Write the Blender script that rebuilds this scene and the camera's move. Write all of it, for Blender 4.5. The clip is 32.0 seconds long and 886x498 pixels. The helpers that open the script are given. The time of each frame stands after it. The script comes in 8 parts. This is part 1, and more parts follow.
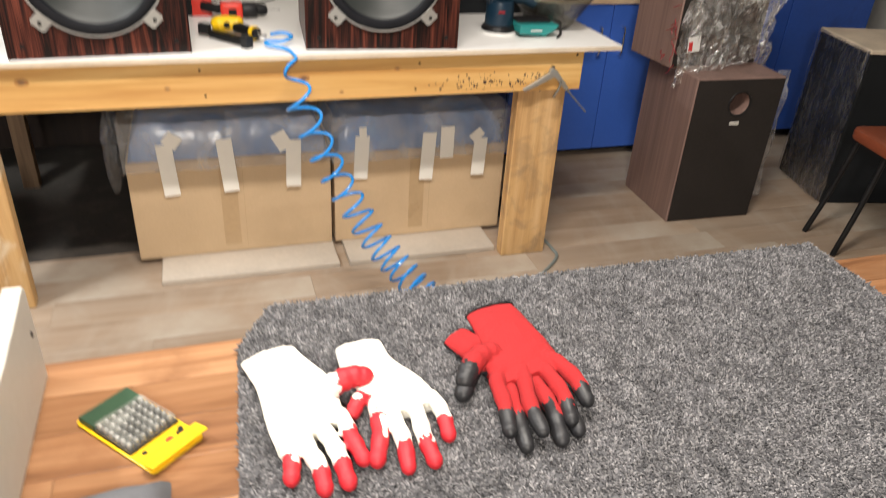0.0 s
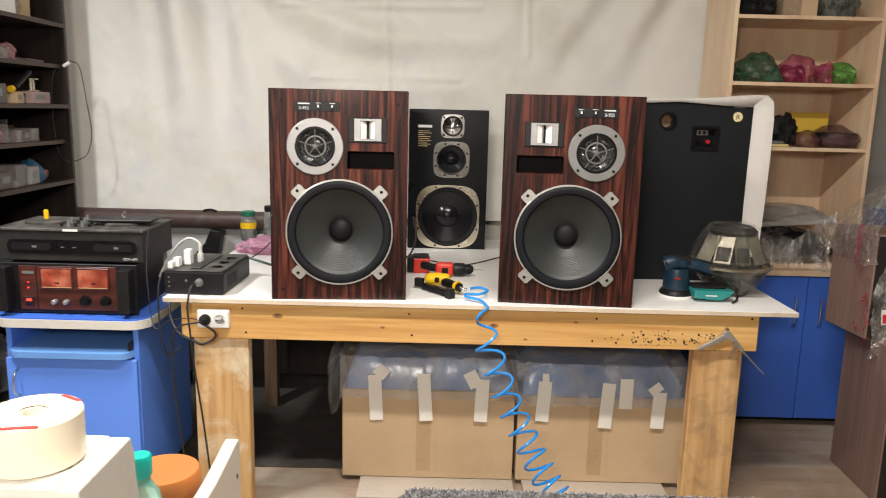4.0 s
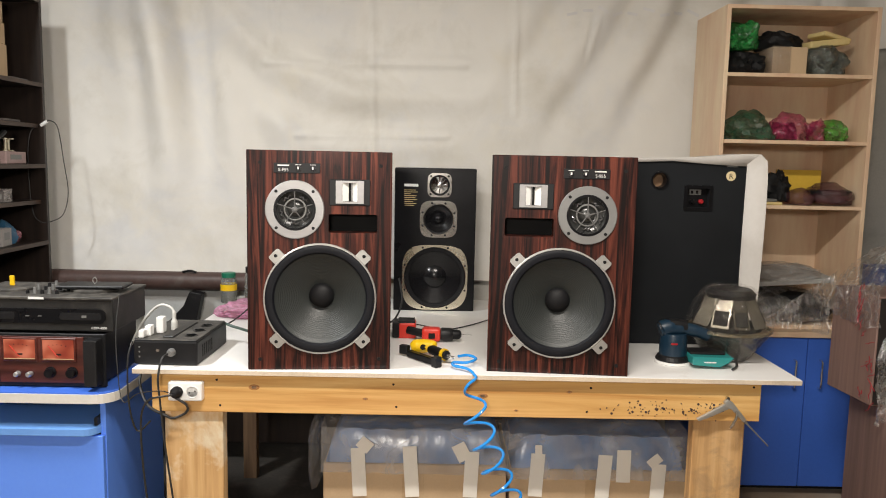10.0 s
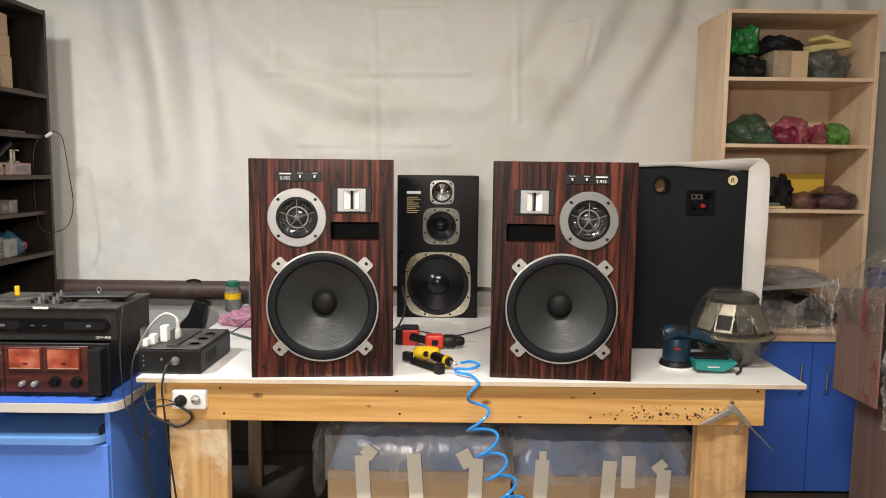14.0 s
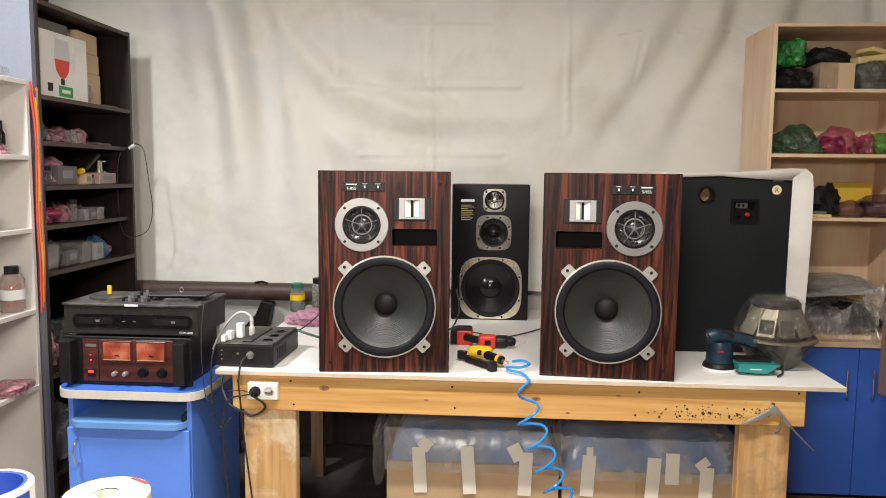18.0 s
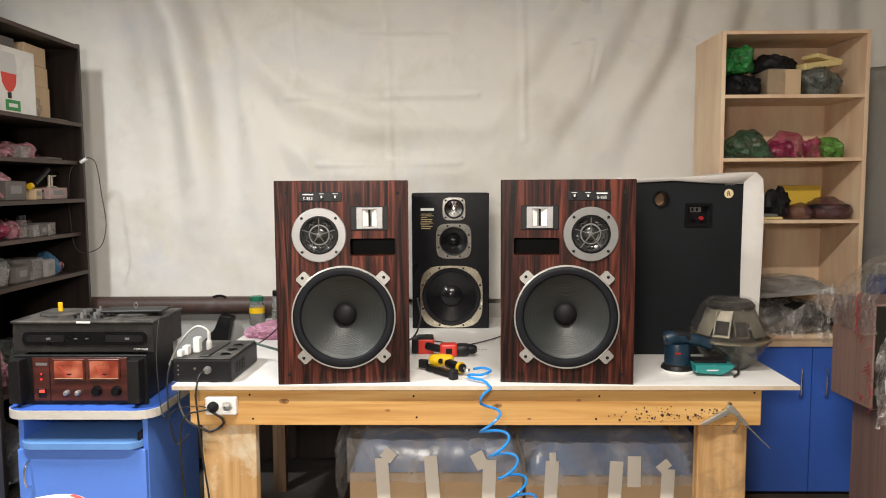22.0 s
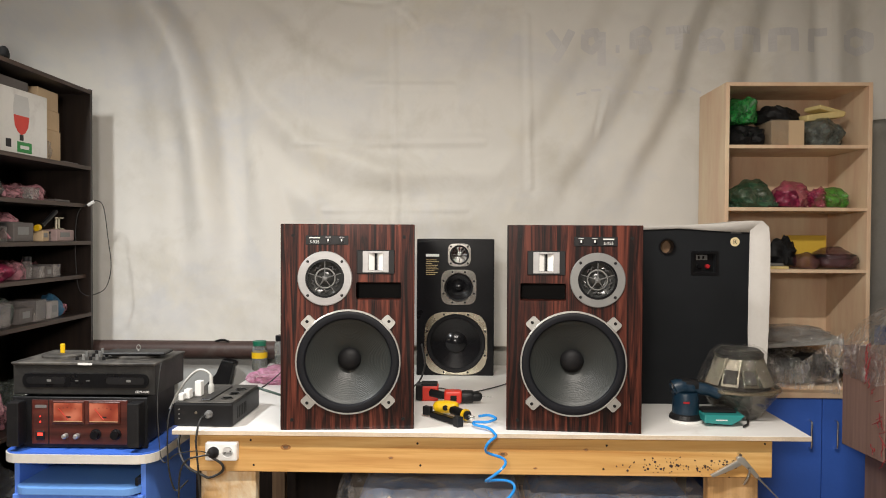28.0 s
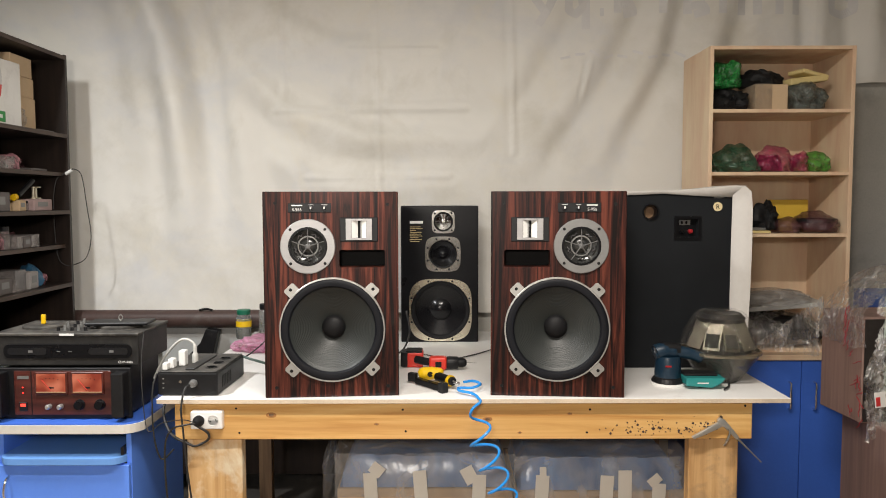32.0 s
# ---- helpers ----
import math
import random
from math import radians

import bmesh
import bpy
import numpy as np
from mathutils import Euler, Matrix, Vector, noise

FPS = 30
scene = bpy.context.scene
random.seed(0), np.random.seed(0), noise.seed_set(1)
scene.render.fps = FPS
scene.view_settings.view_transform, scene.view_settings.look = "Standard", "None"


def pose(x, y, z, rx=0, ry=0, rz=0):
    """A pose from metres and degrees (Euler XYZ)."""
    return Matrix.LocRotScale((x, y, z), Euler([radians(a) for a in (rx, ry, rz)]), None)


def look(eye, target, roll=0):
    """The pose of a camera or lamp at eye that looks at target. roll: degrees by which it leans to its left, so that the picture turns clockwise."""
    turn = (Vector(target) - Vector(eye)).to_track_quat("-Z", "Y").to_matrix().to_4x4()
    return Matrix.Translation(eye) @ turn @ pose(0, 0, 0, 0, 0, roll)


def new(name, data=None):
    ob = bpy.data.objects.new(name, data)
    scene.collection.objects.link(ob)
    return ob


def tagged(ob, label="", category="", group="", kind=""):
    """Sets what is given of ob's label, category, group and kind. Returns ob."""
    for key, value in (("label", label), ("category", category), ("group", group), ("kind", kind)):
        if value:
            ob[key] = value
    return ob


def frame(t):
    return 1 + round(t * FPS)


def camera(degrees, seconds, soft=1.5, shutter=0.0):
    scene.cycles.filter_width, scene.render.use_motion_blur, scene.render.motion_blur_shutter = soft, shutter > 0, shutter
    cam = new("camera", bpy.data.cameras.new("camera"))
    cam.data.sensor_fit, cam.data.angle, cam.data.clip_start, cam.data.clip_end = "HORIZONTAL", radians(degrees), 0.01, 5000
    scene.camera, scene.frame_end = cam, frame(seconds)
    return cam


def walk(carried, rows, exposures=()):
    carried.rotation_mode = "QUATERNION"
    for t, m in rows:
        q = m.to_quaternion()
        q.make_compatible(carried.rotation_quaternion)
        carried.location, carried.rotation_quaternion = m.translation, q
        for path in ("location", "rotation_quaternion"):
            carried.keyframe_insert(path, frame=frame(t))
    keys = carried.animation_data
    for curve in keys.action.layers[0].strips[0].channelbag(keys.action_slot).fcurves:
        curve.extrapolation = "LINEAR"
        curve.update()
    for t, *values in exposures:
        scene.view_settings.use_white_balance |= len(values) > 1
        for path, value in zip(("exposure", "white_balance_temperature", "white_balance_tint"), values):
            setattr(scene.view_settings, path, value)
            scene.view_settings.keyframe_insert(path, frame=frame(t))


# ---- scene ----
cam = camera(61.8, 32.0, soft=1.0, shutter=0.5)
EXPOSURES = [(0.0, 0.12), (0.6, -0.12), (1.0, -0.25), (1.4, -0.42), (1.8, -0.33), (2.2, -0.38), (3.0, -0.17), (4.0, -0.03), (6.5, -0.06), (13.5, -0.08), (15.5, 0.0), (22.0, 0.0), (23.5, -0.1), (32.0, -0.1)]
PATH = [
    (0, (-0.254, -2.112, 1.38), (0.31, -0.474, 0.381), 3.7),
    (0.5, (-0.227, -2.037, 1.321), (0.344, -0.52, 0.15), 9.7),
    (1, (-0.197, -2.031, 1.29), (0.297, -0.539, 0.052), 10.8),
    (1.5, (-0.147, -2.158, 1.305), (0.099, -0.498, 0.216), 7.6),
    (1.8, (-0.094, -2.261, 1.337), (0.007, -0.488, 0.416), 3.1),
    (2, (-0.079, -2.331, 1.365), (-0.022, -0.503, 0.556), 1.7),
    (2.5, (-0.087, -2.429, 1.393), (-0.106, -0.516, 0.81), -0.1),
    (3, (-0.128, -2.423, 1.403), (-0.196, -0.476, 0.951), 0.3),
    (3.5, (-0.132, -2.375, 1.42), (-0.125, -0.418, 1.006), 0.6),
    (3.7, (-0.15, -2.386, 1.408), (-0.13, -0.414, 1.049), 1.0),
    (4, (-0.155, -2.412, 1.427), (-0.159, -0.446, 1.058), 1.4),
    (4.5, (-0.131, -2.473, 1.45), (-0.22, -0.493, 1.182), -0.1),
    (6.5, (-0.148, -2.469, 1.448), (-0.217, -0.484, 1.214), 0.8),
    (7, (-0.138, -2.448, 1.449), (-0.183, -0.463, 1.214), 0.1),
    (7.5, (-0.125, -2.456, 1.459), (-0.135, -0.468, 1.246), 0.1),
    (8, (-0.111, -2.417, 1.448), (-0.114, -0.429, 1.231), 0.3),
    (8.5, (-0.107, -2.352, 1.444), (-0.123, -0.369, 1.188), 0.6),
    (9, (-0.11, -2.31, 1.452), (-0.097, -0.326, 1.204), 1.0),
    (9.5, (-0.11, -2.298, 1.454), (-0.077, -0.312, 1.226), 0.8),
    (10, (-0.14, -2.298, 1.456), (-0.122, -0.312, 1.224), 1.2),
    (10.5, (-0.136, -2.307, 1.455), (-0.156, -0.319, 1.239), 1.0),
    (11, (-0.136, -2.304, 1.46), (-0.155, -0.315, 1.25), 0.8),
    (11.5, (-0.132, -2.309, 1.462), (-0.142, -0.319, 1.259), 0.7),
    (12, (-0.132, -2.306, 1.459), (-0.138, -0.316, 1.259), 0.6),
    (12.5, (-0.129, -2.303, 1.458), (-0.135, -0.313, 1.255), 0.6),
    (13, (-0.133, -2.304, 1.451), (-0.133, -0.314, 1.249), 0.7),
    (13.5, (-0.129, -2.303, 1.452), (-0.128, -0.314, 1.245), 0.7),
    (15.5, (-0.127, -2.351, 1.462), (-0.135, -0.363, 1.246), 0.0),
    (16, (-0.134, -2.42, 1.464), (-0.186, -0.433, 1.248), -0.6),
    (16.5, (-0.137, -2.445, 1.465), (-0.219, -0.461, 1.225), -0.9),
    (17, (-0.141, -2.457, 1.467), (-0.271, -0.477, 1.22), -0.9),
    (17.5, (-0.134, -2.468, 1.473), (-0.269, -0.484, 1.258), -0.1),
    (18, (-0.14, -2.478, 1.475), (-0.272, -0.493, 1.274), 0.6),
    (18.5, (-0.139, -2.478, 1.464), (-0.265, -0.492, 1.269), 0.4),
    (19, (-0.142, -2.477, 1.461), (-0.275, -0.49, 1.277), 0.6),
    (19.5, (-0.14, -2.479, 1.456), (-0.275, -0.492, 1.27), 0.3),
    (20, (-0.138, -2.482, 1.461), (-0.272, -0.494, 1.281), 0.2),
    (20.5, (-0.133, -2.479, 1.458), (-0.257, -0.491, 1.275), -0.1),
    (21, (-0.128, -2.478, 1.456), (-0.229, -0.489, 1.272), -0.3),
    (21.5, (-0.117, -2.475, 1.463), (-0.189, -0.484, 1.283), -0.4),
    (22, (-0.119, -2.475, 1.467), (-0.156, -0.483, 1.295), -0.3),
    (22.5, (-0.114, -2.467, 1.474), (-0.116, -0.472, 1.326), 0.3),
    (23, (-0.113, -2.481, 1.471), (-0.084, -0.481, 1.425), 0.4),
    (23.5, (-0.115, -2.483, 1.462), (-0.084, -0.484, 1.492), 0.4),
    (24, (-0.12, -2.484, 1.458), (-0.104, -0.484, 1.498), 0.5),
    (24.5, (-0.125, -2.48, 1.457), (-0.126, -0.481, 1.5), 0.6),
    (25, (-0.133, -2.477, 1.454), (-0.165, -0.477, 1.476), 0.8),
    (25.5, (-0.14, -2.475, 1.45), (-0.203, -0.476, 1.448), 0.9),
    (27.5, (-0.132, -2.473, 1.454), (-0.179, -0.473, 1.423), 0.3),
    (28, (-0.133, -2.47, 1.449), (-0.176, -0.471, 1.411), 0.3),
    (28.5, (-0.13, -2.472, 1.45), (-0.169, -0.473, 1.404), 0.2),
    (29, (-0.129, -2.467, 1.449), (-0.155, -0.468, 1.395), 0.1),
    (29.5, (-0.127, -2.464, 1.448), (-0.142, -0.465, 1.382), 0.0),
    (30, (-0.124, -2.462, 1.445), (-0.13, -0.463, 1.36), -0.1),
    (30.5, (-0.126, -2.461, 1.446), (-0.128, -0.463, 1.344), -0.2),
    (31, (-0.127, -2.458, 1.443), (-0.131, -0.462, 1.331), -0.2),
    (31.5, (-0.128, -2.46, 1.444), (-0.132, -0.464, 1.324), -0.1),
    (32, (-0.129, -2.46, 1.45), (-0.131, -0.465, 1.322), -0.1),
]
walk(cam, [(t, look(eye, target, roll)) for t, eye, target, roll in PATH], EXPOSURES)

# ---- light ----
world = bpy.data.worlds.new("world")
scene.world = world
world.use_nodes = True
world.node_tree.nodes["Background"].inputs[0].default_value = (0.9, 0.95, 1.0, 1)
world.node_tree.nodes["Background"].inputs[1].default_value = 0.02


def area_lamp(name, at, aim, size, power, colour):
    data = bpy.data.lights.new(name, "AREA")
    data.shape, data.size, data.size_y = "RECTANGLE", size[0], size[1]
    data.energy, data.color = power, colour
    ob = new(name, data)
    ob.matrix_world = look(at, aim)
    return ob


WARM = (1.0, 0.922, 0.835)
shelf_lamp = area_lamp("lamp_by_shelves", (-1.9, -0.62, 2.78), (-1.85, -0.4, 0), (0.1, 0.5), 52, (0.97, 0.98, 0.97))
shelf_lamp.data.spread = radians(158)
area_lamp("lamp_over_aisle", (-0.05, -1.25, 2.75), (-0.05, -1.05, 0), (1.2, 0.1), 76, WARM)
# added fill at head height, out of view, brightening fronts and the under-table space
area_lamp("lamp_behind", (-0.5, -3.0, 1.8), (-0.5, 0.2, 0.75), (0.35, 0.2), 38, WARM)

# ---- materials ----


def mix_nodes(nt, kind, fac, a, b):
    n = nt.nodes.new("ShaderNodeMix")
    n.data_type, n.blend_type = "RGBA", kind
    for sock, val in ((n.inputs[0], fac), (n.inputs[6], a), (n.inputs[7], b)):
        if isinstance(val, bpy.types.NodeSocket):
            nt.links.new(val, sock)
        elif isinstance(val, (int, float)):
            sock.default_value = val
        else:
            sock.default_value = (*val, 1)
    return n.outputs[2]


def noise_of(nt, vec, scale, detail=4.0, rough=0.55, distort=0.0):
    n = nt.nodes.new("ShaderNodeTexNoise")
    n.inputs["Scale"].default_value, n.inputs["Detail"].default_value = scale, detail
    n.inputs["Roughness"].default_value, n.inputs["Distortion"].default_value = rough, distort
    nt.links.new(vec, n.inputs["Vector"])
    return n.outputs[0]


def ramp_of(nt, fac, stops):
    n = nt.nodes.new("ShaderNodeValToRGB")
    while len(n.color_ramp.elements) < len(stops):
        n.color_ramp.elements.new(0.5)
    for e, (p, c) in zip(n.color_ramp.elements, stops):
        e.position, e.color = p, (*c, 1)
    nt.links.new(fac, n.inputs[0])
    return n.outputs[0]


def base_nodes(name, stretch):
    m = bpy.data.materials.new(name)
    m.use_nodes = True
    nt = m.node_tree
    co, mp = nt.nodes.new("ShaderNodeTexCoord"), nt.nodes.new("ShaderNodeMapping")
    mp.inputs["Scale"].default_value = stretch
    nt.links.new(co.outputs["Object"], mp.inputs["Vector"])
    info = nt.nodes.new("ShaderNodeObjectInfo")
    off = nt.nodes.new("ShaderNodeVectorMath")
    off.operation = "MULTIPLY_ADD"
    nt.links.new(info.outputs["Random"], off.inputs[0])
    off.inputs[1].default_value = (7.3, 5.1, 3.7)
    nt.links.new(mp.outputs[0], off.inputs[2])
    return m, nt, nt.nodes["Principled BSDF"], off.outputs[0], info.outputs["Random"]


def add_bump(nt, bsdf, height, strength, distance=0.002):
    b = nt.nodes.new("ShaderNodeBump")
    b.inputs["Strength"].default_value, b.inputs["Distance"].default_value = strength, distance
    nt.links.new(height, b.inputs["Height"])
    nt.links.new(b.outputs[0], bsdf.inputs["Normal"])


def mat(name, col, rough=0.5, metal=0.0, var=0.12, scale=6.0, fine=70.0, bump=0.15, stretch=(1, 1, 1), dirt=None, coat=0.0, dirt_at=(0.55, 0.75), spread=0.0, spec=0.5):
    """A surface with broad and fine variation, optional dirt patches and fine relief."""
    m, nt, bsdf, vec, rnd = base_nodes(name, stretch)
    lo, hi = tuple(c * (1 - var) for c in col), tuple(min(1, c * (1 + var)) for c in col)
    broad = noise_of(nt, vec, scale)
    colour = ramp_of(nt, broad, [(0.3, lo), (0.7, hi)])
    grain = noise_of(nt, vec, fine, 3)
    colour = mix_nodes(nt, "OVERLAY", min(0.6, var * 2), colour, ramp_of(nt, grain, [(0.3, (0.35,) * 3), (0.7, (0.65,) * 3)]))
    if spread:
        colour = mix_nodes(nt, "MULTIPLY", 1.0, colour, ramp_of(nt, rnd, [(0, (1 - spread,) * 3), (1, (1, 1, 1))]))
    if dirt:
        patch = ramp_of(nt, noise_of(nt, vec, scale * 1.7, 8, 0.65, 0.3), [(dirt_at[0], (0, 0, 0)), (dirt_at[1], (1, 1, 1))])
        colour = mix_nodes(nt, "MIX", patch, colour, dirt)
    nt.links.new(colour, bsdf.inputs["Base Color"])
    r = nt.nodes.new("ShaderNodeMapRange")
    r.inputs["To Min"].default_value, r.inputs["To Max"].default_value = max(0.02, rough - 0.1), min(1, rough + 0.1)
    nt.links.new(broad, r.inputs["Value"])
    nt.links.new(r.outputs[0], bsdf.inputs["Roughness"])
    bsdf.inputs["Metallic"].default_value, bsdf.inputs["Coat Weight"].default_value = metal, coat
    bsdf.inputs["Specular IOR Level"].default_value = spec
    if bump:
        add_bump(nt, bsdf, grain, bump)
    return m


def wood(name, dark, mid, light, along, scale=40.0, rough=0.45, squeeze=0.06, coat=0.0, knots=None, spread=0.0, bump=0.1, bands=(0.3, 0.5, 0.72), wave=0.25):
    """Wood with its grain along an axis: streaks, broad tone, optional knots."""
    st = [1.0, 1.0, 1.0]
    st["xyz".index(along)] = squeeze
    m, nt, bsdf, vec, rnd = base_nodes(name, st)
    streak = noise_of(nt, vec, scale, 5, 0.6, wave)
    colour = ramp_of(nt, streak, [(bands[0], dark), (bands[1], mid), (bands[2], light)])
    tone = noise_of(nt, vec, scale * 0.18, 3)
    colour = mix_nodes(nt, "OVERLAY", 0.45, colour, ramp_of(nt, tone, [(0.3, (0.3,) * 3), (0.7, (0.7,) * 3)]))
    if spread:
        colour = mix_nodes(nt, "MULTIPLY", 1.0, colour, ramp_of(nt, rnd, [(0, (1 - spread, 1 - spread * 1.15, 1 - spread * 1.3)), (1, (1, 1, 1))]))
    if knots:
        co = nt.nodes.new("ShaderNodeTexCoord")
        v = nt.nodes.new("ShaderNodeTexVoronoi")
        v.inputs["Scale"].default_value = knots
        nt.links.new(co.outputs["Object"], v.inputs["Vector"])
        spot = ramp_of(nt, v.outputs["Distance"], [(0.03, (1, 1, 1)), (0.11, (0, 0, 0))])
        colour = mix_nodes(nt, "MIX", spot, colour, tuple(c * 0.45 for c in dark))
    nt.links.new(colour, bsdf.inputs["Base Color"])
    bsdf.inputs["Roughness"].default_value, bsdf.inputs["Coat Weight"].default_value = rough, coat
    bsdf.inputs["Coat Roughness"].default_value = 0.12
    add_bump(nt, bsdf, streak, bump, 0.001)
    return m


def stained(m, colour, scale, lo, hi):
    """Adds dark irregular stains to a wood."""
    nt = m.node_tree
    bsdf = nt.nodes["Principled BSDF"]
    old = bsdf.inputs["Base Color"].links[0].from_socket
    co = nt.nodes.new("ShaderNodeTexCoord")
    patch = ramp_of(nt, noise_of(nt, co.outputs["Object"], scale, 6, 0.62, 0.6), [(lo, (0, 0, 0)), (hi, (1, 1, 1))])
    nt.links.new(mix_nodes(nt, "MIX", patch, old, colour), bsdf.inputs["Base Color"])
    return m


def glassy(name, col, rough=0.08, ior=1.45, weight=0.9, bump=0.0, scale=30.0):
    m, nt, bsdf, vec, _ = base_nodes(name, (1, 1, 1))
    bsdf.inputs["Base Color"].default_value = (*col, 1)
    bsdf.inputs["Roughness"].default_value, bsdf.inputs["IOR"].default_value = rough, ior
    bsdf.inputs["Transmission Weight"].default_value = weight
    if bump:
        add_bump(nt, bsdf, noise_of(nt, vec, scale, 5, 0.6, 0.8), bump, 0.01)
    return m


def film(name, col, clear, rough=0.12, scale=18.0, bump=0.9):
    """Thin crinkled plastic film: partly clear, partly glossy."""
    m, nt, bsdf, vec, _ = base_nodes(name, (1, 1, 1))
    bsdf.inputs["Roughness"].default_value = rough
    bsdf.inputs["Specular IOR Level"].default_value = 0.9
    n = noise_of(nt, vec, scale, 6, 0.6, 1.2)
    add_bump(nt, bsdf, n, bump, 0.02)
    layers = nt.nodes.new("ShaderNodeMapRange")
    layers.inputs["From Min"].default_value, layers.inputs["From Max"].default_value = 0.36, 0.64
    nt.links.new(noise_of(nt, vec, scale * 0.7, 4, 0.55, 1.8), layers.inputs["Value"])
    shade = nt.nodes.new("ShaderNodeMix")
    shade.data_type = "RGBA"
    shade.inputs[6].default_value = (*[c * 0.5 for c in col], 1)
    shade.inputs[7].default_value = (*[min(0.9, c * 1.5 + 0.01) for c in col], 1)
    nt.links.new(layers.outputs[0], shade.inputs[0])
    nt.links.new(shade.outputs[2], bsdf.inputs["Base Color"])
    out, tr, mx = nt.nodes["Material Output"], nt.nodes.new("ShaderNodeBsdfTransparent"), nt.nodes.new("ShaderNodeMixShader")
    r = nt.nodes.new("ShaderNodeMapRange")
    r.inputs["From Min"].default_value, r.inputs["From Max"].default_value = 0.35, 0.65
    r.inputs["To Min"].default_value, r.inputs["To Max"].default_value = clear - 0.12, min(1, clear + 0.12)
    nt.links.new(n, r.inputs["Value"])
    nt.links.new(r.outputs[0], mx.inputs[0])
    nt.links.new(bsdf.outputs[0], mx.inputs[1])
    nt.links.new(tr.outputs[0], mx.inputs[2])
    nt.links.new(mx.outputs[0], out.inputs["Surface"])
    return m


def shiny_film(name, tint, clear, rough=0.2, scale=20.0, bump=0.8, stretch=(1, 1, 1)):
    """Layered stretch film: clear, with a bright gloss on every crinkle."""
    m, nt, bsdf, vec, _ = base_nodes(name, stretch)
    bsdf.inputs["Base Color"].default_value = (*tint, 1)
    bsdf.inputs["Metallic"].default_value = 0.85
    n = noise_of(nt, vec, scale, 6, 0.62, 1.4)
    fine = noise_of(nt, vec, scale * 4, 4, 0.6, 0.8)
    mixed = mix_nodes(nt, "MIX", 0.35, n, fine)
    add_bump(nt, bsdf, mixed, bump, 0.03)
    r = nt.nodes.new("ShaderNodeMapRange")
    r.inputs["From Min"].default_value, r.inputs["From Max"].default_value = 0.35, 0.65
    r.inputs["To Min"].default_value, r.inputs["To Max"].default_value = rough * 0.6, rough * 1.5
    nt.links.new(fine, r.inputs["Value"])
    nt.links.new(r.outputs[0], bsdf.inputs["Roughness"])
    out, tr, mx = nt.nodes["Material Output"], nt.nodes.new("ShaderNodeBsdfTransparent"), nt.nodes.new("ShaderNodeMixShader")
    c = nt.nodes.new("ShaderNodeMapRange")
    c.inputs["From Min"].default_value, c.inputs["From Max"].default_value = 0.3, 0.7
    c.inputs["To Min"].default_value, c.inputs["To Max"].default_value = max(0, clear - 0.25), min(1, clear + 0.2)
    nt.links.new(n, c.inputs["Value"])
    nt.links.new(c.outputs[0], mx.inputs[0])
    nt.links.new(bsdf.outputs[0], mx.inputs[1])
    nt.links.new(tr.outputs[0], mx.inputs[2])
    nt.links.new(mx.outputs[0], out.inputs["Surface"])
    return m


def glow(name, col, strength):
    m = bpy.data.materials.new(name)
    m.use_nodes = True
    b = m.node_tree.nodes["Principled BSDF"]
    b.inputs["Base Color"].default_value = (*col, 1)
    b.inputs["Emission Color"].default_value, b.inputs["Emission Strength"].default_value = (*col, 1), strength
    return m


M_VENEER = wood("ebony_veneer", (0.005, 0.0022, 0.002), (0.044, 0.0102, 0.0066), (0.145, 0.037, 0.022), "z", 34, 0.45, 0.045, wave=1.6, coat=0.25, bump=0.02, bands=(0.41, 0.52, 0.68))
M_VENEER.node_tree.nodes["Principled BSDF"].inputs["Specular IOR Level"].default_value = 0.2
M_PINE = wood("pine", (0.5, 0.235, 0.06), (0.68, 0.4, 0.135), (0.8, 0.53, 0.22), "x", 24, 0.5, 0.045, knots=3.4, wave=0.7, bands=(0.28, 0.5, 0.7))
M_PINE_LEG = stained(wood("pine_upright", (0.42, 0.23, 0.09), (0.6, 0.37, 0.16), (0.7, 0.47, 0.24), "z", 26, 0.62, 0.06, knots=3.1), (0.78, 0.68, 0.5), 5.0, 0.52, 0.66)
M_PINE_STAINED = stained(wood("stained_pine", (0.42, 0.23, 0.09), (0.6, 0.37, 0.16), (0.7, 0.47, 0.24), "z", 26, 0.62, 0.06, knots=3.1), (0.2, 0.145, 0.095), 10.0, 0.48, 0.82)
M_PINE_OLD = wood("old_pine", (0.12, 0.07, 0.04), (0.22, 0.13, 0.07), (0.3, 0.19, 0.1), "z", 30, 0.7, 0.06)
M_LAMINATE = stained(wood("oak_laminate", (0.16, 0.068, 0.03), (0.33, 0.165, 0.078), (0.47, 0.27, 0.145), "x", 30, 0.34, 0.09, spread=0.34, bump=0.04, wave=0.9), (0.2, 0.09, 0.04), 7.0, 0.52, 0.74)
M_FLOOR = stained(wood("dusty_floor_laminate", (0.31, 0.225, 0.155), (0.365, 0.275, 0.2), (0.41, 0.32, 0.24), "x", 22, 0.7, 0.1, spread=0.12, bump=0.06), (0.44, 0.38, 0.31), 2.2, 0.42, 0.7)
M_BIRCH = wood("beech_chipboard", (0.7, 0.51, 0.345), (0.72, 0.53, 0.362), (0.74, 0.55, 0.38), "z", 60, 0.5, 0.2, bump=0.02)
M_DARKBOARD = wood("dark_wood_chipboard", (0.011, 0.007, 0.006), (0.019, 0.012, 0.009), (0.03, 0.019, 0.014), "z", 40, 0.45, 0.06, bump=0.03)
M_DARKEDGE = wood("worn_brown_edge", (0.03, 0.016, 0.011), (0.05, 0.028, 0.018), (0.08, 0.046, 0.03), "y", 50, 0.5, 0.06, bump=0.05)
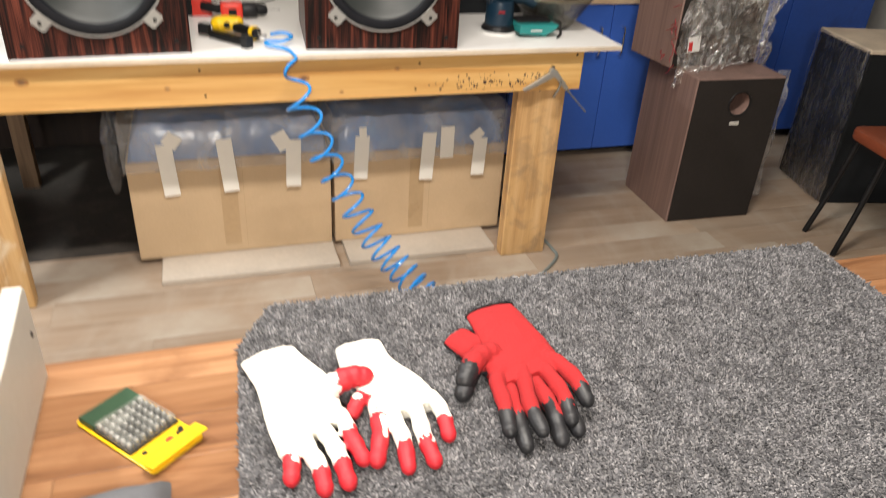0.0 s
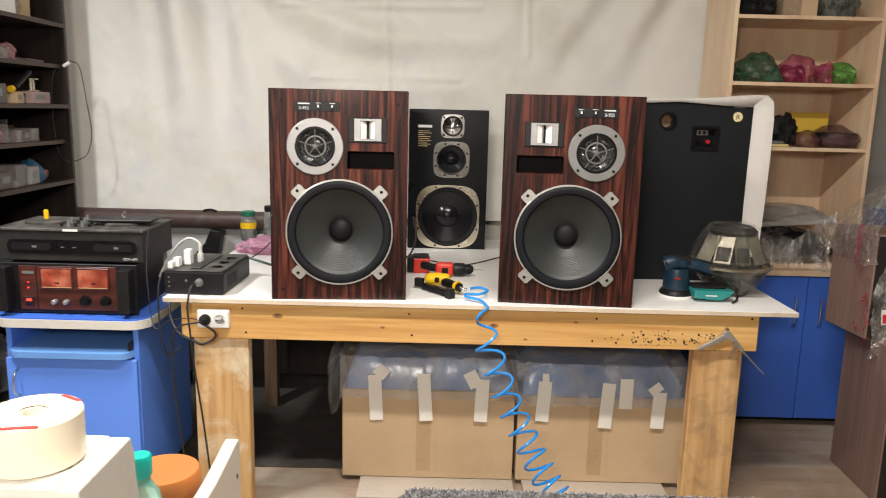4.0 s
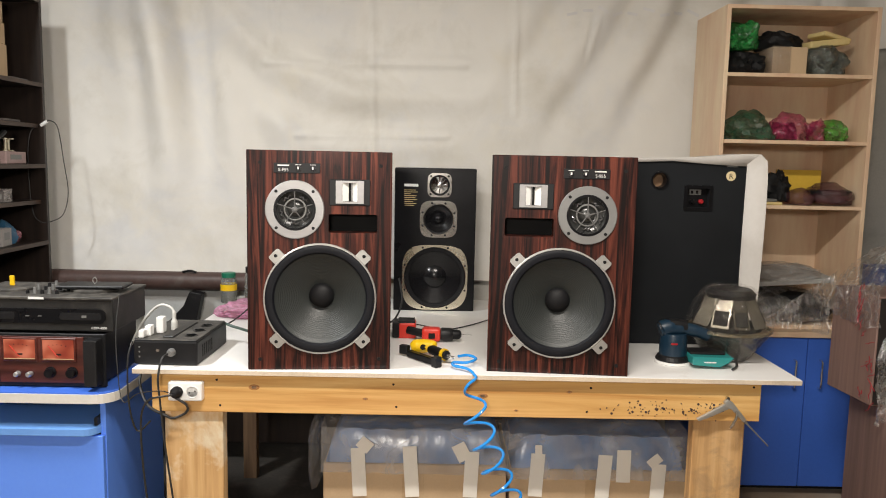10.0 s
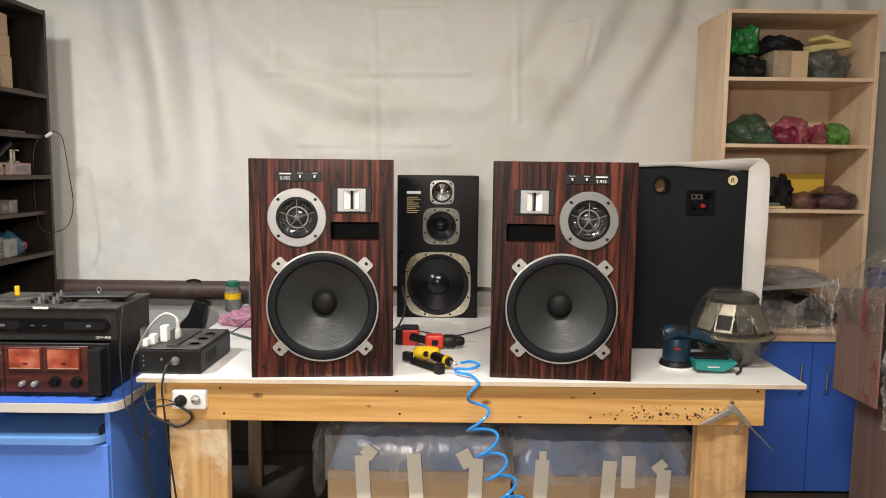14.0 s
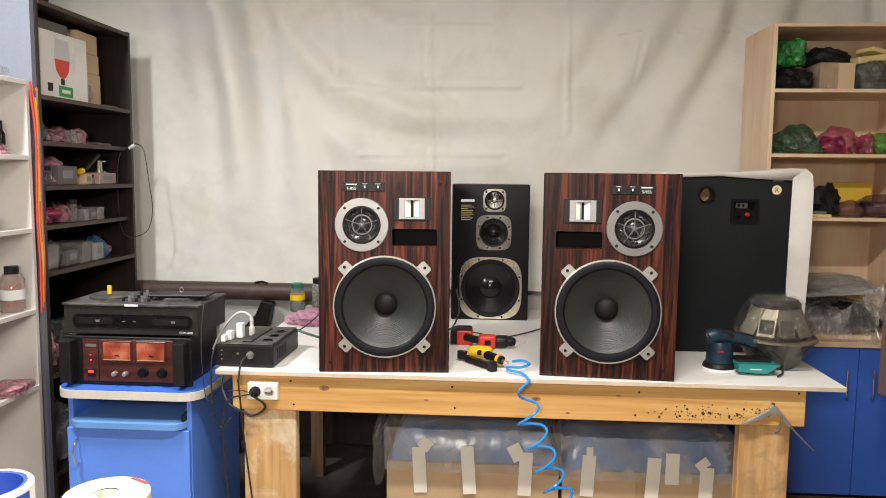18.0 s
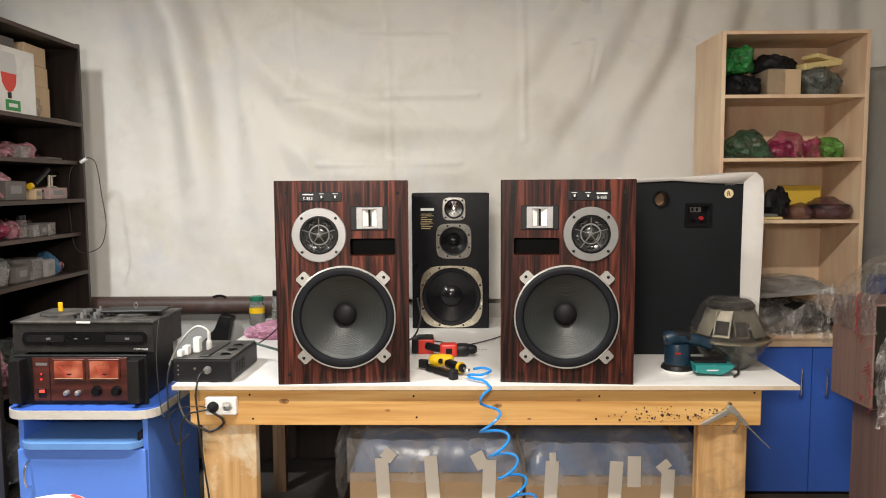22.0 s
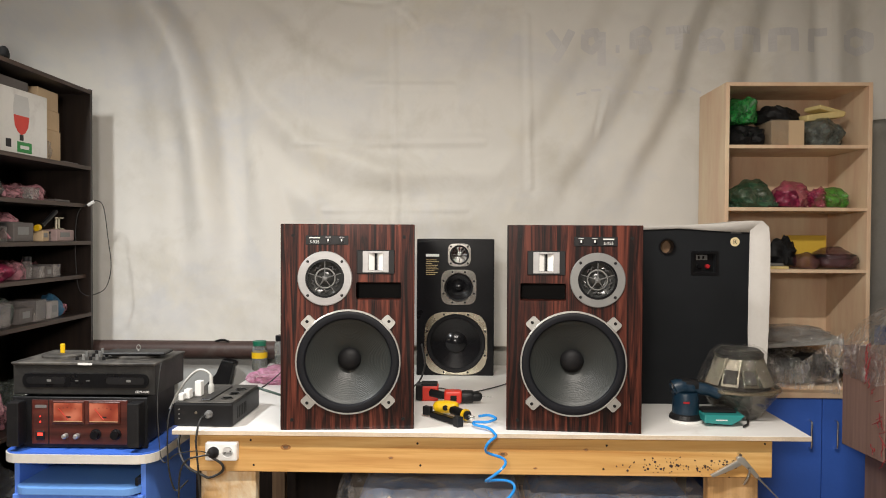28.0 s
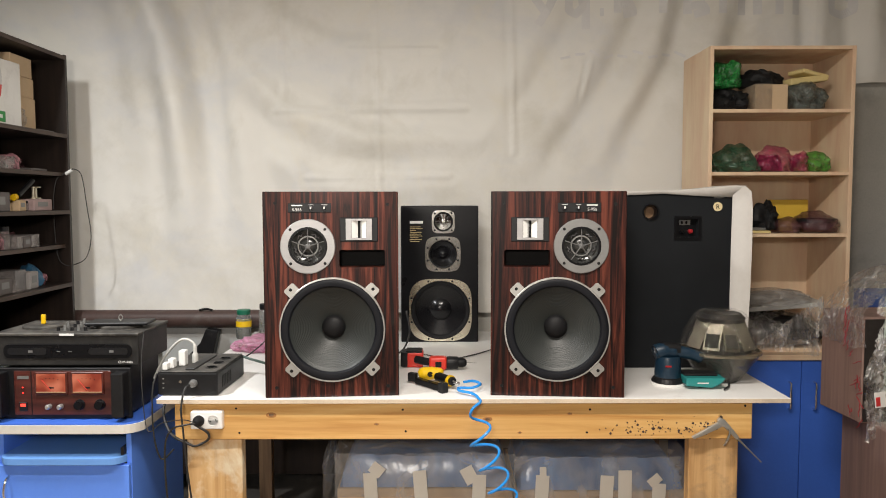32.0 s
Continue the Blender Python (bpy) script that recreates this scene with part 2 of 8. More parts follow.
M_MAUVE = wood("brown_veneer", (0.2, 0.125, 0.104), (0.235, 0.15, 0.126), (0.27, 0.175, 0.148), "z", 70, 0.6, 0.04, bump=0.05)
M_TABLETOP = mat("white_melamine", (0.8, 0.79, 0.77), 0.4, var=0.04, scale=4, bump=0.03, dirt=(0.58, 0.55, 0.5), dirt_at=(0.62, 0.85))
M_TOPEDGE = mat("raw_chipboard_edge", (0.62, 0.52, 0.4), 0.8, var=0.18, fine=200, bump=0.3)
M_CLOTH = mat("white_banner_cloth", (0.77, 0.75, 0.7), 0.85, var=0.05, scale=1.3, fine=320, bump=0.08, dirt=(0.63, 0.6, 0.53), dirt_at=(0.5, 0.75))
M_WALL = mat("grey_plaster", (0.46, 0.45, 0.41), 0.9, var=0.08, scale=2.5, fine=120, bump=0.2, dirt=(0.34, 0.33, 0.3))
M_BLUEWALL = mat("blue_grey_paint", (0.18, 0.195, 0.24), 0.75, var=0.06, scale=2, fine=90, bump=0.1)
M_CEIL = mat("white_ceiling_paint", (0.38, 0.365, 0.335), 0.9, var=0.05, scale=2)
M_BLUE = mat("blue_laminate", (0.05, 0.145, 0.6), 0.42, var=0.05, scale=3, bump=0.02)
M_BLUE_LIGHT = mat("light_blue_laminate", (0.14, 0.32, 0.72), 0.4, var=0.05, scale=3, bump=0.02)
M_BLUE_DARK = mat("deep_blue_laminate", (0.02, 0.075, 0.36), 0.4, var=0.08, scale=2, bump=0.02, dirt=(0.012, 0.04, 0.2), dirt_at=(0.55, 0.7))
M_BANDING = mat("off_white_edge_band", (0.62, 0.6, 0.55), 0.5, var=0.08)
M_BLACK = mat("black_painted_steel", (0.009, 0.009, 0.01), 0.45, spec=0.3, var=0.2, scale=8, bump=0.06, dirt=(0.03, 0.028, 0.026), dirt_at=(0.58, 0.8))
M_BLACKGLOSS = mat("gloss_black_plastic", (0.006, 0.006, 0.007), 0.3, spec=0.18, var=0.2, bump=0.02)
M_RUBBER = mat("black_rubber", (0.006, 0.006, 0.007), 0.55, spec=0.25, var=0.15, bump=0.1)
M_SURROUND = mat("blue_black_cloth_surround", (0.0065, 0.0072, 0.01), 0.5, spec=0.22, var=0.12, scale=14, fine=300, bump=0.2)
M_CONE = mat("grey_paper_cone", (0.022, 0.0255, 0.0245), 0.45, var=0.1, scale=10, fine=260, bump=0.25)
M_CONE_BLACK = mat("black_poly_cone", (0.008, 0.008, 0.009), 0.2, spec=0.35, var=0.1, bump=0.05)
M_SILVER = mat("cast_silver_frame", (0.52, 0.52, 0.5), 0.36, metal=0.75, var=0.06, bump=0.04)
M_BRUSHED = mat("brushed_aluminium", (0.34, 0.335, 0.335), 0.42, metal=0.7, var=0.06, scale=40, fine=200, stretch=(0.1, 1, 1), bump=0.15)
M_GREYPLATE = mat("grey_painted_plate", (0.22, 0.22, 0.215), 0.42, metal=0.4, var=0.05, bump=0.05)
M_GOLD = mat("champagne_metal_ring", (0.56, 0.52, 0.41), 0.26, metal=1.0, var=0.06, bump=0.03)
M_CHROME = mat("chrome", (0.75, 0.75, 0.74), 0.14, metal=1.0, var=0.04, bump=0.02)
M_HOLE = mat("dark_hole", (0.004, 0.004, 0.004), 0.9, var=0.1, bump=0)
M_WHITE = mat("white_plastic", (0.8, 0.8, 0.78), 0.35, var=0.03, bump=0.02)
M_INK = mat("pale_print", (0.7, 0.7, 0.68), 0.5, var=0.05, bump=0)
M_GOLDINK = mat("gold_print", (0.5, 0.4, 0.2), 0.5, var=0.05, bump=0)
M_REDWOOD = wood("red_brown_panel", (0.035, 0.008, 0.006), (0.075, 0.016, 0.012), (0.12, 0.03, 0.02), "x", 40, 0.3, 0.06, coat=0.3, bump=0.02)
M_CARD = mat("cardboard", (0.56, 0.41, 0.255), 0.8, var=0.06, scale=3, fine=140, bump=0.12, dirt=(0.5, 0.36, 0.22), dirt_at=(0.5, 0.8))
M_CARDTAPE = mat("brown_packing_tape", (0.47, 0.33, 0.19), 0.3, var=0.06, scale=5, bump=0.05)
M_MASK = mat("white_masking_tape", (0.83, 0.81, 0.75), 0.6, var=0.05, bump=0.06)
M_FILM = film("clear_stretch_film", (0.75, 0.75, 0.78), 0.72, 0.22, 4.5, 0.45)
M_FILM_BLUE = mat("blue_wrap_film", (0.16, 0.31, 0.62), 0.22, var=0.25, scale=5, fine=18, bump=0.9, stretch=(1, 1, 0.6), dirt=(0.42, 0.46, 0.58), dirt_at=(0.46, 0.76))
M_FILM_DARK = shiny_film("dark_shrink_film", (0.95, 0.94, 0.93), 0.7, 0.24, 12, 1.0, (1, 1, 0.5))
M_FILM_DARK.node_tree.nodes["Principled BSDF"].inputs["Metallic"].default_value = 0.95
M_BLUE_CART = mat("bright_blue_laminate", (0.115, 0.275, 0.88), 0.4, var=0.05, scale=3, bump=0.02)
M_FILM_GLOSS = shiny_film("glossy_crinkled_film", (0.97, 0.96, 0.95), 0.7, 0.24, 11, 1.0, (1, 1, 0.35))
M_FILM_GLOSS.node_tree.nodes["Principled BSDF"].inputs["Metallic"].default_value = 0.95
M_FILM_DOME = shiny_film("smoky_pleated_film", (0.8, 0.77, 0.7), 1.04, 0.08, 16, 1.0, (1, 1, 0.2))
M_FILM_CRINKLE = shiny_film("wrinkled_clear_film", (0.85, 0.82, 0.76), 0.62, 0.14, 45, 1.0)
M_DUSTY = mat("dusty_black_metal", (0.03, 0.028, 0.026), 0.6, var=0.25, scale=9, bump=0.1, dirt=(0.13, 0.12, 0.105), dirt_at=(0.42, 0.75), spec=0.4)
M_FILM_BAG = film("clear_plastic_bag", (0.5, 0.5, 0.5), 0.68, 0.1, 12)
M_CARPET = mat("grey_carpet_backing", (0.09, 0.09, 0.095), 0.95, var=0.3, scale=60, fine=300, bump=0.5)
M_HOSE = mat("blue_plastic_hose", (0.02, 0.26, 0.72), 0.22, var=0.05, bump=0, coat=0.4)
M_CABLE = mat("black_cable", (0.018, 0.018, 0.018), 0.5, var=0.1, bump=0)
M_GREYCABLE = mat("grey_cable", (0.2, 0.23, 0.22), 0.5, var=0.1, bump=0)
M_CREAM = mat("cream_painted_board", (0.6, 0.585, 0.53), 0.5, var=0.05, scale=4, bump=0.04, dirt=(0.55, 0.5, 0.42), dirt_at=(0.6, 0.85))
M_SHELFWHITE = mat("white_shelf_board", (0.66, 0.63, 0.6), 0.5, var=0.05, scale=4, bump=0.03)
M_PIPE = mat("brown_painted_pipe", (0.06, 0.035, 0.03), 0.5, var=0.2, scale=5, bump=0.15, dirt=(0.1, 0.085, 0.075))
M_GREYCLOTH = mat("grey_felt_cloth", (0.1, 0.102, 0.11), 0.95, var=0.08, scale=12, fine=500, bump=0.3)
M_COVER = mat("pale_dust_cover", (0.62, 0.6, 0.57), 0.8, var=0.05, scale=4, bump=0.1)
M_DARKPANEL = mat("black_textured_vinyl", (0.012, 0.0135, 0.0155), 0.7, spec=0.14, var=0.15, scale=5, fine=400, bump=0.3)
M_DARKCHROME = mat("dark_chrome", (0.36, 0.35, 0.33), 0.2, metal=1.0, var=0.1, bump=0.02)
M_SPOKE = mat("dark_grey_spoke", (0.13, 0.13, 0.128), 0.4, metal=0.3, var=0.06, bump=0.03)
M_HORN = mat("dark_glossy_horn", (0.034, 0.035, 0.034), 0.22, spec=0.6, var=0.2, scale=30, bump=0.03)
M_CLEARHORN = mat("clear_grey_plastic", (0.06, 0.06, 0.062), 0.15, spec=0.8, var=0.15, scale=40, bump=0.02, coat=0.6)
M_DARKRED = mat("dark_red_plastic", (0.35, 0.015, 0.02), 0.35, var=0.05, bump=0.03)
M_FELT = mat("dark_brown_front", (0.028, 0.024, 0.022), 0.7, spec=0.15, var=0.1, bump=0.1)


def plain(name, col, rough=0.5, metal=0.0, **kw):
    return mat(name, col, rough, metal, **kw)


M_YELLOW = plain("yellow_plastic", (0.8, 0.5, 0.01), 0.35, var=0.05, bump=0.03)
M_RED = plain("red_plastic", (0.6, 0.035, 0.02), 0.35, var=0.05, bump=0.03)
M_TEAL = plain("dark_teal_plastic", (0.006, 0.024, 0.046), 0.4, var=0.06, bump=0.05)
M_TEALBOX = glassy("teal_clear_plastic", (0.035, 0.3, 0.29), 0.2, weight=0.2)
M_KNITWHITE = plain("white_knit", (0.82, 0.79, 0.7), 0.9, var=0.03, scale=20, fine=420, bump=0.5)
M_KNITRED = plain("red_knit", (0.36, 0.014, 0.016), 0.9, var=0.08, scale=20, fine=420, bump=0.5)
M_LATEXRED = plain("red_latex", (0.5, 0.016, 0.026), 0.6, var=0.08, scale=30, fine=150, bump=0.35)
M_LATEXBLACK = plain("black_latex", (0.016, 0.016, 0.018), 0.5, var=0.2, scale=30, fine=150, bump=0.35)

# ---- mesh helpers ----


def fresh():
    return bmesh.new()


def part(name, bm, material, parent=None, label="", smooth=False):
    me = bpy.data.meshes.new(name)
    bm.normal_update()
    bm.to_mesh(me)
    bm.free()
    for m in material if isinstance(material, (list, tuple)) else (material,):
        me.materials.append(m)
    if smooth:
        me.shade_smooth()
        me.set_sharp_from_angle(angle=radians(38))
    ob = new(name, me)
    ob.parent = parent
    if label:
        tagged(ob, label)
    return ob


def thing(name, at, label, category, group="", kind="", turn=0.0):
    ob = new(name)
    ob.empty_display_size = 0.05
    ob.matrix_world = pose(*at, 0, 0, turn)
    bpy.context.view_layer.update()
    return tagged(ob, label, category, group, kind)


def add_box(bm, lo, hi, bevel=0.0, segs=1, m=None, mi=0):
    lo, hi = Vector(lo), Vector(hi)
    res = bmesh.ops.create_cube(bm, size=1, matrix=Matrix.Translation((lo + hi) / 2) @ Matrix.Diagonal((*(hi - lo), 1)))
    vs = res["verts"]
    if bevel:
        es = list({e for v in vs for e in v.link_edges})
        r = bmesh.ops.bevel(bm, geom=es, offset=bevel, segments=segs, profile=0.5, affect="EDGES")
        vs = [v for v in set(v for f in r["faces"] for v in f.verts)]
    for f in {f for v in vs for f in v.link_faces}:
        f.material_index = mi
    if m is not None:
        bmesh.ops.transform(bm, matrix=m, verts=vs)
    return vs


def box(lo, hi, bevel=0.0, segs=1, m=None):
    bm = fresh()
    add_box(bm, lo, hi, bevel, segs, m)
    return bm


def add_lathe(bm, prof, centre=(0, 0, 0), axis="z", segs=32, close=True, m=None, mi=0):
    """Turns (radius, height) pairs round an axis. axis -y: height runs towards the viewer's side."""
    turn = {"z": Matrix.Identity(4), "-y": Matrix.Rotation(radians(90), 4, "X"), "x": Matrix.Rotation(radians(90), 4, "Y"), "y": Matrix.Rotation(radians(-90), 4, "X")}[axis]
    mm = Matrix.Translation(centre) @ turn
    if m is not None:
        mm = m @ mm
    rings = []
    for r, z in prof:
        if r < 1e-5:
            rings.append([bm.verts.new(mm @ Vector((0, 0, z)))])
        else:
            rings.append([bm.verts.new(mm @ Vector((r * math.cos(2 * math.pi * k / segs), r * math.sin(2 * math.pi * k / segs), z))) for k in range(segs)])
    for a, b in zip(rings, rings[1:]):
        for k in range(segs):
            j = (k + 1) % segs
            if len(a) == 1 and len(b) > 1:
                f = bm.faces.new((a[0], b[j], b[k]))
            elif len(b) == 1 and len(a) > 1:
                f = bm.faces.new((a[k], a[j], b[0]))
            elif len(a) > 1:
                f = bm.faces.new((a[k], a[j], b[j], b[k]))
            else:
                continue
            f.material_index = mi
    if close:
        for ring, flip in ((rings[0], True), (rings[-1], False)):
            if len(ring) > 2:
                f = bm.faces.new(ring[::-1] if flip else ring)
                f.material_index = mi
    return [v for r in rings for v in r]


def lathe(prof, centre=(0, 0, 0), axis="z", segs=32, close=True, m=None):
    bm = fresh()
    add_lathe(bm, prof, centre, axis, segs, close, m)
    return bm


def spline(points, n):
    """Smooth points along a Catmull-Rom line."""
    p = [Vector(q) for q in points]
    p = [2 * p[0] - p[1], *p, 2 * p[-1] - p[-2]]
    out = []
    for k in range(1, len(p) - 2):
        for i in range(n):
            t = i / n
            a, b, c, d = p[k - 1 : k + 3]
            out.append(0.5 * (2 * b + (c - a) * t + (2 * a - 5 * b + 4 * c - d) * t * t + (3 * b - a - 3 * c + d) * t**3))
    out.append(p[-2])
    return out


def add_tube(bm, pts, r, segs=8, mi=0):
    pts = [Vector(p) for p in pts]
    ring_old, side = None, None
    radii = r if isinstance(r, (list, tuple)) else [r] * len(pts)
    first = None
    for k, p in enumerate(pts):
        d = (pts[min(k + 1, len(pts) - 1)] - pts[max(k - 1, 0)]).normalized()
        if side is None:
            side = d.orthogonal().normalized()
        side = (side - d * side.dot(d)).normalized()
        up = d.cross(side)
        ring = [bm.verts.new(p + radii[k] * (math.cos(2 * math.pi * i / segs) * side + math.sin(2 * math.pi * i / segs) * up)) for i in range(segs)]
        if ring_old:
            for i in range(segs):
                bm.faces.new((ring_old[i], ring_old[(i + 1) % segs], ring[(i + 1) % segs], ring[i])).material_index = mi
        else:
            first = ring
        ring_old = ring
    bm.faces.new(first[::-1]).material_index = mi
    bm.faces.new(ring_old).material_index = mi


def tube(points, r, segs=8, n=6):
    bm = fresh()
    add_tube(bm, spline(points, n) if n else points, r, segs)
    return bm


def add_prism(bm, outline, lo, hi, plane="xz", m=None):
    """Extrudes a 2D outline between two values of the third axis."""
    def at(p, w):
        v = {"xz": (p[0], w, p[1]), "xy": (p[0], p[1], w), "yz": (w, p[0], p[1])}[plane]
        return bm.verts.new(m @ Vector(v) if m is not None else v)
    a, b = [at(p, lo) for p in outline], [at(p, hi) for p in outline]
    n = len(outline)
    fs = [bm.faces.new(a), bm.faces.new(b[::-1])] + [bm.faces.new((a[i], b[i], b[(i + 1) % n], a[(i + 1) % n])) for i in range(n)]
    bmesh.ops.recalc_face_normals(bm, faces=fs)


def prism(outline, lo, hi, plane="xz", bevel=0.0, m=None):
    bm = fresh()
    add_prism(bm, outline, lo, hi, plane, m)
    if bevel:
        bmesh.ops.bevel(bm, geom=[e for e in bm.edges if e.calc_face_angle(0) > 0.6], offset=bevel, segments=2, profile=0.5, affect="EDGES")
    return bm


def rounded(x0, x1, y0, y1, r, n=5):
    """Outline of a rectangle with rounded corners."""
    out = []
    for cx, cy, a in ((x1 - r, y1 - r, 0), (x0 + r, y1 - r, 90), (x0 + r, y0 + r, 180), (x1 - r, y0 + r, 270)):
        for k in range(n + 1):
            t = radians(a + 90 * k / n)
            out.append((cx + r * math.cos(t), cy + r * math.sin(t)))
    return out


def crumple(size, seed, levels=3, rough=0.25, flat=0.35, squash=1.0):
    """A crumpled bag or bundle: an uneven closed lump that rests on its flattened base, base at z 0."""
    bm = fresh()
    bmesh.ops.create_icosphere(bm, subdivisions=levels, radius=1.0)
    o = Vector((seed * 3.17, seed * 1.73, seed * 2.39))
    for v in bm.verts:
        p = v.co.copy()
        d = noise.noise(p * 1.3 + o) * rough * 1.6 + abs(noise.noise(p * 3.1 + o)) * rough + (0.5 - abs(noise.noise(p * 5 + o * 1.3))) * rough * 0.5 + abs(noise.noise(p * 11 + o)) * rough * 0.12
        v.co = p * (1 + d)
        if v.co.z < -flat:
            v.co.z = -flat + (v.co.z + flat) * 0.08
    lo = [min(v.co[k] for v in bm.verts) for k in range(3)]
    hi = [max(v.co[k] for v in bm.verts) for k in range(3)]
    for v in bm.verts:
        for k in range(3):
            u = (v.co[k] - lo[k]) / (hi[k] - lo[k])
            v.co[k] = (u - 0.5) * size[k] if k < 2 else u * size[2] * squash
    return bm


def lettering(name, body, size, at, material, parent, turn=(90, 0, 0), align="CENTER"):
    cu = bpy.data.curves.new(name, "FONT")
    cu.body, cu.size, cu.align_x, cu.extrude = body, size, align, 0.0004
    ob = bpy.data.objects.new(name, cu)
    scene.collection.objects.link(ob)
    me = bpy.data.meshes.new_from_object(ob.evaluated_get(bpy.context.evaluated_depsgraph_get()))
    bpy.data.objects.remove(ob)
    me.materials.append(material)
    t = new(name, me)
    t.parent = parent
    t.matrix_local = pose(*at, *turn)
    return t


def carved(bm, cutters):
    """The mesh with holes cut by other meshes."""
    made = []
    for b in (bm, *cutters):
        me = bpy.data.meshes.new("cut")
        b.to_mesh(me)
        b.free()
        ob = bpy.data.objects.new("cut", me)
        scene.collection.objects.link(ob)
        made.append(ob)
    for c in made[1:]:
        mod = made[0].modifiers.new("hole", "BOOLEAN")
        mod.object, mod.operation, mod.solver = c, "DIFFERENCE", "EXACT"
    bpy.context.view_layer.update()
    me = bpy.data.meshes.new_from_object(made[0].evaluated_get(bpy.context.evaluated_depsgraph_get()))
    out = fresh()
    out.from_mesh(me)
    for ob in made:
        bpy.data.objects.remove(ob)
    return out


def fused(bm, voxel, rounds=2):
    """Overlapping closed lumps joined into one smooth skin."""
    me = bpy.data.meshes.new("skin")
    bm.to_mesh(me)
    bm.free()
    ob = bpy.data.objects.new("skin", me)
    scene.collection.objects.link(ob)
    mod = ob.modifiers.new("skin", "REMESH")
    mod.mode, mod.voxel_size = "VOXEL", voxel
    sm = ob.modifiers.new("soft", "SMOOTH")
    sm.iterations, sm.factor = rounds, 0.5
    bpy.context.view_layer.update()
    out = fresh()
    out.from_mesh(bpy.data.meshes.new_from_object(ob.evaluated_get(bpy.context.evaluated_depsgraph_get())))
    bpy.data.objects.remove(ob)
    return out


def single(name, bm, material, at, label, category, group="", kind="", smooth=False, turn=0.0):
    """A thing that is one mesh."""
    ob = part(name, bm, material, None, "", smooth)
    ob.matrix_world = pose(*at, 0, 0, turn)
    return tagged(ob, label, category, group, kind)


# ---- the room ----
BACK, LEFT, RIGHT, FRONT, HIGH = 1.5, -2.75, 3.3, -4.2, 3.25
TABLE = 0.785
BENCH = 0.785


def structure(name, bm, material, label):
    return tagged(part(name, bm, material), label, kind="structure")


structure("wall_north", box((LEFT, BACK, -0.1), (RIGHT, BACK + 0.15, HIGH)), M_WALL, "grey plastered back wall behind the hanging cloth")
structure("wall_west", box((LEFT - 0.15, FRONT, -0.1), (LEFT, BACK + 0.15, HIGH)), M_WALL, "grey plastered side wall behind the shelves")
structure("wall_east", box((RIGHT, FRONT, -0.1), (RIGHT + 0.15, BACK + 0.15, HIGH)), M_WALL, "grey plastered side wall")
structure("wall_south", box((LEFT - 0.15, FRONT - 0.15, -0.1), (RIGHT + 0.15, FRONT, HIGH)), M_WALL, "grey plastered wall of the workshop")
structure("ceiling", box((LEFT - 0.15, FRONT - 0.15, HIGH), (RIGHT + 0.15, BACK + 0.15, HIGH + 0.1)), M_CEIL, "white painted workshop ceiling")
structure("pier", box((LEFT, 0.40, 0), (-1.975, 0.428, 2.158)), M_BLUEWALL, "blue-grey painted partition beside the dark shelves")

# ---- hanging cloth ----


def line_dist(px, pz, pts):
    """Distance of places from a bent line, and how far along it (0 to 1) they lie."""
    px, pz = np.asarray(px, float), np.asarray(pz, float)
    best, along = np.full(px.shape, 9.0), np.zeros(px.shape)
    n = len(pts) - 1
    for k, ((ax, az), (bx, bz)) in enumerate(zip(pts, pts[1:])):
        t = np.clip(((px - ax) * (bx - ax) + (pz - az) * (bz - az)) / ((bx - ax) ** 2 + (bz - az) ** 2), 0, 1)
        d = np.hypot(px - ax - t * (bx - ax), pz - az - t * (bz - az))
        along = np.where(d < best, (k + t) / n, along)
        best = np.minimum(d, best)
    return best, along


# folds: the line of the valley, its width and depth, and where the ridge beside it lies
FOLDS_LEFT = [
    (((-1.95, 3.3), (-1.71, 2.82), (-1.5, 2.52), (-1.41, 2.29), (-1.35, 1.93), (-1.32, 1.5), (-1.32, 1.1)), 0.085, 0.14, (-0.15, 0.0)),
    (((-2.3, 3.3), (-2.0, 2.7), (-1.85, 2.2), (-1.8, 1.2)), 0.08, 0.022, (0.13, 0.0)),
    (((-1.72, 2.2), (-1.62, 1.9), (-1.6, 1.0)), 0.06, 0.012, (0.1, 0.0)),
    (((-1.25, 2.1), (-1.1, 1.8), (-1.02, 1.5), (-1.0, 1.1)), 0.07, 0.03, (-0.11, 0.0)),
    (((-0.85, 1.75), (-0.78, 1.5), (-0.76, 1.1)), 0.06, 0.018, (-0.1, 0.0)),
    (((-1.62, 2.62), (-1.26, 2.38), (-1.14, 2.2), (-0.96, 2.04), (-0.55, 1.88), (0.0, 1.87), (0.4, 2.02)), 0.06, 0.038, (0.02, -0.1)),
    (((-1.4, 2.85), (-1.09, 2.65), (-0.97, 2.5), (-0.7, 2.36), (-0.2, 2.31), (0.3, 2.42)), 0.06, 0.03, (0.02, -0.12)),
    (((-1.22, 2.03), (-0.99, 1.78), (-0.72, 1.67), (-0.4, 1.63), (0.1, 1.7)), 0.07, 0.036, (0.0, -0.12)),
]
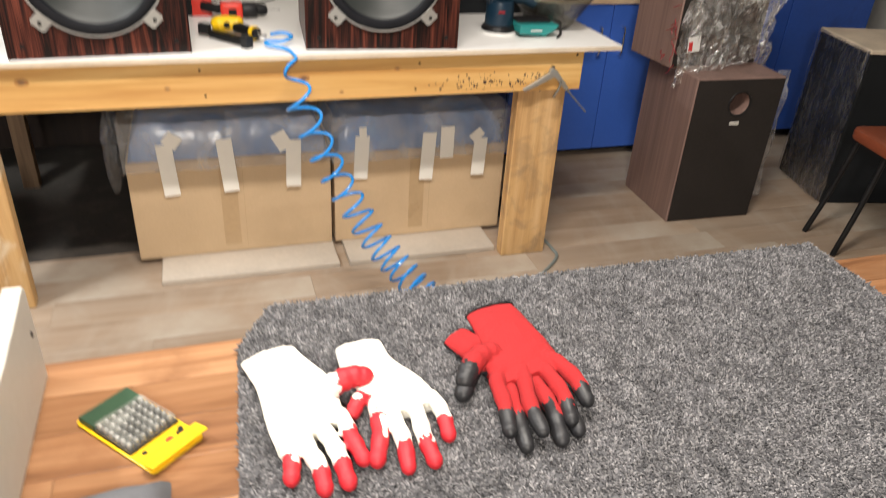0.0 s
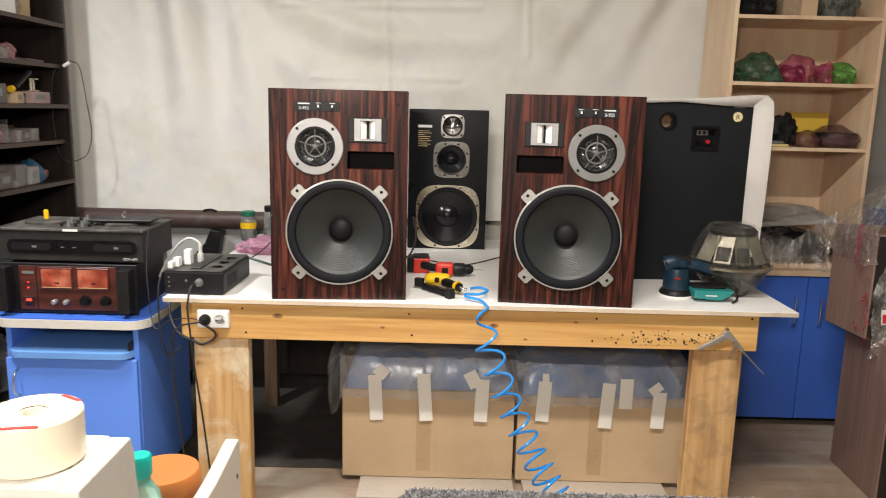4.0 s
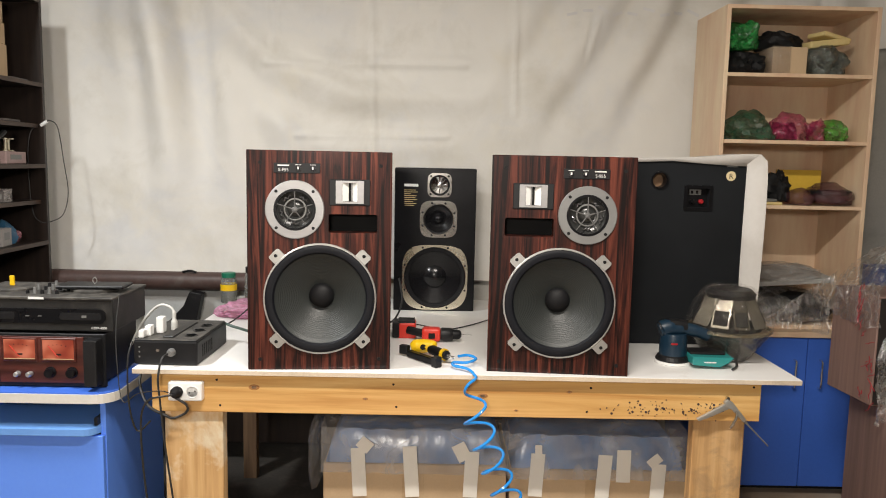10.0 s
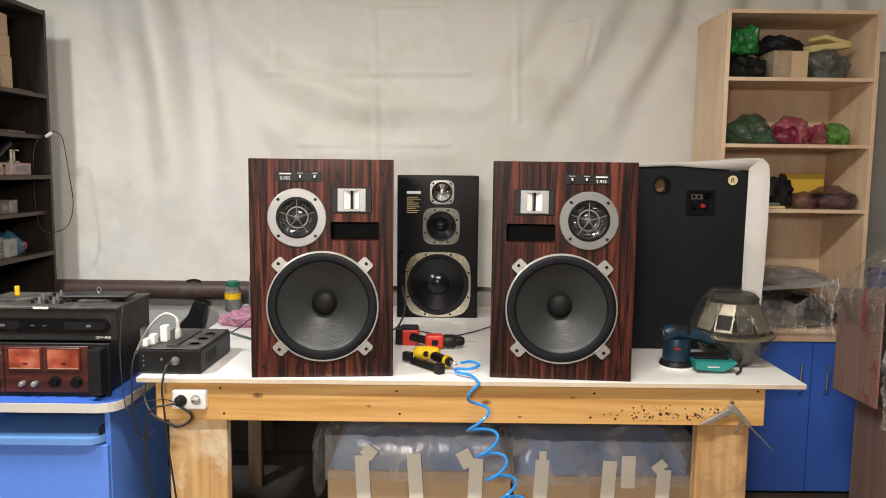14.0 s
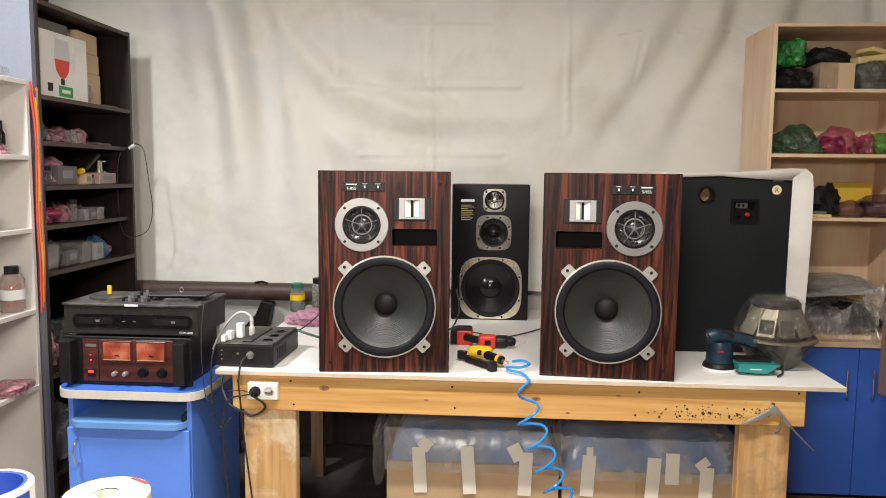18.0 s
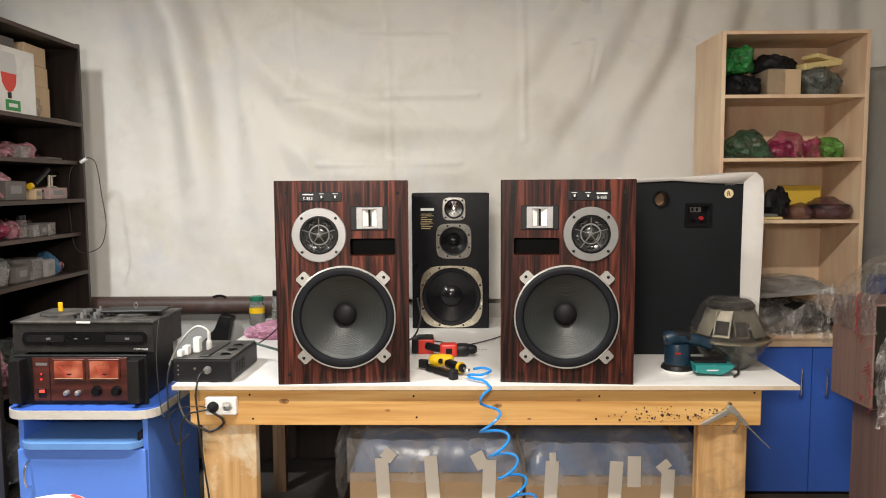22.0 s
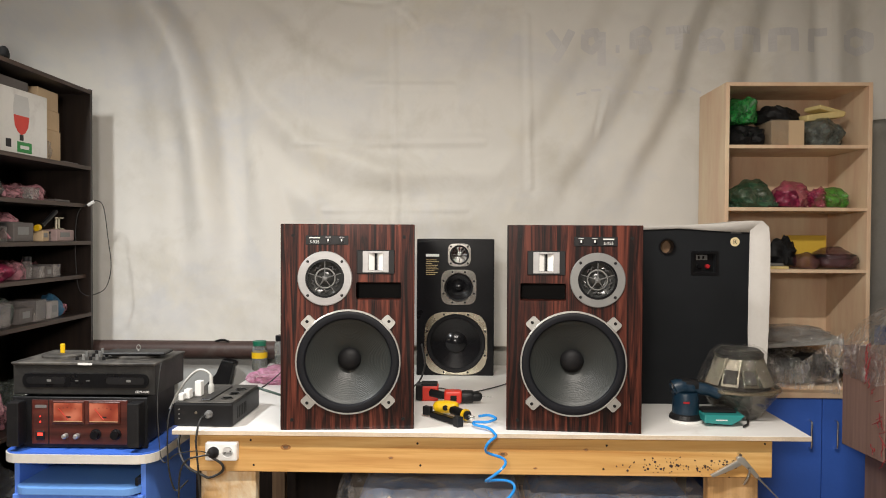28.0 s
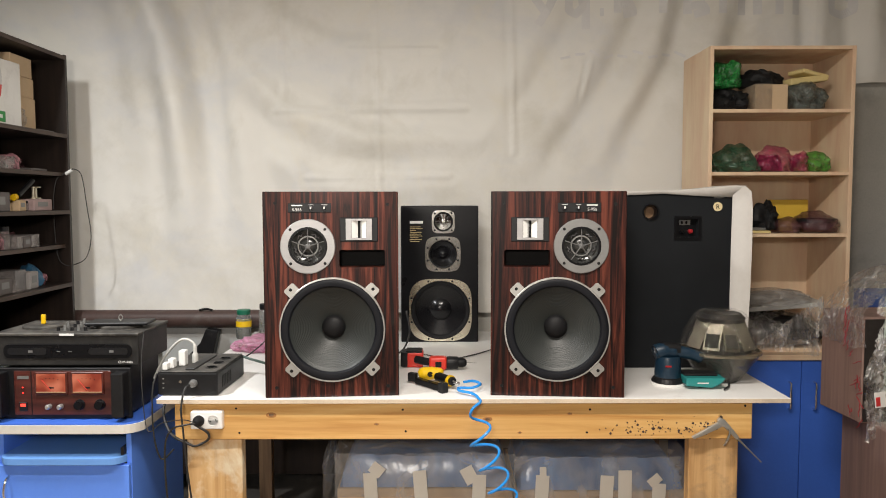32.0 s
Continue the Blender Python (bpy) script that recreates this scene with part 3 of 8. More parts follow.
FOLDS_RIGHT = [
    (((1.4, 3.3), (1.24, 2.75), (1.11, 2.44), (1.05, 2.17), (0.95, 1.96), (0.84, 1.77), (0.72, 1.45)), 0.06, 0.042, (-0.1, 0.03)),
    (((1.05, 2.85), (0.82, 2.29), (0.72, 2.08), (0.47, 1.73), (0.33, 1.45)), 0.06, 0.027, (-0.1, 0.03)),
    (((0.85, 2.95), (0.57, 2.45), (0.31, 2.02), (0.1, 1.65)), 0.065, 0.024, (-0.1, 0.04)),
    (((1.68, 3.3), (1.48, 2.6), (1.33, 2.1), (1.22, 1.5)), 0.06, 0.032, (-0.11, 0.02)),
    (((1.74, 3.3), (1.74, 2.5), (1.76, 1.9)), 0.04, 0.035, (0.085, 0.0)),
    (((1.95, 3.3), (1.97, 2.5), (2.0, 1.9)), 0.05, 0.045, (0.12, 0.0)),
    (((2.3, 3.3), (2.28, 2.5), (2.3, 1.9)), 0.05, 0.03, (0.1, 0.0)),
]
# the rucked top: sharp edges where the cloth is caught up
RUCKS = [
    (((-1.0, 2.88), (-0.76, 2.71), (-0.51, 2.67)), 0.022, 0.07, (0.01, 0.045)),
    (((-0.51, 2.67), (-0.42, 2.75), (0.0, 2.78), (0.35, 2.85)), 0.02, 0.065, (0.0, 0.045)),
    (((-1.2, 2.93), (-0.9, 2.86), (-0.5, 2.88)), 0.02, 0.03, (0.0, 0.04)),
    (((-0.51, 2.66), (-0.42, 2.6), (-0.36, 2.52)), 0.012, 0.012, (0.02, 0.01)),
    (((0.93, 2.88), (1.03, 2.74)), 0.012, 0.025, (0.03, 0.01)),
    (((0.62, 2.2), (0.57, 1.95)), 0.01, 0.012, (0.02, 0.0)),
]
CREASES = [((-1.0, 1.927), (-0.01, 1.936)), ((-0.84, 1.577), (-0.1, 1.583)), ((-0.61, 2.235), (-0.17, 2.24)), ((-0.49, 2.69), (-0.46, 1.5)), ((0.22, 2.6), (0.24, 1.7)), ((-0.97, 2.5), (-0.96, 2.0))]


def cloth_depth(x, z):
    """How far the cloth stands out from its plane, for arrays of places."""
    x, z = np.asarray(x, float), np.asarray(z, float)
    d = np.zeros(x.shape)
    for pts, w, h, (rx, rz) in FOLDS_LEFT + FOLDS_RIGHT + RUCKS:
        q, t = line_dist(x, z, pts)
        fade = np.clip(t * 5, 0, 1) * np.clip((1 - t) * 3, 0, 1)
        d -= 0.8 * h * np.exp(-((q / w) ** 2)) * fade
        q, t = line_dist(x - rx, z - rz, pts)
        fade = np.clip(t * 5, 0, 1) * np.clip((1 - t) * 3, 0, 1)
        d += 0.7 * h * np.exp(-((q / (w * 1.2)) ** 2)) * fade
    for pts in CREASES:
        q, t = line_dist(x, z, pts)
        d += 0.006 * np.exp(-((q / 0.012) ** 2)) - 0.005 * np.exp(-(((q - 0.026) / 0.018) ** 2))
    flat = [noise.noise(Vector((a * 1.1, b * 0.9, 2.0))) * 0.03 + 0.009 * noise.noise(Vector((a * 4.5, b * 3.5, 5.0))) + 0.0022 * noise.noise(Vector((a * 17, b * 15, 9))) for a, b in zip(x.ravel(), z.ravel())]
    d += np.array(flat).reshape(x.shape)
    return np.where(d > 0, d, 0.05 * np.tanh(d / 0.05))


def cloth_sheet(x0, x1, z0, z1, nx, nz, y):
    bm = fresh()
    gx, gz = np.meshgrid(np.linspace(x0, x1, nx + 1), np.linspace(z0, z1, nz + 1))
    out = y - cloth_depth(gx, gz)
    g = [[bm.verts.new((gx[j, i], out[j, i], gz[j, i] + (0.01 * noise.noise(Vector((gx[j, i] * 3, 0, 4))) if gz[j, i] < z0 + 0.05 else 0))) for i in range(nx + 1)] for j in range(nz + 1)]
    for j in range(nz):
        for i in range(nx):
            bm.faces.new((g[j][i], g[j][i + 1], g[j + 1][i + 1], g[j + 1][i]))
    return bm


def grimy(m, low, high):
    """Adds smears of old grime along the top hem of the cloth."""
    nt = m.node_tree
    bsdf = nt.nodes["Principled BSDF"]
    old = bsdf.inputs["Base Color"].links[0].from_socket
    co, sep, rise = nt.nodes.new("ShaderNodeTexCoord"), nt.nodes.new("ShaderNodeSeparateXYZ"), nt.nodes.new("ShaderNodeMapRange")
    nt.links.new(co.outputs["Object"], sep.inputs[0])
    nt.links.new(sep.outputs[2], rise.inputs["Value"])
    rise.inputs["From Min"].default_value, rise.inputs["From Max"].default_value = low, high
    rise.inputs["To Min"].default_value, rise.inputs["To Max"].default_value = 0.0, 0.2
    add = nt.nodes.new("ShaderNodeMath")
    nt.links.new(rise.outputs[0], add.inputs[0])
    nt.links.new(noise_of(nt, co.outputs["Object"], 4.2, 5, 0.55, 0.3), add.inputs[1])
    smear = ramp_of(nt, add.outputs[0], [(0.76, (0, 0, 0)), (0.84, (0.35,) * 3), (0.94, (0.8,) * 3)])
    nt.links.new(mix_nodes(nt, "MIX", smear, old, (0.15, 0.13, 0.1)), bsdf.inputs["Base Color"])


stained(M_CLOTH, (0.655, 0.665, 0.685), 1.2, 0.5, 0.72)
stained(M_CLOTH, (0.76, 0.72, 0.62), 2.1, 0.56, 0.78)
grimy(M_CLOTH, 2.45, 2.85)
cloth = thing("hanging_cloth", (0, 0, 0), "large white banner cloth with creases hung over the back wall", "cloth", kind="structure")
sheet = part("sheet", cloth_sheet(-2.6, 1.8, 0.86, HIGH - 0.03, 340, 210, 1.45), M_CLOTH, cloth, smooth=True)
# ends at 2.06 so the greyer wall below stands in for the bookshelf's shadow
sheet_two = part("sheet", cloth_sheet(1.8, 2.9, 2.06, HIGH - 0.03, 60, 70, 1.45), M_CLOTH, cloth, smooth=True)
for ob in (sheet, sheet_two):
    ob.data.set_sharp_from_angle(angle=radians(180))
M_CLOTH_INK = mat("show_through_print", (0.68, 0.67, 0.66), 0.9, var=0.08, scale=6, fine=220, bump=0.05)
# faint heavy strokes of the print on the cloth's other side: (x, z) along each stroke
GLYPHS = (
    ((0.33, 2.52), (0.4, 2.42), (0.36, 2.36)), ((0.45, 2.52), (0.4, 2.42)), ((0.52, 2.5), (0.58, 2.52), (0.6, 2.46), (0.56, 2.42), (0.52, 2.44), (0.52, 2.5)), ((0.61, 2.52), (0.61, 2.34)),
    ((0.68, 2.425), (0.7, 2.425)), ((0.77, 2.42), (0.77, 2.5), (0.82, 2.525), (0.86, 2.5)), ((0.77, 2.46), (0.84, 2.465), (0.86, 2.43), (0.8, 2.415)), ((0.94, 2.52), (1.06, 2.52)), ((1.0, 2.52), (1.0, 2.415)),
    ((1.14, 2.42), (1.14, 2.5), (1.19, 2.525), (1.23, 2.5)), ((1.14, 2.46), (1.21, 2.465), (1.23, 2.43), (1.17, 2.415)), ((1.31, 2.415), (1.31, 2.52), (1.42, 2.52), (1.42, 2.415)),
    ((1.5, 2.415), (1.5, 2.52), (1.61, 2.52), (1.61, 2.415)), ((1.7, 2.415), (1.7, 2.52), (1.78, 2.52)), ((1.88, 2.5), (1.88, 2.43), (1.94, 2.415), (2.0, 2.44), (2.0, 2.5), (1.94, 2.525), (1.88, 2.5)),
)


def stroke(pts, w):
    """A flat band along a bent line, lying on the cloth."""
    line = [Vector((a, 0, b)) for a, b in pts]
    fine = [p.lerp(q, k / 6) for p, q in zip(line, line[1:]) for k in range(6)] + [line[-1]]
    bm, old = fresh(), None
    for k, p in enumerate(fine):
        d = (fine[min(k + 1, len(fine) - 1)] - fine[max(k - 1, 0)]).normalized()
        side = Vector((-d.z, 0, d.x)) * w
        pair = [p + side, p - side]
        deep = cloth_depth([q.x for q in pair], [q.z for q in pair])
        pair = [bm.verts.new((q.x, 1.4455 - float(e), q.z)) for q, e in zip(pair, deep)]
        if old:
            bm.faces.new((old[0], old[1], pair[1], pair[0]))
        old = pair
    return bm


for pts in GLYPHS:
    part("print_stroke", stroke(pts, 0.021), M_CLOTH_INK, cloth, "faint grey print showing through from the back")
for k in range(9):
    part("print_bar", stroke(((0.48 + 0.075 * k, 2.19 + 0.02 * (k % 3)), (0.53 + 0.075 * k, 2.2 + 0.012 * (k % 2))), 0.007), M_CLOTH_INK, cloth)

# ---- work table with the loudspeakers ----
table = thing("work_table", (0, 0, 0), "long pine workshop table with a white melamine top", "table")
bm = fresh()
add_box(bm, (-1.1, 0, TABLE - 0.016), (1.042, 1.3, TABLE), 0.001)
for f in bm.faces:
    f.material_index = 0 if f.normal.z > 0.5 else 1
part("tabletop", bm, (M_TABLETOP, M_TOPEDGE), table)
part("apron", box((-1.05, 0.03, 0.637), (0.925, 0.055, TABLE - 0.016), 0.002), M_PINE, table, "yellow pine front rail with nail holes and glue spots")
part("back_rail", box((-1.0, 1.16, 0.655), (0.9, 1.19, TABLE - 0.016), 0.002), M_PINE, table)
for x0, x1, y0, y1 in ((-1.02, -0.83, 0.056, 0.106), (0.72, 0.89, 0.056, 0.106)):
    part("leg", box((x0, y0, 0), (x1, y1, 0.767), 0.003), M_PINE_LEG if x0 < 0 else M_PINE_STAINED, table, "broad scuffed pine plank leg")
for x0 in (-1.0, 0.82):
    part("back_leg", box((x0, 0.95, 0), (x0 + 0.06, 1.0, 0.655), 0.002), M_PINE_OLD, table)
random.seed(5)
for k in range(110):
    x, z = 0.4 + 0.41 * random.random() ** 0.65, 0.675 + random.gauss(0, 0.012) + 0.01 * math.sin(k)
    r = random.choice((0.0012, 0.0016, 0.002, 0.0026, 0.0032, 0.0045))
    part("glue_spot", lathe([(r, 0), (r * 0.8, 0.0012), (0, 0.0016)], (x, 0.0298, z), "-y", 7), M_PIPE, table)
for x, z in ((-0.83, 0.66), (-0.84, 0.745), (-0.26, 0.665), (-0.27, 0.74), (0.36, 0.66), (0.37, 0.74), (-1.03, 0.74), (0.9, 0.752)):
    part("screw", lathe([(0.004, 0), (0.003, 0.001), (0, 0.0012)], (x, 0.0298, z), "-y", 8), M_HOLE, table)


for x, z, r in ((0.02, 0.707, 0.011), (-0.72, 0.722, 0.012), (0.13, 0.66, 0.005), (-0.36, 0.69, 0.006), (0.3, 0.725, 0.006)):
    k = part("knot", lathe([(r, 0), (r * 0.95, 0.0004), (r * 0.55, 0.0006)], (0, 0, 0), "-y", 18, False), mat("brown_knot_ring", (0.42, 0.19, 0.06), 0.55, var=0.2, scale=60), table)
    k.location, k.scale = (x, 0.0298, z), (1.5, 1, 0.8)
    k = part("knot_heart", lathe([(r * 0.55, 0.0002), (r * 0.5, 0.0009), (0, 0.001)], (0, 0, 0), "-y", 14), M_PINE_OLD, table)
    k.location, k.scale = (x, 0.0298, z), (1.4, 1, 0.8)


def ring_plate(r_out, r_in, thick, centre, segs=48):
    return lathe([(r_in, 0), (r_in, thick), (r_out - 0.002, thick), (r_out, thick - 0.002), (r_out, 0)], centre, "-y", segs, close=False)


def woofer(parent, x, z, r, y=0.0):
    drv = part("woofer_frame", ring_plate(r, r * 0.972, 0.012, (x, y, z), 64), M_SILVER, parent, "cast silver woofer frame", smooth=True)
    for a in (45, 135, 225, 315):
        bm = fresh()
        rot = Matrix.Translation((x, y, z)) @ Matrix.Rotation(radians(a), 4, "Y")
        o = [(r * 0.93, -0.021), (r * 1.14, -0.021), (r * 1.17, -0.016), (r * 1.17, 0.016), (r * 1.14, 0.021), (r * 0.93, 0.021)]
        add_prism(bm, o, -0.01, -0.001, "xz", rot)
        tab = part("mounting_tab", bm, M_SILVER, drv)
        hole = rot @ Vector((r * 1.095, -0.0105, 0))
        part("bolt_hole", lathe([(0.0055, 0), (0.0055, 0.001), (0, 0.001)], hole, "-y", 12), M_HOLE, tab)
    s = r * 0.976
    part("surround", lathe([(s, 0.004), (s, 0.009), (s * 0.97, 0.012), (s * 0.93, 0.013), (s * 0.86, 0.011), (s * 0.83, 0.004)], (x, y, z), "-y", 64, False), M_SURROUND, drv, smooth=True)
    prof, r1, r0 = [], s * 0.835, r * 0.225
    for k in range(121):
        t = k / 120
        rr = r1 + (r0 - r1) * t
        depth = 0.004 - 0.062 * t**0.85
        prof.append((rr, depth + (0.00035 * math.sin(2 * math.pi * k / 6) * min(1, (0.8 - t) * 8) if 0.1 < t < 0.8 else 0)))
    part("cone", lathe(prof, (x, y, z), "-y", 64, False), M_CONE, drv, "charcoal ribbed paper cone", smooth=True)
    part("dust_cap", lathe([(r0 * 1.02, -0.058), (r0 * 0.98, -0.05), (r0 * 0.8, -0.041), (r0 * 0.5, -0.035), (0, -0.032)], (x, y, z), "-y", 40, False), M_RUBBER, drv, smooth=True)
    return drv


def big_loudspeaker(name, at, turn, flip, plate, label):
    W, H, D = 0.452, 0.699, 0.36
    sp = thing(name, at, label, "loudspeaker", "loudspeakers on the table", turn=turn)
    s = (lambda u: W - u) if flip else (lambda u: u)
    bm = fresh()
    add_box(bm, (0, 0, 0), (W, D, H), 0.002)
    hole = lambda u, z, r: lathe([(r, -0.05), (r, 0.2)], (u, 0.1, z), "-y", 48)
    x0, x1 = sorted((s(0.253), s(0.407)))
    part("cabinet", carved(bm, [hole(s(0.228), 0.232, 0.17), hole(s(0.149), 0.515, 0.068), prism(rounded(x0, x1, 0.443, 0.502, 0.006), -0.01, 0.09, "xz"), box((s(0.32) - 0.0245, -0.02, 0.5428), (s(0.32) + 0.0245, 0.03, 0.6012))]), M_VENEER, sp)
    drv = woofer(sp, s(0.228), 0.232, 0.178)
    mx, mz = s(0.149), 0.515
    mid = part("midrange_plate", ring_plate(0.092, 0.064, 0.008, (mx, 0, mz), 56), plate, sp, smooth=True)
    part("midrange_cone", lathe([(0.066, 0.006), (0.062, 0.007), (0.059, 0.0), (0.052, -0.006), (0.038, -0.013), (0.026, -0.016), (0.022, -0.012), (0.012, -0.008), (0, -0.007)], (mx, 0, mz), "-y", 40, False), M_HORN, mid, smooth=True)
    part("inner_ring", ring_plate(0.066, 0.058, 0.0095, (mx, 0, mz), 48), M_BLACKGLOSS, mid, smooth=True)
    part("throat_ring", ring_plate(0.036, 0.031, 0.002, (mx, 0.006, mz), 40), M_GREYPLATE, mid, smooth=True)
    for a in range(5):
        t = radians(90 + 72 * a)
        bm = fresh()
        add_tube(bm, [(mx, -0.008, mz), (mx + 0.03 * math.cos(t), -0.0075, mz + 0.03 * math.sin(t)), (mx + 0.058 * math.cos(t), -0.006, mz + 0.058 * math.sin(t))], [0.0028, 0.0018, 0.0016], 6)
        part("guard_spoke", bm, M_SPOKE, mid)
        for off in (22, 50):
            t2 = t + radians(off)
            part("guard_dot", lathe([(0.0024, 0), (0.002, 0.002), (0, 0.0025)], (mx + 0.05 * math.cos(t2), -0.002, mz + 0.05 * math.sin(t2)), "-y", 8), M_HOLE, mid)
        t2 = t + radians(36)
        bm = fresh()
        arc = [(0.044 + 0.004 * math.sin(q * 2.4), radians(-20 + 8 * q)) for q in range(6)]
        add_tube(bm, [(mx + r * math.cos(t2 + b), 0.002, mz + r * math.sin(t2 + b)) for r, b in arc], [0.0012, 0.0028, 0.0036, 0.0036, 0.0026, 0.001], 6)
        part("diffuser_blade", bm, M_CLEARHORN, mid, "clear curved diffuser blade", smooth=True)
    part("hub", lathe([(0.011, 0.004), (0.011, 0.008), (0.007, 0.011), (0, 0.0115)], (mx, 0, mz), "-y", 5), M_SPOKE, mid)
    for a in (45, 135, 225, 315):
        t = radians(a)
        part("bolt", lathe([(0.005, 0), (0.005, 0.0015), (0, 0.002)], (mx + 0.081 * math.cos(t), -0.008, mz + 0.081 * math.sin(t)), "-y", 12), M_HOLE, mid)
    x0, x1 = sorted((s(0.256), s(0.384)))
    c = (x0 + x1) / 2
    tw = part("tweeter_plate", carved(box((x0, -0.004, 0.53), (x1, 0, 0.612), 0.002), [box((c - 0.0245, -0.02, 0.5428), (c + 0.0245, 0.02, 0.6012))]), M_BLACK, sp)
    bm = fresh()
    for lo, hi in (((c - 0.044, 0.536), (c - 0.024, 0.608)), ((c + 0.024, 0.536), (c + 0.044, 0.608)), ((c - 0.024, 0.536), (c + 0.024, 0.543)), ((c - 0.024, 0.601), (c + 0.024, 0.608))):
        add_box(bm, (lo[0], -0.0075, lo[1]), (hi[0], -0.0035, hi[1]), 0.0006)
    part("ribbon_frame", bm, M_BRUSHED, tw)
    for a, b in ((-0.0235, -0.004), (0.0235, 0.004)):
        bm = fresh()
        a, b = (a, b) if not flip else (-a, -b)
        add_prism(bm, [(c + a, -0.0062), (c + b, 0.006), (c + b, 0.0085), (c + a, -0.0035)], 0.5432, 0.6008, "xy")
        part("horn_flare", bm, M_WHITE, tw, "white flared horn side")
    part("ribbon", box((c - 0.0038, 0.004, 0.5432), (c + 0.0038, 0.0055, 0.6008)), M_HOLE, tw)
    part("flare_shade", box((c + (0.004 if not flip else -0.0085), 0.0005, 0.5434), (c + (0.0085 if not flip else -0.004), 0.004, 0.6006)), M_GREYPLATE, tw)
    x0, x1 = sorted((s(0.253), s(0.407)))
    port = part("port", prism(rounded(x0 - 0.001, x1 + 0.001, 0.442, 0.503, 0.006), 0.07, 0.075, "xz"), M_HOLE, sp, "black slot port")
    x0, x1 = sorted((s(0.084), s(0.228)))
    badge = part("badge", box((x0, -0.003, 0.629), (x1, 0, 0.66), 0.001), M_BLACK, sp)
    tx = x0 + 0.03 if not flip else x1 - 0.03
    lettering("model_text", "S-955", 0.014, (tx, -0.0031, 0.634), M_INK, badge)
    part("logo_bar", box((tx - 0.018, -0.0036, 0.6505), (tx + 0.018, -0.003, 0.6545)), M_INK, badge)
    for dx in ((0.076, 0.121) if not flip else (-0.121, -0.076)):
        kx = (x0 if not flip else x1) + dx
        part("level_knob", lathe([(0.0075, 0), (0.007, 0.006), (0, 0.0065)], (kx, -0.003, 0.643), "-y", 16), M_BLACKGLOSS, badge)
        part("knob_mark", box((kx - 0.0025, -0.0105, 0.6405), (kx + 0.0025, -0.0094, 0.6485)), M_INK, badge)
        part("mark_bar", box((kx - 0.009, -0.0036, 0.654), (kx + 0.009, -0.003, 0.6555)), M_INK, badge)
    for u, v in ((0.042, 0.66), (0.416, 0.656), (0.038, 0.035), (0.415, 0.035)):
        part("grille_socket", lathe([(0.006, 0), (0.006, 0.001), (0.0042, 0.0012), (0.004, 0.0002), (0, 0.0002)], (u, 0, v), "-y", 16), M_HOLE, sp)
    return sp


big_loudspeaker("loudspeaker", (-0.734, 0.012, TABLE), 4.3, False, M_BRUSHED, "tall ebony-veneered loudspeaker with brushed midrange plate, on the table")
big_loudspeaker("loudspeaker", (0.031, 0.046, TABLE), -4.4, True, M_GREYPLATE, "tall ebony-veneered loudspeaker with grey midrange plate, on the table")

# ---- black three-way loudspeaker behind ----


def ring_square(cx, cz, half, r_in, y, t, cut=4.0):
    """A metal plate, square with rounded corners (more the higher cut is), round hole."""
    bm = fresh()
    n = 96
    outer, inner = [], []
    for k in range(n):
        a = 2 * math.pi * k / n
        c, s = math.cos(a), math.sin(a)
        q = half / (abs(c) ** cut + abs(s) ** cut) ** (1 / cut)
        outer.append((q * c, q * s))
        inner.append((r_in * c, r_in * s))
    vo = [[bm.verts.new((cx + p[0], yy, cz + p[1])) for p in outer] for yy in (y - t, y)]
    vi = [[bm.verts.new((cx + p[0], yy, cz + p[1])) for p in inner] for yy in (y - t, y)]
    for k in range(n):
        j = (k + 1) % n
        bm.faces.new((vo[0][k], vo[0][j], vi[0][j], vi[0][k]))
        bm.faces.new((vo[1][k], vo[1][j], vo[0][j], vo[0][k]))
        bm.faces.new((vi[0][k], vi[0][j], vi[1][j], vi[1][k]))
    bmesh.ops.recalc_face_normals(bm, faces=bm.faces)
    return bm


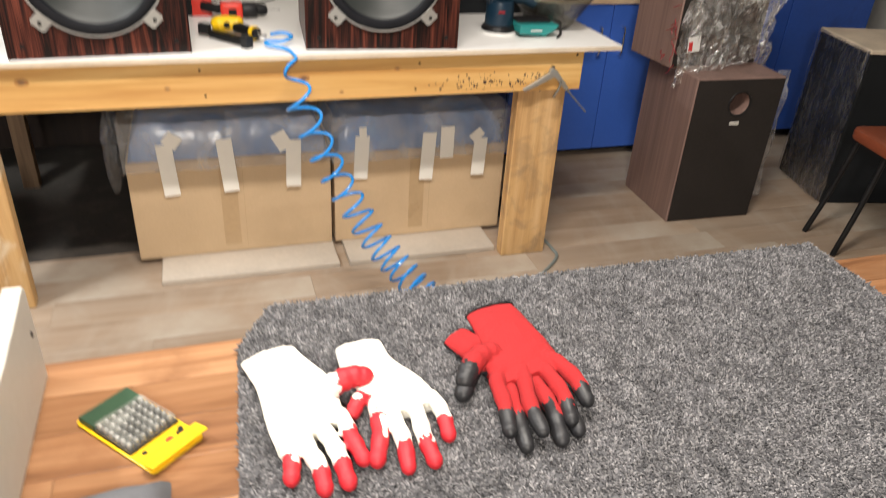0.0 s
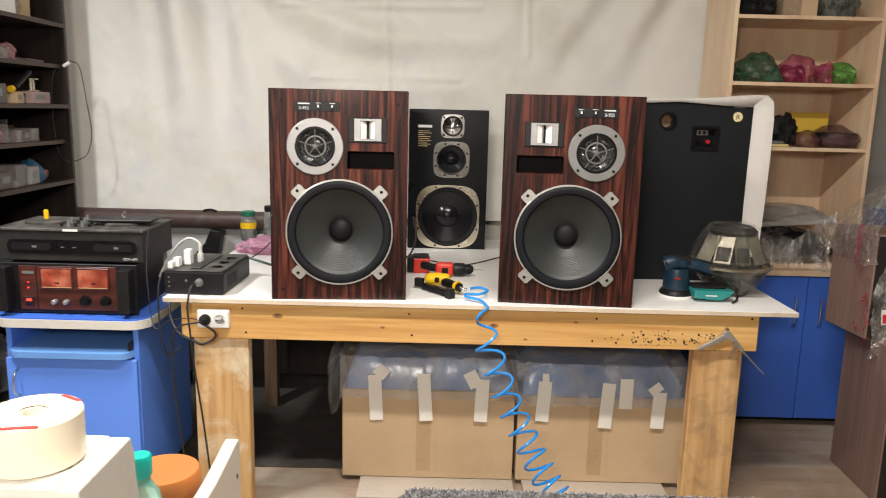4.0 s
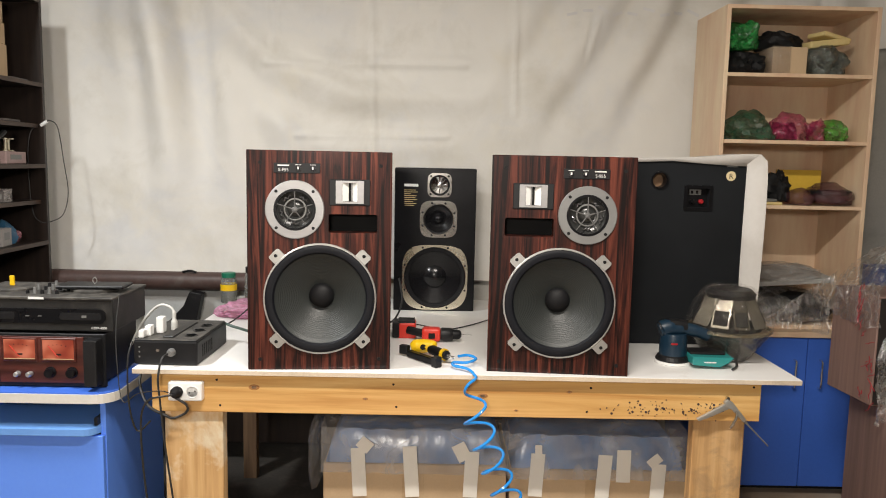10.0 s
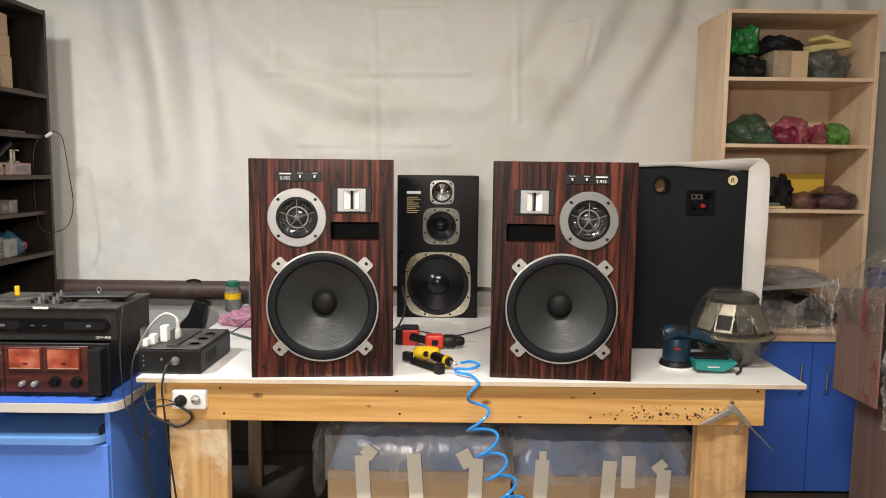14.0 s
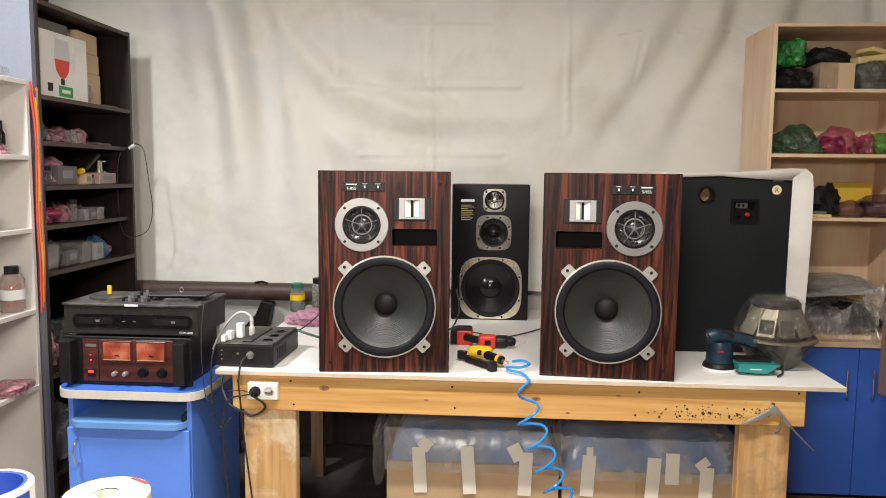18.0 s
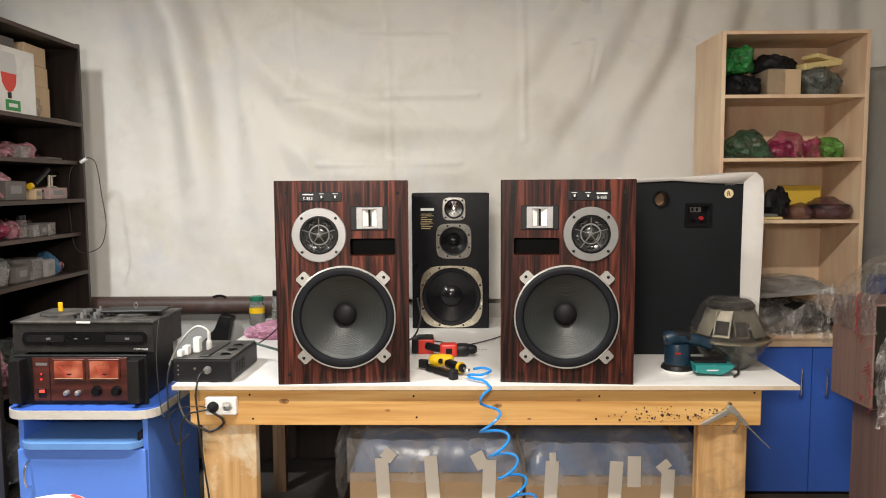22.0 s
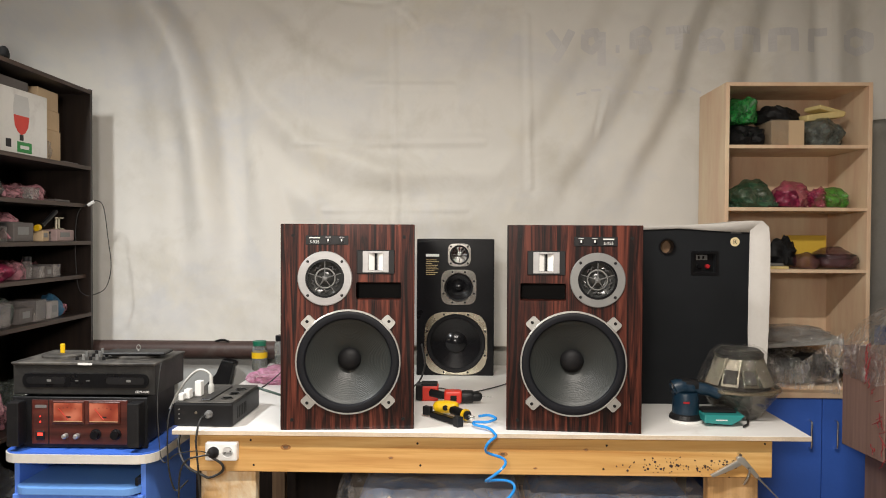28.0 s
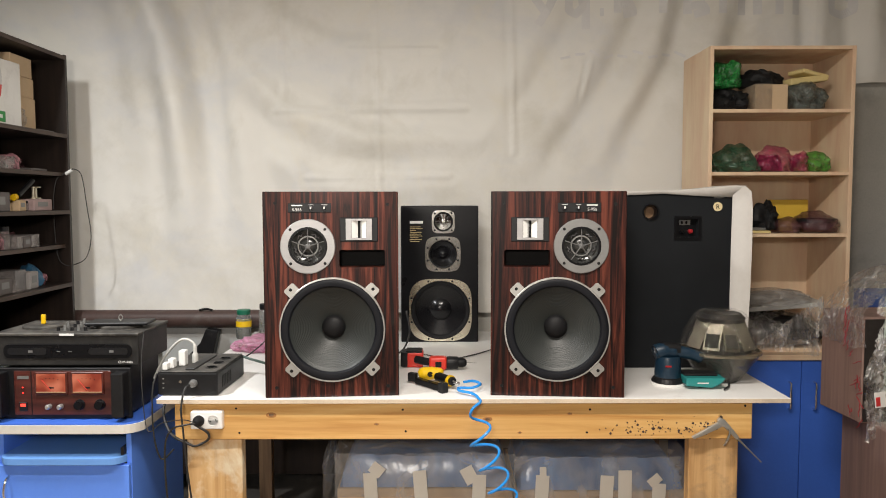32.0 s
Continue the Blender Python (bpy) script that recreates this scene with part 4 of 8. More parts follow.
dn = thing("black_loudspeaker", (-0.331, 1.016, TABLE), "black three-way loudspeaker with champagne driver rings, behind the others", "loudspeaker", "loudspeakers on the table")
part("cabinet", carved(box((0, 0, 0), (0.365, 0.27, 0.645), 0.004, 2), [lathe([(r, -0.05), (r, 0.2)], (x, 0.1, z), "-y", 40) for x, z, r in ((0.2, 0.57, 0.047), (0.198, 0.418, 0.07), (0.186, 0.153, 0.14))]), M_BLACKGLOSS, dn)
for cx, cz, half, rin, nb in ((0.2, 0.57, 0.054, 0.046, 4), (0.198, 0.418, 0.083, 0.069, 8), (0.186, 0.153, 0.148, 0.139, 8)):
    plate = part("driver_ring", ring_square(cx, cz, half, rin, 0, 0.006, 3.6 if half > 0.1 else 4.2), M_GOLD if half > 0.1 else M_DARKCHROME, dn, smooth=False)
    part("surround", lathe([(rin * 1.01, 0.004), (rin * 0.97, 0.009), (rin * 0.88, 0.007), (rin * 0.84, 0.0)], (cx, 0, cz), "-y", 40, False), M_RUBBER, plate, smooth=True)
    part("cone", lathe([(rin * 0.85, 0.001), (rin * 0.6, -0.012), (rin * 0.38, -0.022), (rin * 0.36, -0.02), (rin * 0.22, -0.006), (0, -0.001)], (cx, 0, cz), "-y", 40, False), M_CONE_BLACK, plate, smooth=True)
    if half < 0.06:
        for a in range(8):
            t = radians(45 * a)
            bm = fresh()
            add_tube(bm, [(cx + 0.006 * math.cos(t), -0.006, cz + 0.006 * math.sin(t)), (cx + 0.034 * math.cos(t), -0.004, cz + 0.034 * math.sin(t))], 0.0012, 6)
            part("guard_spoke", bm, M_CHROME, plate)
        part("horn_dish", lathe([(0.044, 0.0), (0.03, -0.006), (0.014, -0.012), (0.008, -0.004), (0, -0.003)], (cx, -0.002, cz), "-y", 40, False), M_CHROME, plate, "bright radial horn dish", smooth=True)
    else:
        part("bright_trim", ring_plate(rin * 0.99, rin * 0.955, 0.0105, (cx, 0, cz), 56), M_DARKCHROME if half < 0.1 else M_BLACKGLOSS, plate, smooth=True)
    for k in range(nb):
        a = radians(360 * (k + 0.5) / nb)
        q = rin * 1.06 if half > 0.1 else rin * 1.12 if nb == 8 else rin * 1.22
        part("bolt", lathe([(0.005, 0), (0.005, 0.002), (0, 0.003)], (cx + q * math.cos(a), -0.006, cz + q * math.sin(a)), "-y", 10), M_BLACK, plate)
part("logo_bar", box((0.043, -0.0012, 0.562), (0.105, 0, 0.574)), M_INK, dn)
for k in range(9):
    part("print_bar", box((0.043, -0.001, 0.545 - 0.0085 * k), (0.043 + (0.05, 0.06, 0.03, 0.055, 0.05, 0.058, 0.04, 0.055, 0.045)[k], 0, 0.5475 - 0.0085 * k)), M_GOLDINK, dn)

# ---- covered loudspeaker seen from behind ----
rb = thing("covered_loudspeaker", (0.53, 0.462, TABLE), "large loudspeaker seen from its black back, under a pale dust cover", "loudspeaker", "loudspeakers on the table")
part("cabinet", carved(box((0, 0, 0), (0.49, 0.36, 0.7), 0.006, 2), [lathe([(0.027, -0.05), (0.027, 0.1)], (0.157, 0.05, 0.622), "-y", 28), box((0.262, -0.02, 0.523), (0.345, 0.03, 0.594))]), M_DARKPANEL, rb)
bm = fresh()
n = 30
rows = []
for j in range(9):
    y = -0.012 + 0.39 * j / 8
    row = []
    path = [(-0.02, 0.62), (-0.018, 0.685), (0.0, 0.708), (0.06, 0.704), (0.2, 0.706), (0.36, 0.714), (0.47, 0.724), (0.52, 0.722), (0.548, 0.70), (0.556, 0.64), (0.556, 0.5), (0.552, 0.3), (0.546, 0.12), (0.54, 0.01)]
    for k, (x, z) in enumerate(path):
        wob = 0.006 * noise.noise(Vector((x * 9, y * 7, z * 6)))
        row.append(bm.verts.new((x + wob, y + (0.006 * noise.noise(Vector((x * 5, 3, z * 5))) if j == 0 else 0), z + wob)))
    rows.append(row)
for a, b in zip(rows, rows[1:]):
    for k in range(len(a) - 1):
        bm.faces.new((a[k], a[k + 1], b[k + 1], b[k]))
front = rows[0]
strip = [bm.verts.new((0.474 + 0.006 * noise.noise(Vector((2, 0, v.co.z * 6))) + 0.012 * max(0, v.co.z - 0.5), -0.008, min(v.co.z - 0.004, 0.688))) for v in front[7:]]
for k in range(len(strip) - 1):
    bm.faces.new((front[7 + k], strip[k], strip[k + 1], front[8 + k]))
hem = [bm.verts.new((v.co.x + (0.02 if k == 0 else 0), -0.009, min(v.co.z, 0.7) - (0.0, 0.03, 0.012, 0.006, 0.016, 0.02, 0.012)[k])) for k, v in enumerate(front[1:8])]
hem[-1].co = strip[0].co
for k in range(6):
    bm.faces.new((front[1 + k], hem[k], hem[k + 1], front[2 + k]))
cover = part("dust_cover", bm, M_COVER, rb, "pale draped dust cover", smooth=True)
cover.modifiers.new("thickness", "SOLIDIFY").thickness = 0.003
part("port", lathe([(0.034, 0), (0.034, 0.004), (0.028, 0.004), (0.026, -0.002), (0.025, -0.05)], (0.157, 0, 0.622), "-y", 28, False), M_BLACKGLOSS, rb)
part("port_throat", lathe([(0.026, 0), (0, 0)], (0.157, 0.045, 0.622), "-y", 24, False), M_PINE_OLD, rb)
tp = part("terminal_panel", carved(prism(rounded(0.25, 0.357, 0.511, 0.606, 0.006), -0.004, 0, "xz"), [box((0.262, -0.02, 0.523), (0.345, 0.03, 0.594))]), M_BLACKGLOSS, rb)
part("terminal_dish", box((0.26, 0.026, 0.521), (0.347, 0.029, 0.596)), M_BLACKGLOSS, tp)
part("terminal_label", box((0.278, 0.0245, 0.57), (0.322, 0.026, 0.59)), M_GREYPLATE, tp)
for x in (0.288, 0.306):
    part("label_bar", box((x - 0.004, 0.0235, 0.574), (x + 0.004, 0.0245, 0.586)), M_BLACKGLOSS, tp)
for x, m in ((0.287, M_BLACKGLOSS), (0.321, M_DARKRED)):
    part("terminal_post", lathe([(0.009, 0), (0.009, 0.012), (0.006, 0.016), (0, 0.016)], (x, 0.026, 0.545), "-y", 14), m, tp)
bd = part("round_sticker", lathe([(0.018, 0), (0.018, 0.001), (0, 0.001)], (0.421, 0, 0.643), "-y", 28), mat("cream_sticker", (0.72, 0.6, 0.35), 0.6, var=0.05), rb)
lettering("sticker_text", "R", 0.026, (0.421, -0.0014, 0.634), M_HOLE, bd)
part("name_bar", box((0.405, -0.0012, 0.676), (0.445, 0, 0.684)), M_GREYPLATE, rb)

# ---- tall shelf and blue base cabinet ----
SH = (1.072, 1.73, 0.92, 1.29)
bc = thing("blue_cabinet", (1.03, 0.86, 0), "deep blue base cabinet with two doors under a beech top", "cabinet")
part("body", box((0, 0.02, 0.05), (0.93, 0.44, 0.73), 0.002), M_BLUE_DARK, bc)
part("plinth", box((0.02, 0.09, 0), (0.91, 0.42, 0.05)), M_HOLE, bc)
part("cabinet_top", box((-0.01, -0.012, 0.73), (0.95, 0.45, 0.755), 0.002), M_BIRCH, bc, "beech-coloured top board")
for k, (x0, x1) in enumerate(((0.003, 0.463), (0.467, 0.927))):
    d = part("door", box((x0, 0, 0.05), (x1, 0.018, 0.726), 0.0015), M_BLUE, bc)
    hx = x1 - 0.055 if k == 0 else x0 + 0.055
    part("handle", tube([(hx, 0, 0.63), (hx, -0.022, 0.625), (hx - 0.004, -0.03, 0.58), (hx, -0.022, 0.515), (hx, 0, 0.505)], 0.0045, 8, 5), M_CHROME, d, "bowed metal handle", smooth=True)

sh = thing("bookshelf", (SH[0], SH[2], 0.755), "open beech chipboard bookshelf standing on the blue cabinet", "shelf")
W, D, H = SH[1] - SH[0], SH[3] - SH[2], 2.147 - 0.755
for x in (0, W - 0.018):
    part("side_panel", box((x, 0, 0), (x + 0.018, D, H), 0.001), M_BIRCH, sh)
part("back_panel", box((0.018, D - 0.008, 0), (W - 0.018, D, H)), M_BIRCH, sh)
BOARDS = {"top": H - 0.016, "one": 1.849 - 0.755, "two": 1.566 - 0.755, "three": 1.285 - 0.755}
for z in BOARDS.values():
    part("shelf_board", box((0.0181, 0.001, z), (W - 0.0181, D - 0.0081, z + 0.016), 0.0008), M_BIRCH, sh)
part("bottom_board", box((0.0181, 0.001, 0), (W - 0.0181, D - 0.0081, 0.016)), M_BIRCH, sh)

# ---- dark shelf unit along the side wall ----
DX = -1.972
ds = thing("dark_shelf_unit", (DX, 0.43, 0), "tall dark brown shelf unit packed with parts and bags", "shelf")
for y in (0.0, 0.76):
    part("side_panel", box((-0.42, y, 0), (0, y + 0.02, 2.165), 0.001), M_DARKBOARD, ds)
part("back_panel", box((-0.43, 0, 0.05), (-0.42, 0.78, 2.165)), M_DARKBOARD, ds)
DBOARDS = (0.17, 0.6, 1.035, 1.225, 1.392, 1.577, 1.762, 2.14)
for z in DBOARDS:
    back = 0.03 if z in (1.225, 1.577) else 0.0
    b = part("shelf_board", box((-0.419, 0.0201, z), (-back, 0.7599, z + 0.018)), M_DARKBOARD, ds)
    part("edge_strip", box((-back, 0.0201, z), (-back + 0.003, 0.7599, z + 0.018)), M_DARKEDGE, b)

# ---- white shelf nearer the camera ----
ws = thing("white_shelf", (DX, -0.9, 0), "white open shelf unit with bottles and jars", "shelf")
for y in (0.0, 1.25):
    part("side_panel", box((-0.3, y, 0), (0, y + 0.02, 1.822), 0.001), M_SHELFWHITE, ws)
part("back_panel", box((-0.31, 0, 0), (-0.3, 1.27, 1.822)), M_SHELFWHITE, ws)
WBOARDS = (0.08, 0.588, 0.9, 1.226, 1.514, 1.806)
for z in WBOARDS:
    part("shelf_board", box((-0.299, 0.0201, z), (0.004, 1.2499, z + 0.018), 0.001), M_SHELFWHITE, ws)

# ---- blue cart with the amplifier and player ----
CT = 0.7
ct = thing("blue_cart", (-1.7, 0.0, 0), "blue laminate cabinet with rounded top and pull-out tray beside the table", "cabinet")
top = rounded(0, 0.538, 0.0, 0.56, 0.07, 6)
# darker blue than the sides, painting in the shading of the top
part("top_board", prism(rounded(0.004, 0.534, 0.004, 0.556, 0.066, 6), CT - 0.03, CT, "xy"), M_BLUE, ct)
part("edge_band", prism(top, CT - 0.034, CT - 0.004, "xy"), M_BANDING, ct, "off-white plastic edge band")
for x in (0.03, 0.472):
    part("side_panel", box((x, 0.05, 0.04), (x + 0.018, 0.54, CT - 0.034), 0.001), M_BLUE_CART, ct)
# near-black instead of blue: the recess's shade is put into the panel's colour
part("back_panel", box((0.048, 0.52, 0.04), (0.472, 0.535, CT - 0.034)), M_HOLE, ct)
part("tray", prism(rounded(0.045, 0.476, 0.005, 0.5, 0.05, 6), 0.555, 0.58, "xy", 0.002), M_BLUE_LIGHT, ct, "light blue pull-out tray")
part("tray_slide", box((0.46, 0.03, 0.583), (0.471, 0.5, 0.61), 0.002), M_BLACK, ct)
dr = part("door", box((0.034, 0.03, 0.06), (0.487, 0.049, 0.548), 0.0015), M_BLUE_CART, ct)
part("handle", tube([(0.075, 0.03, 0.51), (0.075, 0.008, 0.5), (0.072, 0.0, 0.46), (0.075, 0.008, 0.425), (0.075, 0.03, 0.415)], 0.0045, 8, 5), M_CHROME, dr, smooth=True)
part("bottom_panel", box((0.048, 0.05, 0.04), (0.472, 0.52, 0.056)), M_BLUE_CART, ct)
for x in (0.06, 0.44):
    for y in (0.1, 0.48):
        part("caster", lathe([(0.012, 0), (0.02, 0.006), (0.02, 0.034), (0.012, 0.04)], (x, y, 0), "z", 14), M_RUBBER, ct)

amp = thing("power_amplifier", (-1.682, 0.06, CT), "black rack power amplifier with red-brown panel and glowing meters", "amplifier", turn=0.0)
part("chassis", box((0.02, 0.012, 0.008), (0.453, 0.3, 0.176), 0.003), M_BLACK, amp)
part("front_panel", box((0, 0, 0.004), (0.473, 0.012, 0.179), 0.0015), M_BLACK, amp)
face = part("wood_panel", box((0.07, -0.003, 0.016), (0.405, 0, 0.17), 0.001), M_REDWOOD, amp, "red-brown control panel")
part("panel_frame", box((0.128, -0.0042, 0.016), (0.131, -0.003, 0.17)), M_BLACK, face)
M_METER = glow("meter_glow", (0.36, 0.06, 0.024), 0.07)
nt = M_METER.node_tree
co = nt.nodes.new("ShaderNodeTexCoord")
dial = ramp_of(nt, noise_of(nt, co.outputs["Object"], 15, 1), [(0.36, (0.2, 0.026, 0.011)), (0.5, (0.3, 0.06, 0.028)), (0.66, (0.46, 0.14, 0.08))])
for sock in ("Base Color", "Emission Color"):
    nt.links.new(dial, nt.nodes["Principled BSDF"].inputs[sock])
for x in (0.15, 0.275):
    part("meter_bezel", box((x - 0.006, -0.008, 0.088), (x + 0.106, -0.003, 0.166), 0.002), M_REDWOOD, face)
    mt = part("meter", box((x, -0.0095, 0.096), (x + 0.1, -0.008, 0.16)), M_METER, face, "lit orange level meter")
    part("meter_shade", box((x, -0.0105, 0.096), (x + 0.1, -0.0095, 0.0985)), M_CARDTAPE, mt)
    part("needle", tube([(x + 0.05, -0.0105, 0.104), (x + 0.018, -0.0105, 0.142)], 0.0012, 5, 0), M_RED, mt)
    for k in range(5):
        part("scale_bar", box((x + 0.018 + 0.014 * k, -0.0102, 0.14 + 0.004 * math.sin(k * 0.8)), (x + 0.021 + 0.014 * k, -0.0095, 0.1425 + 0.004 * math.sin(k * 0.8))), M_BLACK, mt)
    part("scale_name", box((x + 0.042, -0.0102, 0.11), (x + 0.06, -0.0095, 0.115)), M_BLACK, mt)
for x in (0.19, 0.23):
    part("switch_knob", lathe([(0.009, 0), (0.0085, 0.016), (0.006, 0.02), (0, 0.02)], (x, -0.003, 0.046), "-y", 18), M_SILVER, face, "silver knob")
for x in (0.295, 0.365):
    part("level_knob", lathe([(0.019, 0), (0.018, 0.003), (0.015, 0.004), (0.014, 0.018), (0, 0.019)], (x, -0.003, 0.052), "-y", 22), M_BLACKGLOSS, face)
part("logo_bar", box((0.082, -0.0045, 0.142), (0.122, -0.003, 0.152)), M_GREYPLATE, face)
for z, e in ((0.112, 1.5), (0.093, 3.0)):
    part("indicator_lamp", lathe([(0.0022, 0), (0.002, 0.003), (0, 0.0035)], (0.1, -0.003, z), "-y", 8), glow("red_indicator", (1, 0.03, 0.02), e), face)
psw = part("power_switch", box((0.086, -0.007, 0.03), (0.116, -0.003, 0.062), 0.002), M_BLACK, face)
part("switch_light", box((0.092, -0.0078, 0.046), (0.11, -0.007, 0.056)), glow("red_switch", (1, 0.05, 0.03), 1.6), psw)
for x in (0.008, 0.423):
    hb = part("rack_handle", box((x, -0.05, 0.018), (x + 0.042, -0.001, 0.17), 0.004, 2), M_BLACK, amp)

cd = thing("dj_player", (-1.688, 0.075, CT + 0.181), "dusty black twin disc player with jog wheels, on the amplifier", "player")
part("body", box((0, 0.0, 0.003), (0.5, 0.27, 0.112), 0.004, 2), mat("dusty_black_case", (0.017, 0.0165, 0.016), 0.5, spec=0.35, var=0.2, scale=10, bump=0.08, dirt=(0.045, 0.042, 0.038), dirt_at=(0.5, 0.78)), cd)
part("top_plate", box((-0.004, -0.006, 0.108), (0.504, 0.275, 0.117), 0.002), M_DUSTY, cd, "dusty top plate")
fp = part("front_recess", prism(rounded(0.035, 0.478, 0.03, 0.078, 0.02), -0.004, 0.001, "xz"), M_BLACKGLOSS, cd)
for x in (0.05, 0.33):
    sl = part("disc_slot", prism(rounded(x, x + 0.135, 0.042, 0.066, 0.01), -0.0055, -0.004, "xz"), M_BLACK, fp)
    part("disc_mark", box((x + 0.072, -0.0062, 0.05), (x + 0.087, -0.0055, 0.058)), M_GREYPLATE, sl)
for x in (0.22, 0.26):
    part("usb_mark", box((x, -0.0048, 0.052), (x + 0.012, -0.004, 0.055)), M_GREYPLATE, fp)
part("logo_bar", box((0.232, -0.0078, 0.109), (0.282, -0.006, 0.1165)), M_INK, cd)
lettering("model_text", "CDM-4000", 0.011, (0.455, -0.0012, 0.012), M_INK, cd)
for x in (0.11, 0.385):
    jw = part("jog_wheel", lathe([(0.075, 0), (0.075, 0.007), (0.068, 0.011), (0.03, 0.012), (0, 0.012)], (x, 0.135, 0.117), "z", 36), M_DUSTY, cd, "dusty grey jog wheel", smooth=True)
random.seed(3)
for k in range(12):
    x, y = 0.2 + 0.024 * (k % 5), 0.05 + 0.07 * (k // 5)
    part("fader_knob", lathe([(0.006, 0), (0.005, 0.012 + 0.008 * (k % 2)), (0, 0.013 + 0.008 * (k % 2))], (x, y, 0.117), "z", 10), M_GREYPLATE if k % 2 else M_BLACK, cd)
single("yellow_flash_stick", box((-0.008, -0.004, 0), (0.008, 0.004, 0.034), 0.002), M_YELLOW, (-1.58, 0.2, CT + 0.181 + 0.129), "small yellow plastic stick standing on the player", "stick")
tb = thing("tablet_board", (-1.3, 0.2, CT + 0.181 + 0.13), "thin dark board with a hanging loop lying on the player", "board", turn=4)
part("board", box((-0.11, -0.05, 0), (0.11, 0.05, 0.01), 0.003), M_BLACK, tb)
part("loop", tube([(0, 0, 0.008), (-0.007, 0, 0.022), (0, 0, 0.032), (0.007, 0, 0.022), (0, 0, 0.008)], 0.0016, 6, 5), M_SILVER, tb)

# ---- foreground bench ----
bn = thing("front_bench", (0, 0, 0), "bench topped with oak laminate boards", "bench")
part("bench_core", box((-1.3, -2.12, BENCH - 0.035), (1.4, -1.307, BENCH - 0.008)), M_TOPEDGE, bn)
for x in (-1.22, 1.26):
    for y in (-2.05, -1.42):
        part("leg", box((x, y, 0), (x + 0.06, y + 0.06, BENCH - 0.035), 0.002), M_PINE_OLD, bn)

# ---- carpet on the bench ----
rng = np.random.default_rng(7)
CARPET = [(-0.25, -1.33), (-0.203, -1.246), (0.704, -1.254), (0.69, -2.1), (-0.292, -2.1), (-0.272, -1.7)]
carpet = thing("carpet", (0, 0, BENCH + 0.001), "grey loop-pile carpet offcut lying over the bench edge", "carpet")
part("backing", prism(CARPET, 0, 0.004, "xy"), M_CARPET, carpet)


def tufts(polygon, count, z, height, radius):
    xs, ys = [p[0] for p in polygon], [p[1] for p in polygon]
    pts = np.column_stack([rng.uniform(min(xs), max(xs), count), rng.uniform(min(ys), max(ys), count)])
    inside = np.zeros(count, bool)
    for (ax, ay), (bx, by) in zip(polygon, polygon[1:] + polygon[:1]):
        hit = ((ay > pts[:, 1]) != (by > pts[:, 1])) & (pts[:, 0] < (bx - ax) * (pts[:, 1] - ay) / (by - ay + 1e-12) + ax)
        inside ^= hit
    pts = pts[inside]
    n = len(pts)
    turn = rng.uniform(0, 6.28, n)
    lean = rng.normal(0, 0.0028, (n, 2))
    tall = height * rng.uniform(0.6, 1.25, n)
    verts = np.zeros((n, 7, 3))
    for k in range(3):
        a = turn + k * 2.0944
        verts[:, k, 0], verts[:, k, 1], verts[:, k, 2] = pts[:, 0] + radius * np.cos(a), pts[:, 1] + radius * np.sin(a), z
        verts[:, 3 + k, 0] = pts[:, 0] + lean[:, 0] * 0.7 + radius * 0.95 * np.cos(a + 0.4)
        verts[:, 3 + k, 1] = pts[:, 1] + lean[:, 1] * 0.7 + radius * 0.95 * np.sin(a + 0.4)
        verts[:, 3 + k, 2] = z + tall * 0.75
    verts[:, 6, 0], verts[:, 6, 1], verts[:, 6, 2] = pts[:, 0] + lean[:, 0], pts[:, 1] + lean[:, 1], z + tall
    base = (np.arange(n) * 7)[:, None]
    faces = []
    for k in range(3):
        j = (k + 1) % 3
        faces.append(base + np.array([[k, j, 3 + j]]))
        faces.append(base + np.array([[k, 3 + j, 3 + k]]))
        faces.append(base + np.array([[3 + k, 3 + j, 6]]))
    me = bpy.data.meshes.new("pile")
    me.from_pydata(verts.reshape(-1, 3).tolist(), [], np.concatenate(faces).tolist())
    return me


def pile_material():
    m, nt, bsdf, vec, _ = base_nodes("carpet_pile", (1, 1, 1))
    geo = nt.nodes.new("ShaderNodeNewGeometry")
    col = ramp_of(nt, geo.outputs["Random Per Island"], [(0.0, (0.08, 0.08, 0.086)), (0.4, (0.16, 0.156, 0.164)), (0.75, (0.25, 0.243, 0.248)), (1.0, (0.36, 0.35, 0.35))])
    col = mix_nodes(nt, "MULTIPLY", 1.0, col, ramp_of(nt, noise_of(nt, vec, 45, 3), [(0.35, (0.55,) * 3), (0.65, (1, 1, 1))]))
    nt.links.new(col, bsdf.inputs["Base Color"])
    bsdf.inputs["Roughness"].default_value = 0.95
    return m


tuft = new("carpet_pile", tufts(CARPET, 170000, 0.003, 0.0042, 0.0014))
tuft.data.materials.append(pile_material())
tuft.parent = carpet
tagged(tuft, "salt-and-pepper grey carpet pile", kind="stuff")
single("black_bead", lathe([(0.003, 0), (0.004, 0.002), (0.003, 0.004), (0, 0.005)], (0, 0, 0), "z", 10), M_RUBBER, (-0.116, -1.69, BENCH + 0.008), "small black bead lying on the carpet", "bead")

# ---- work gloves ----


random.seed(31)


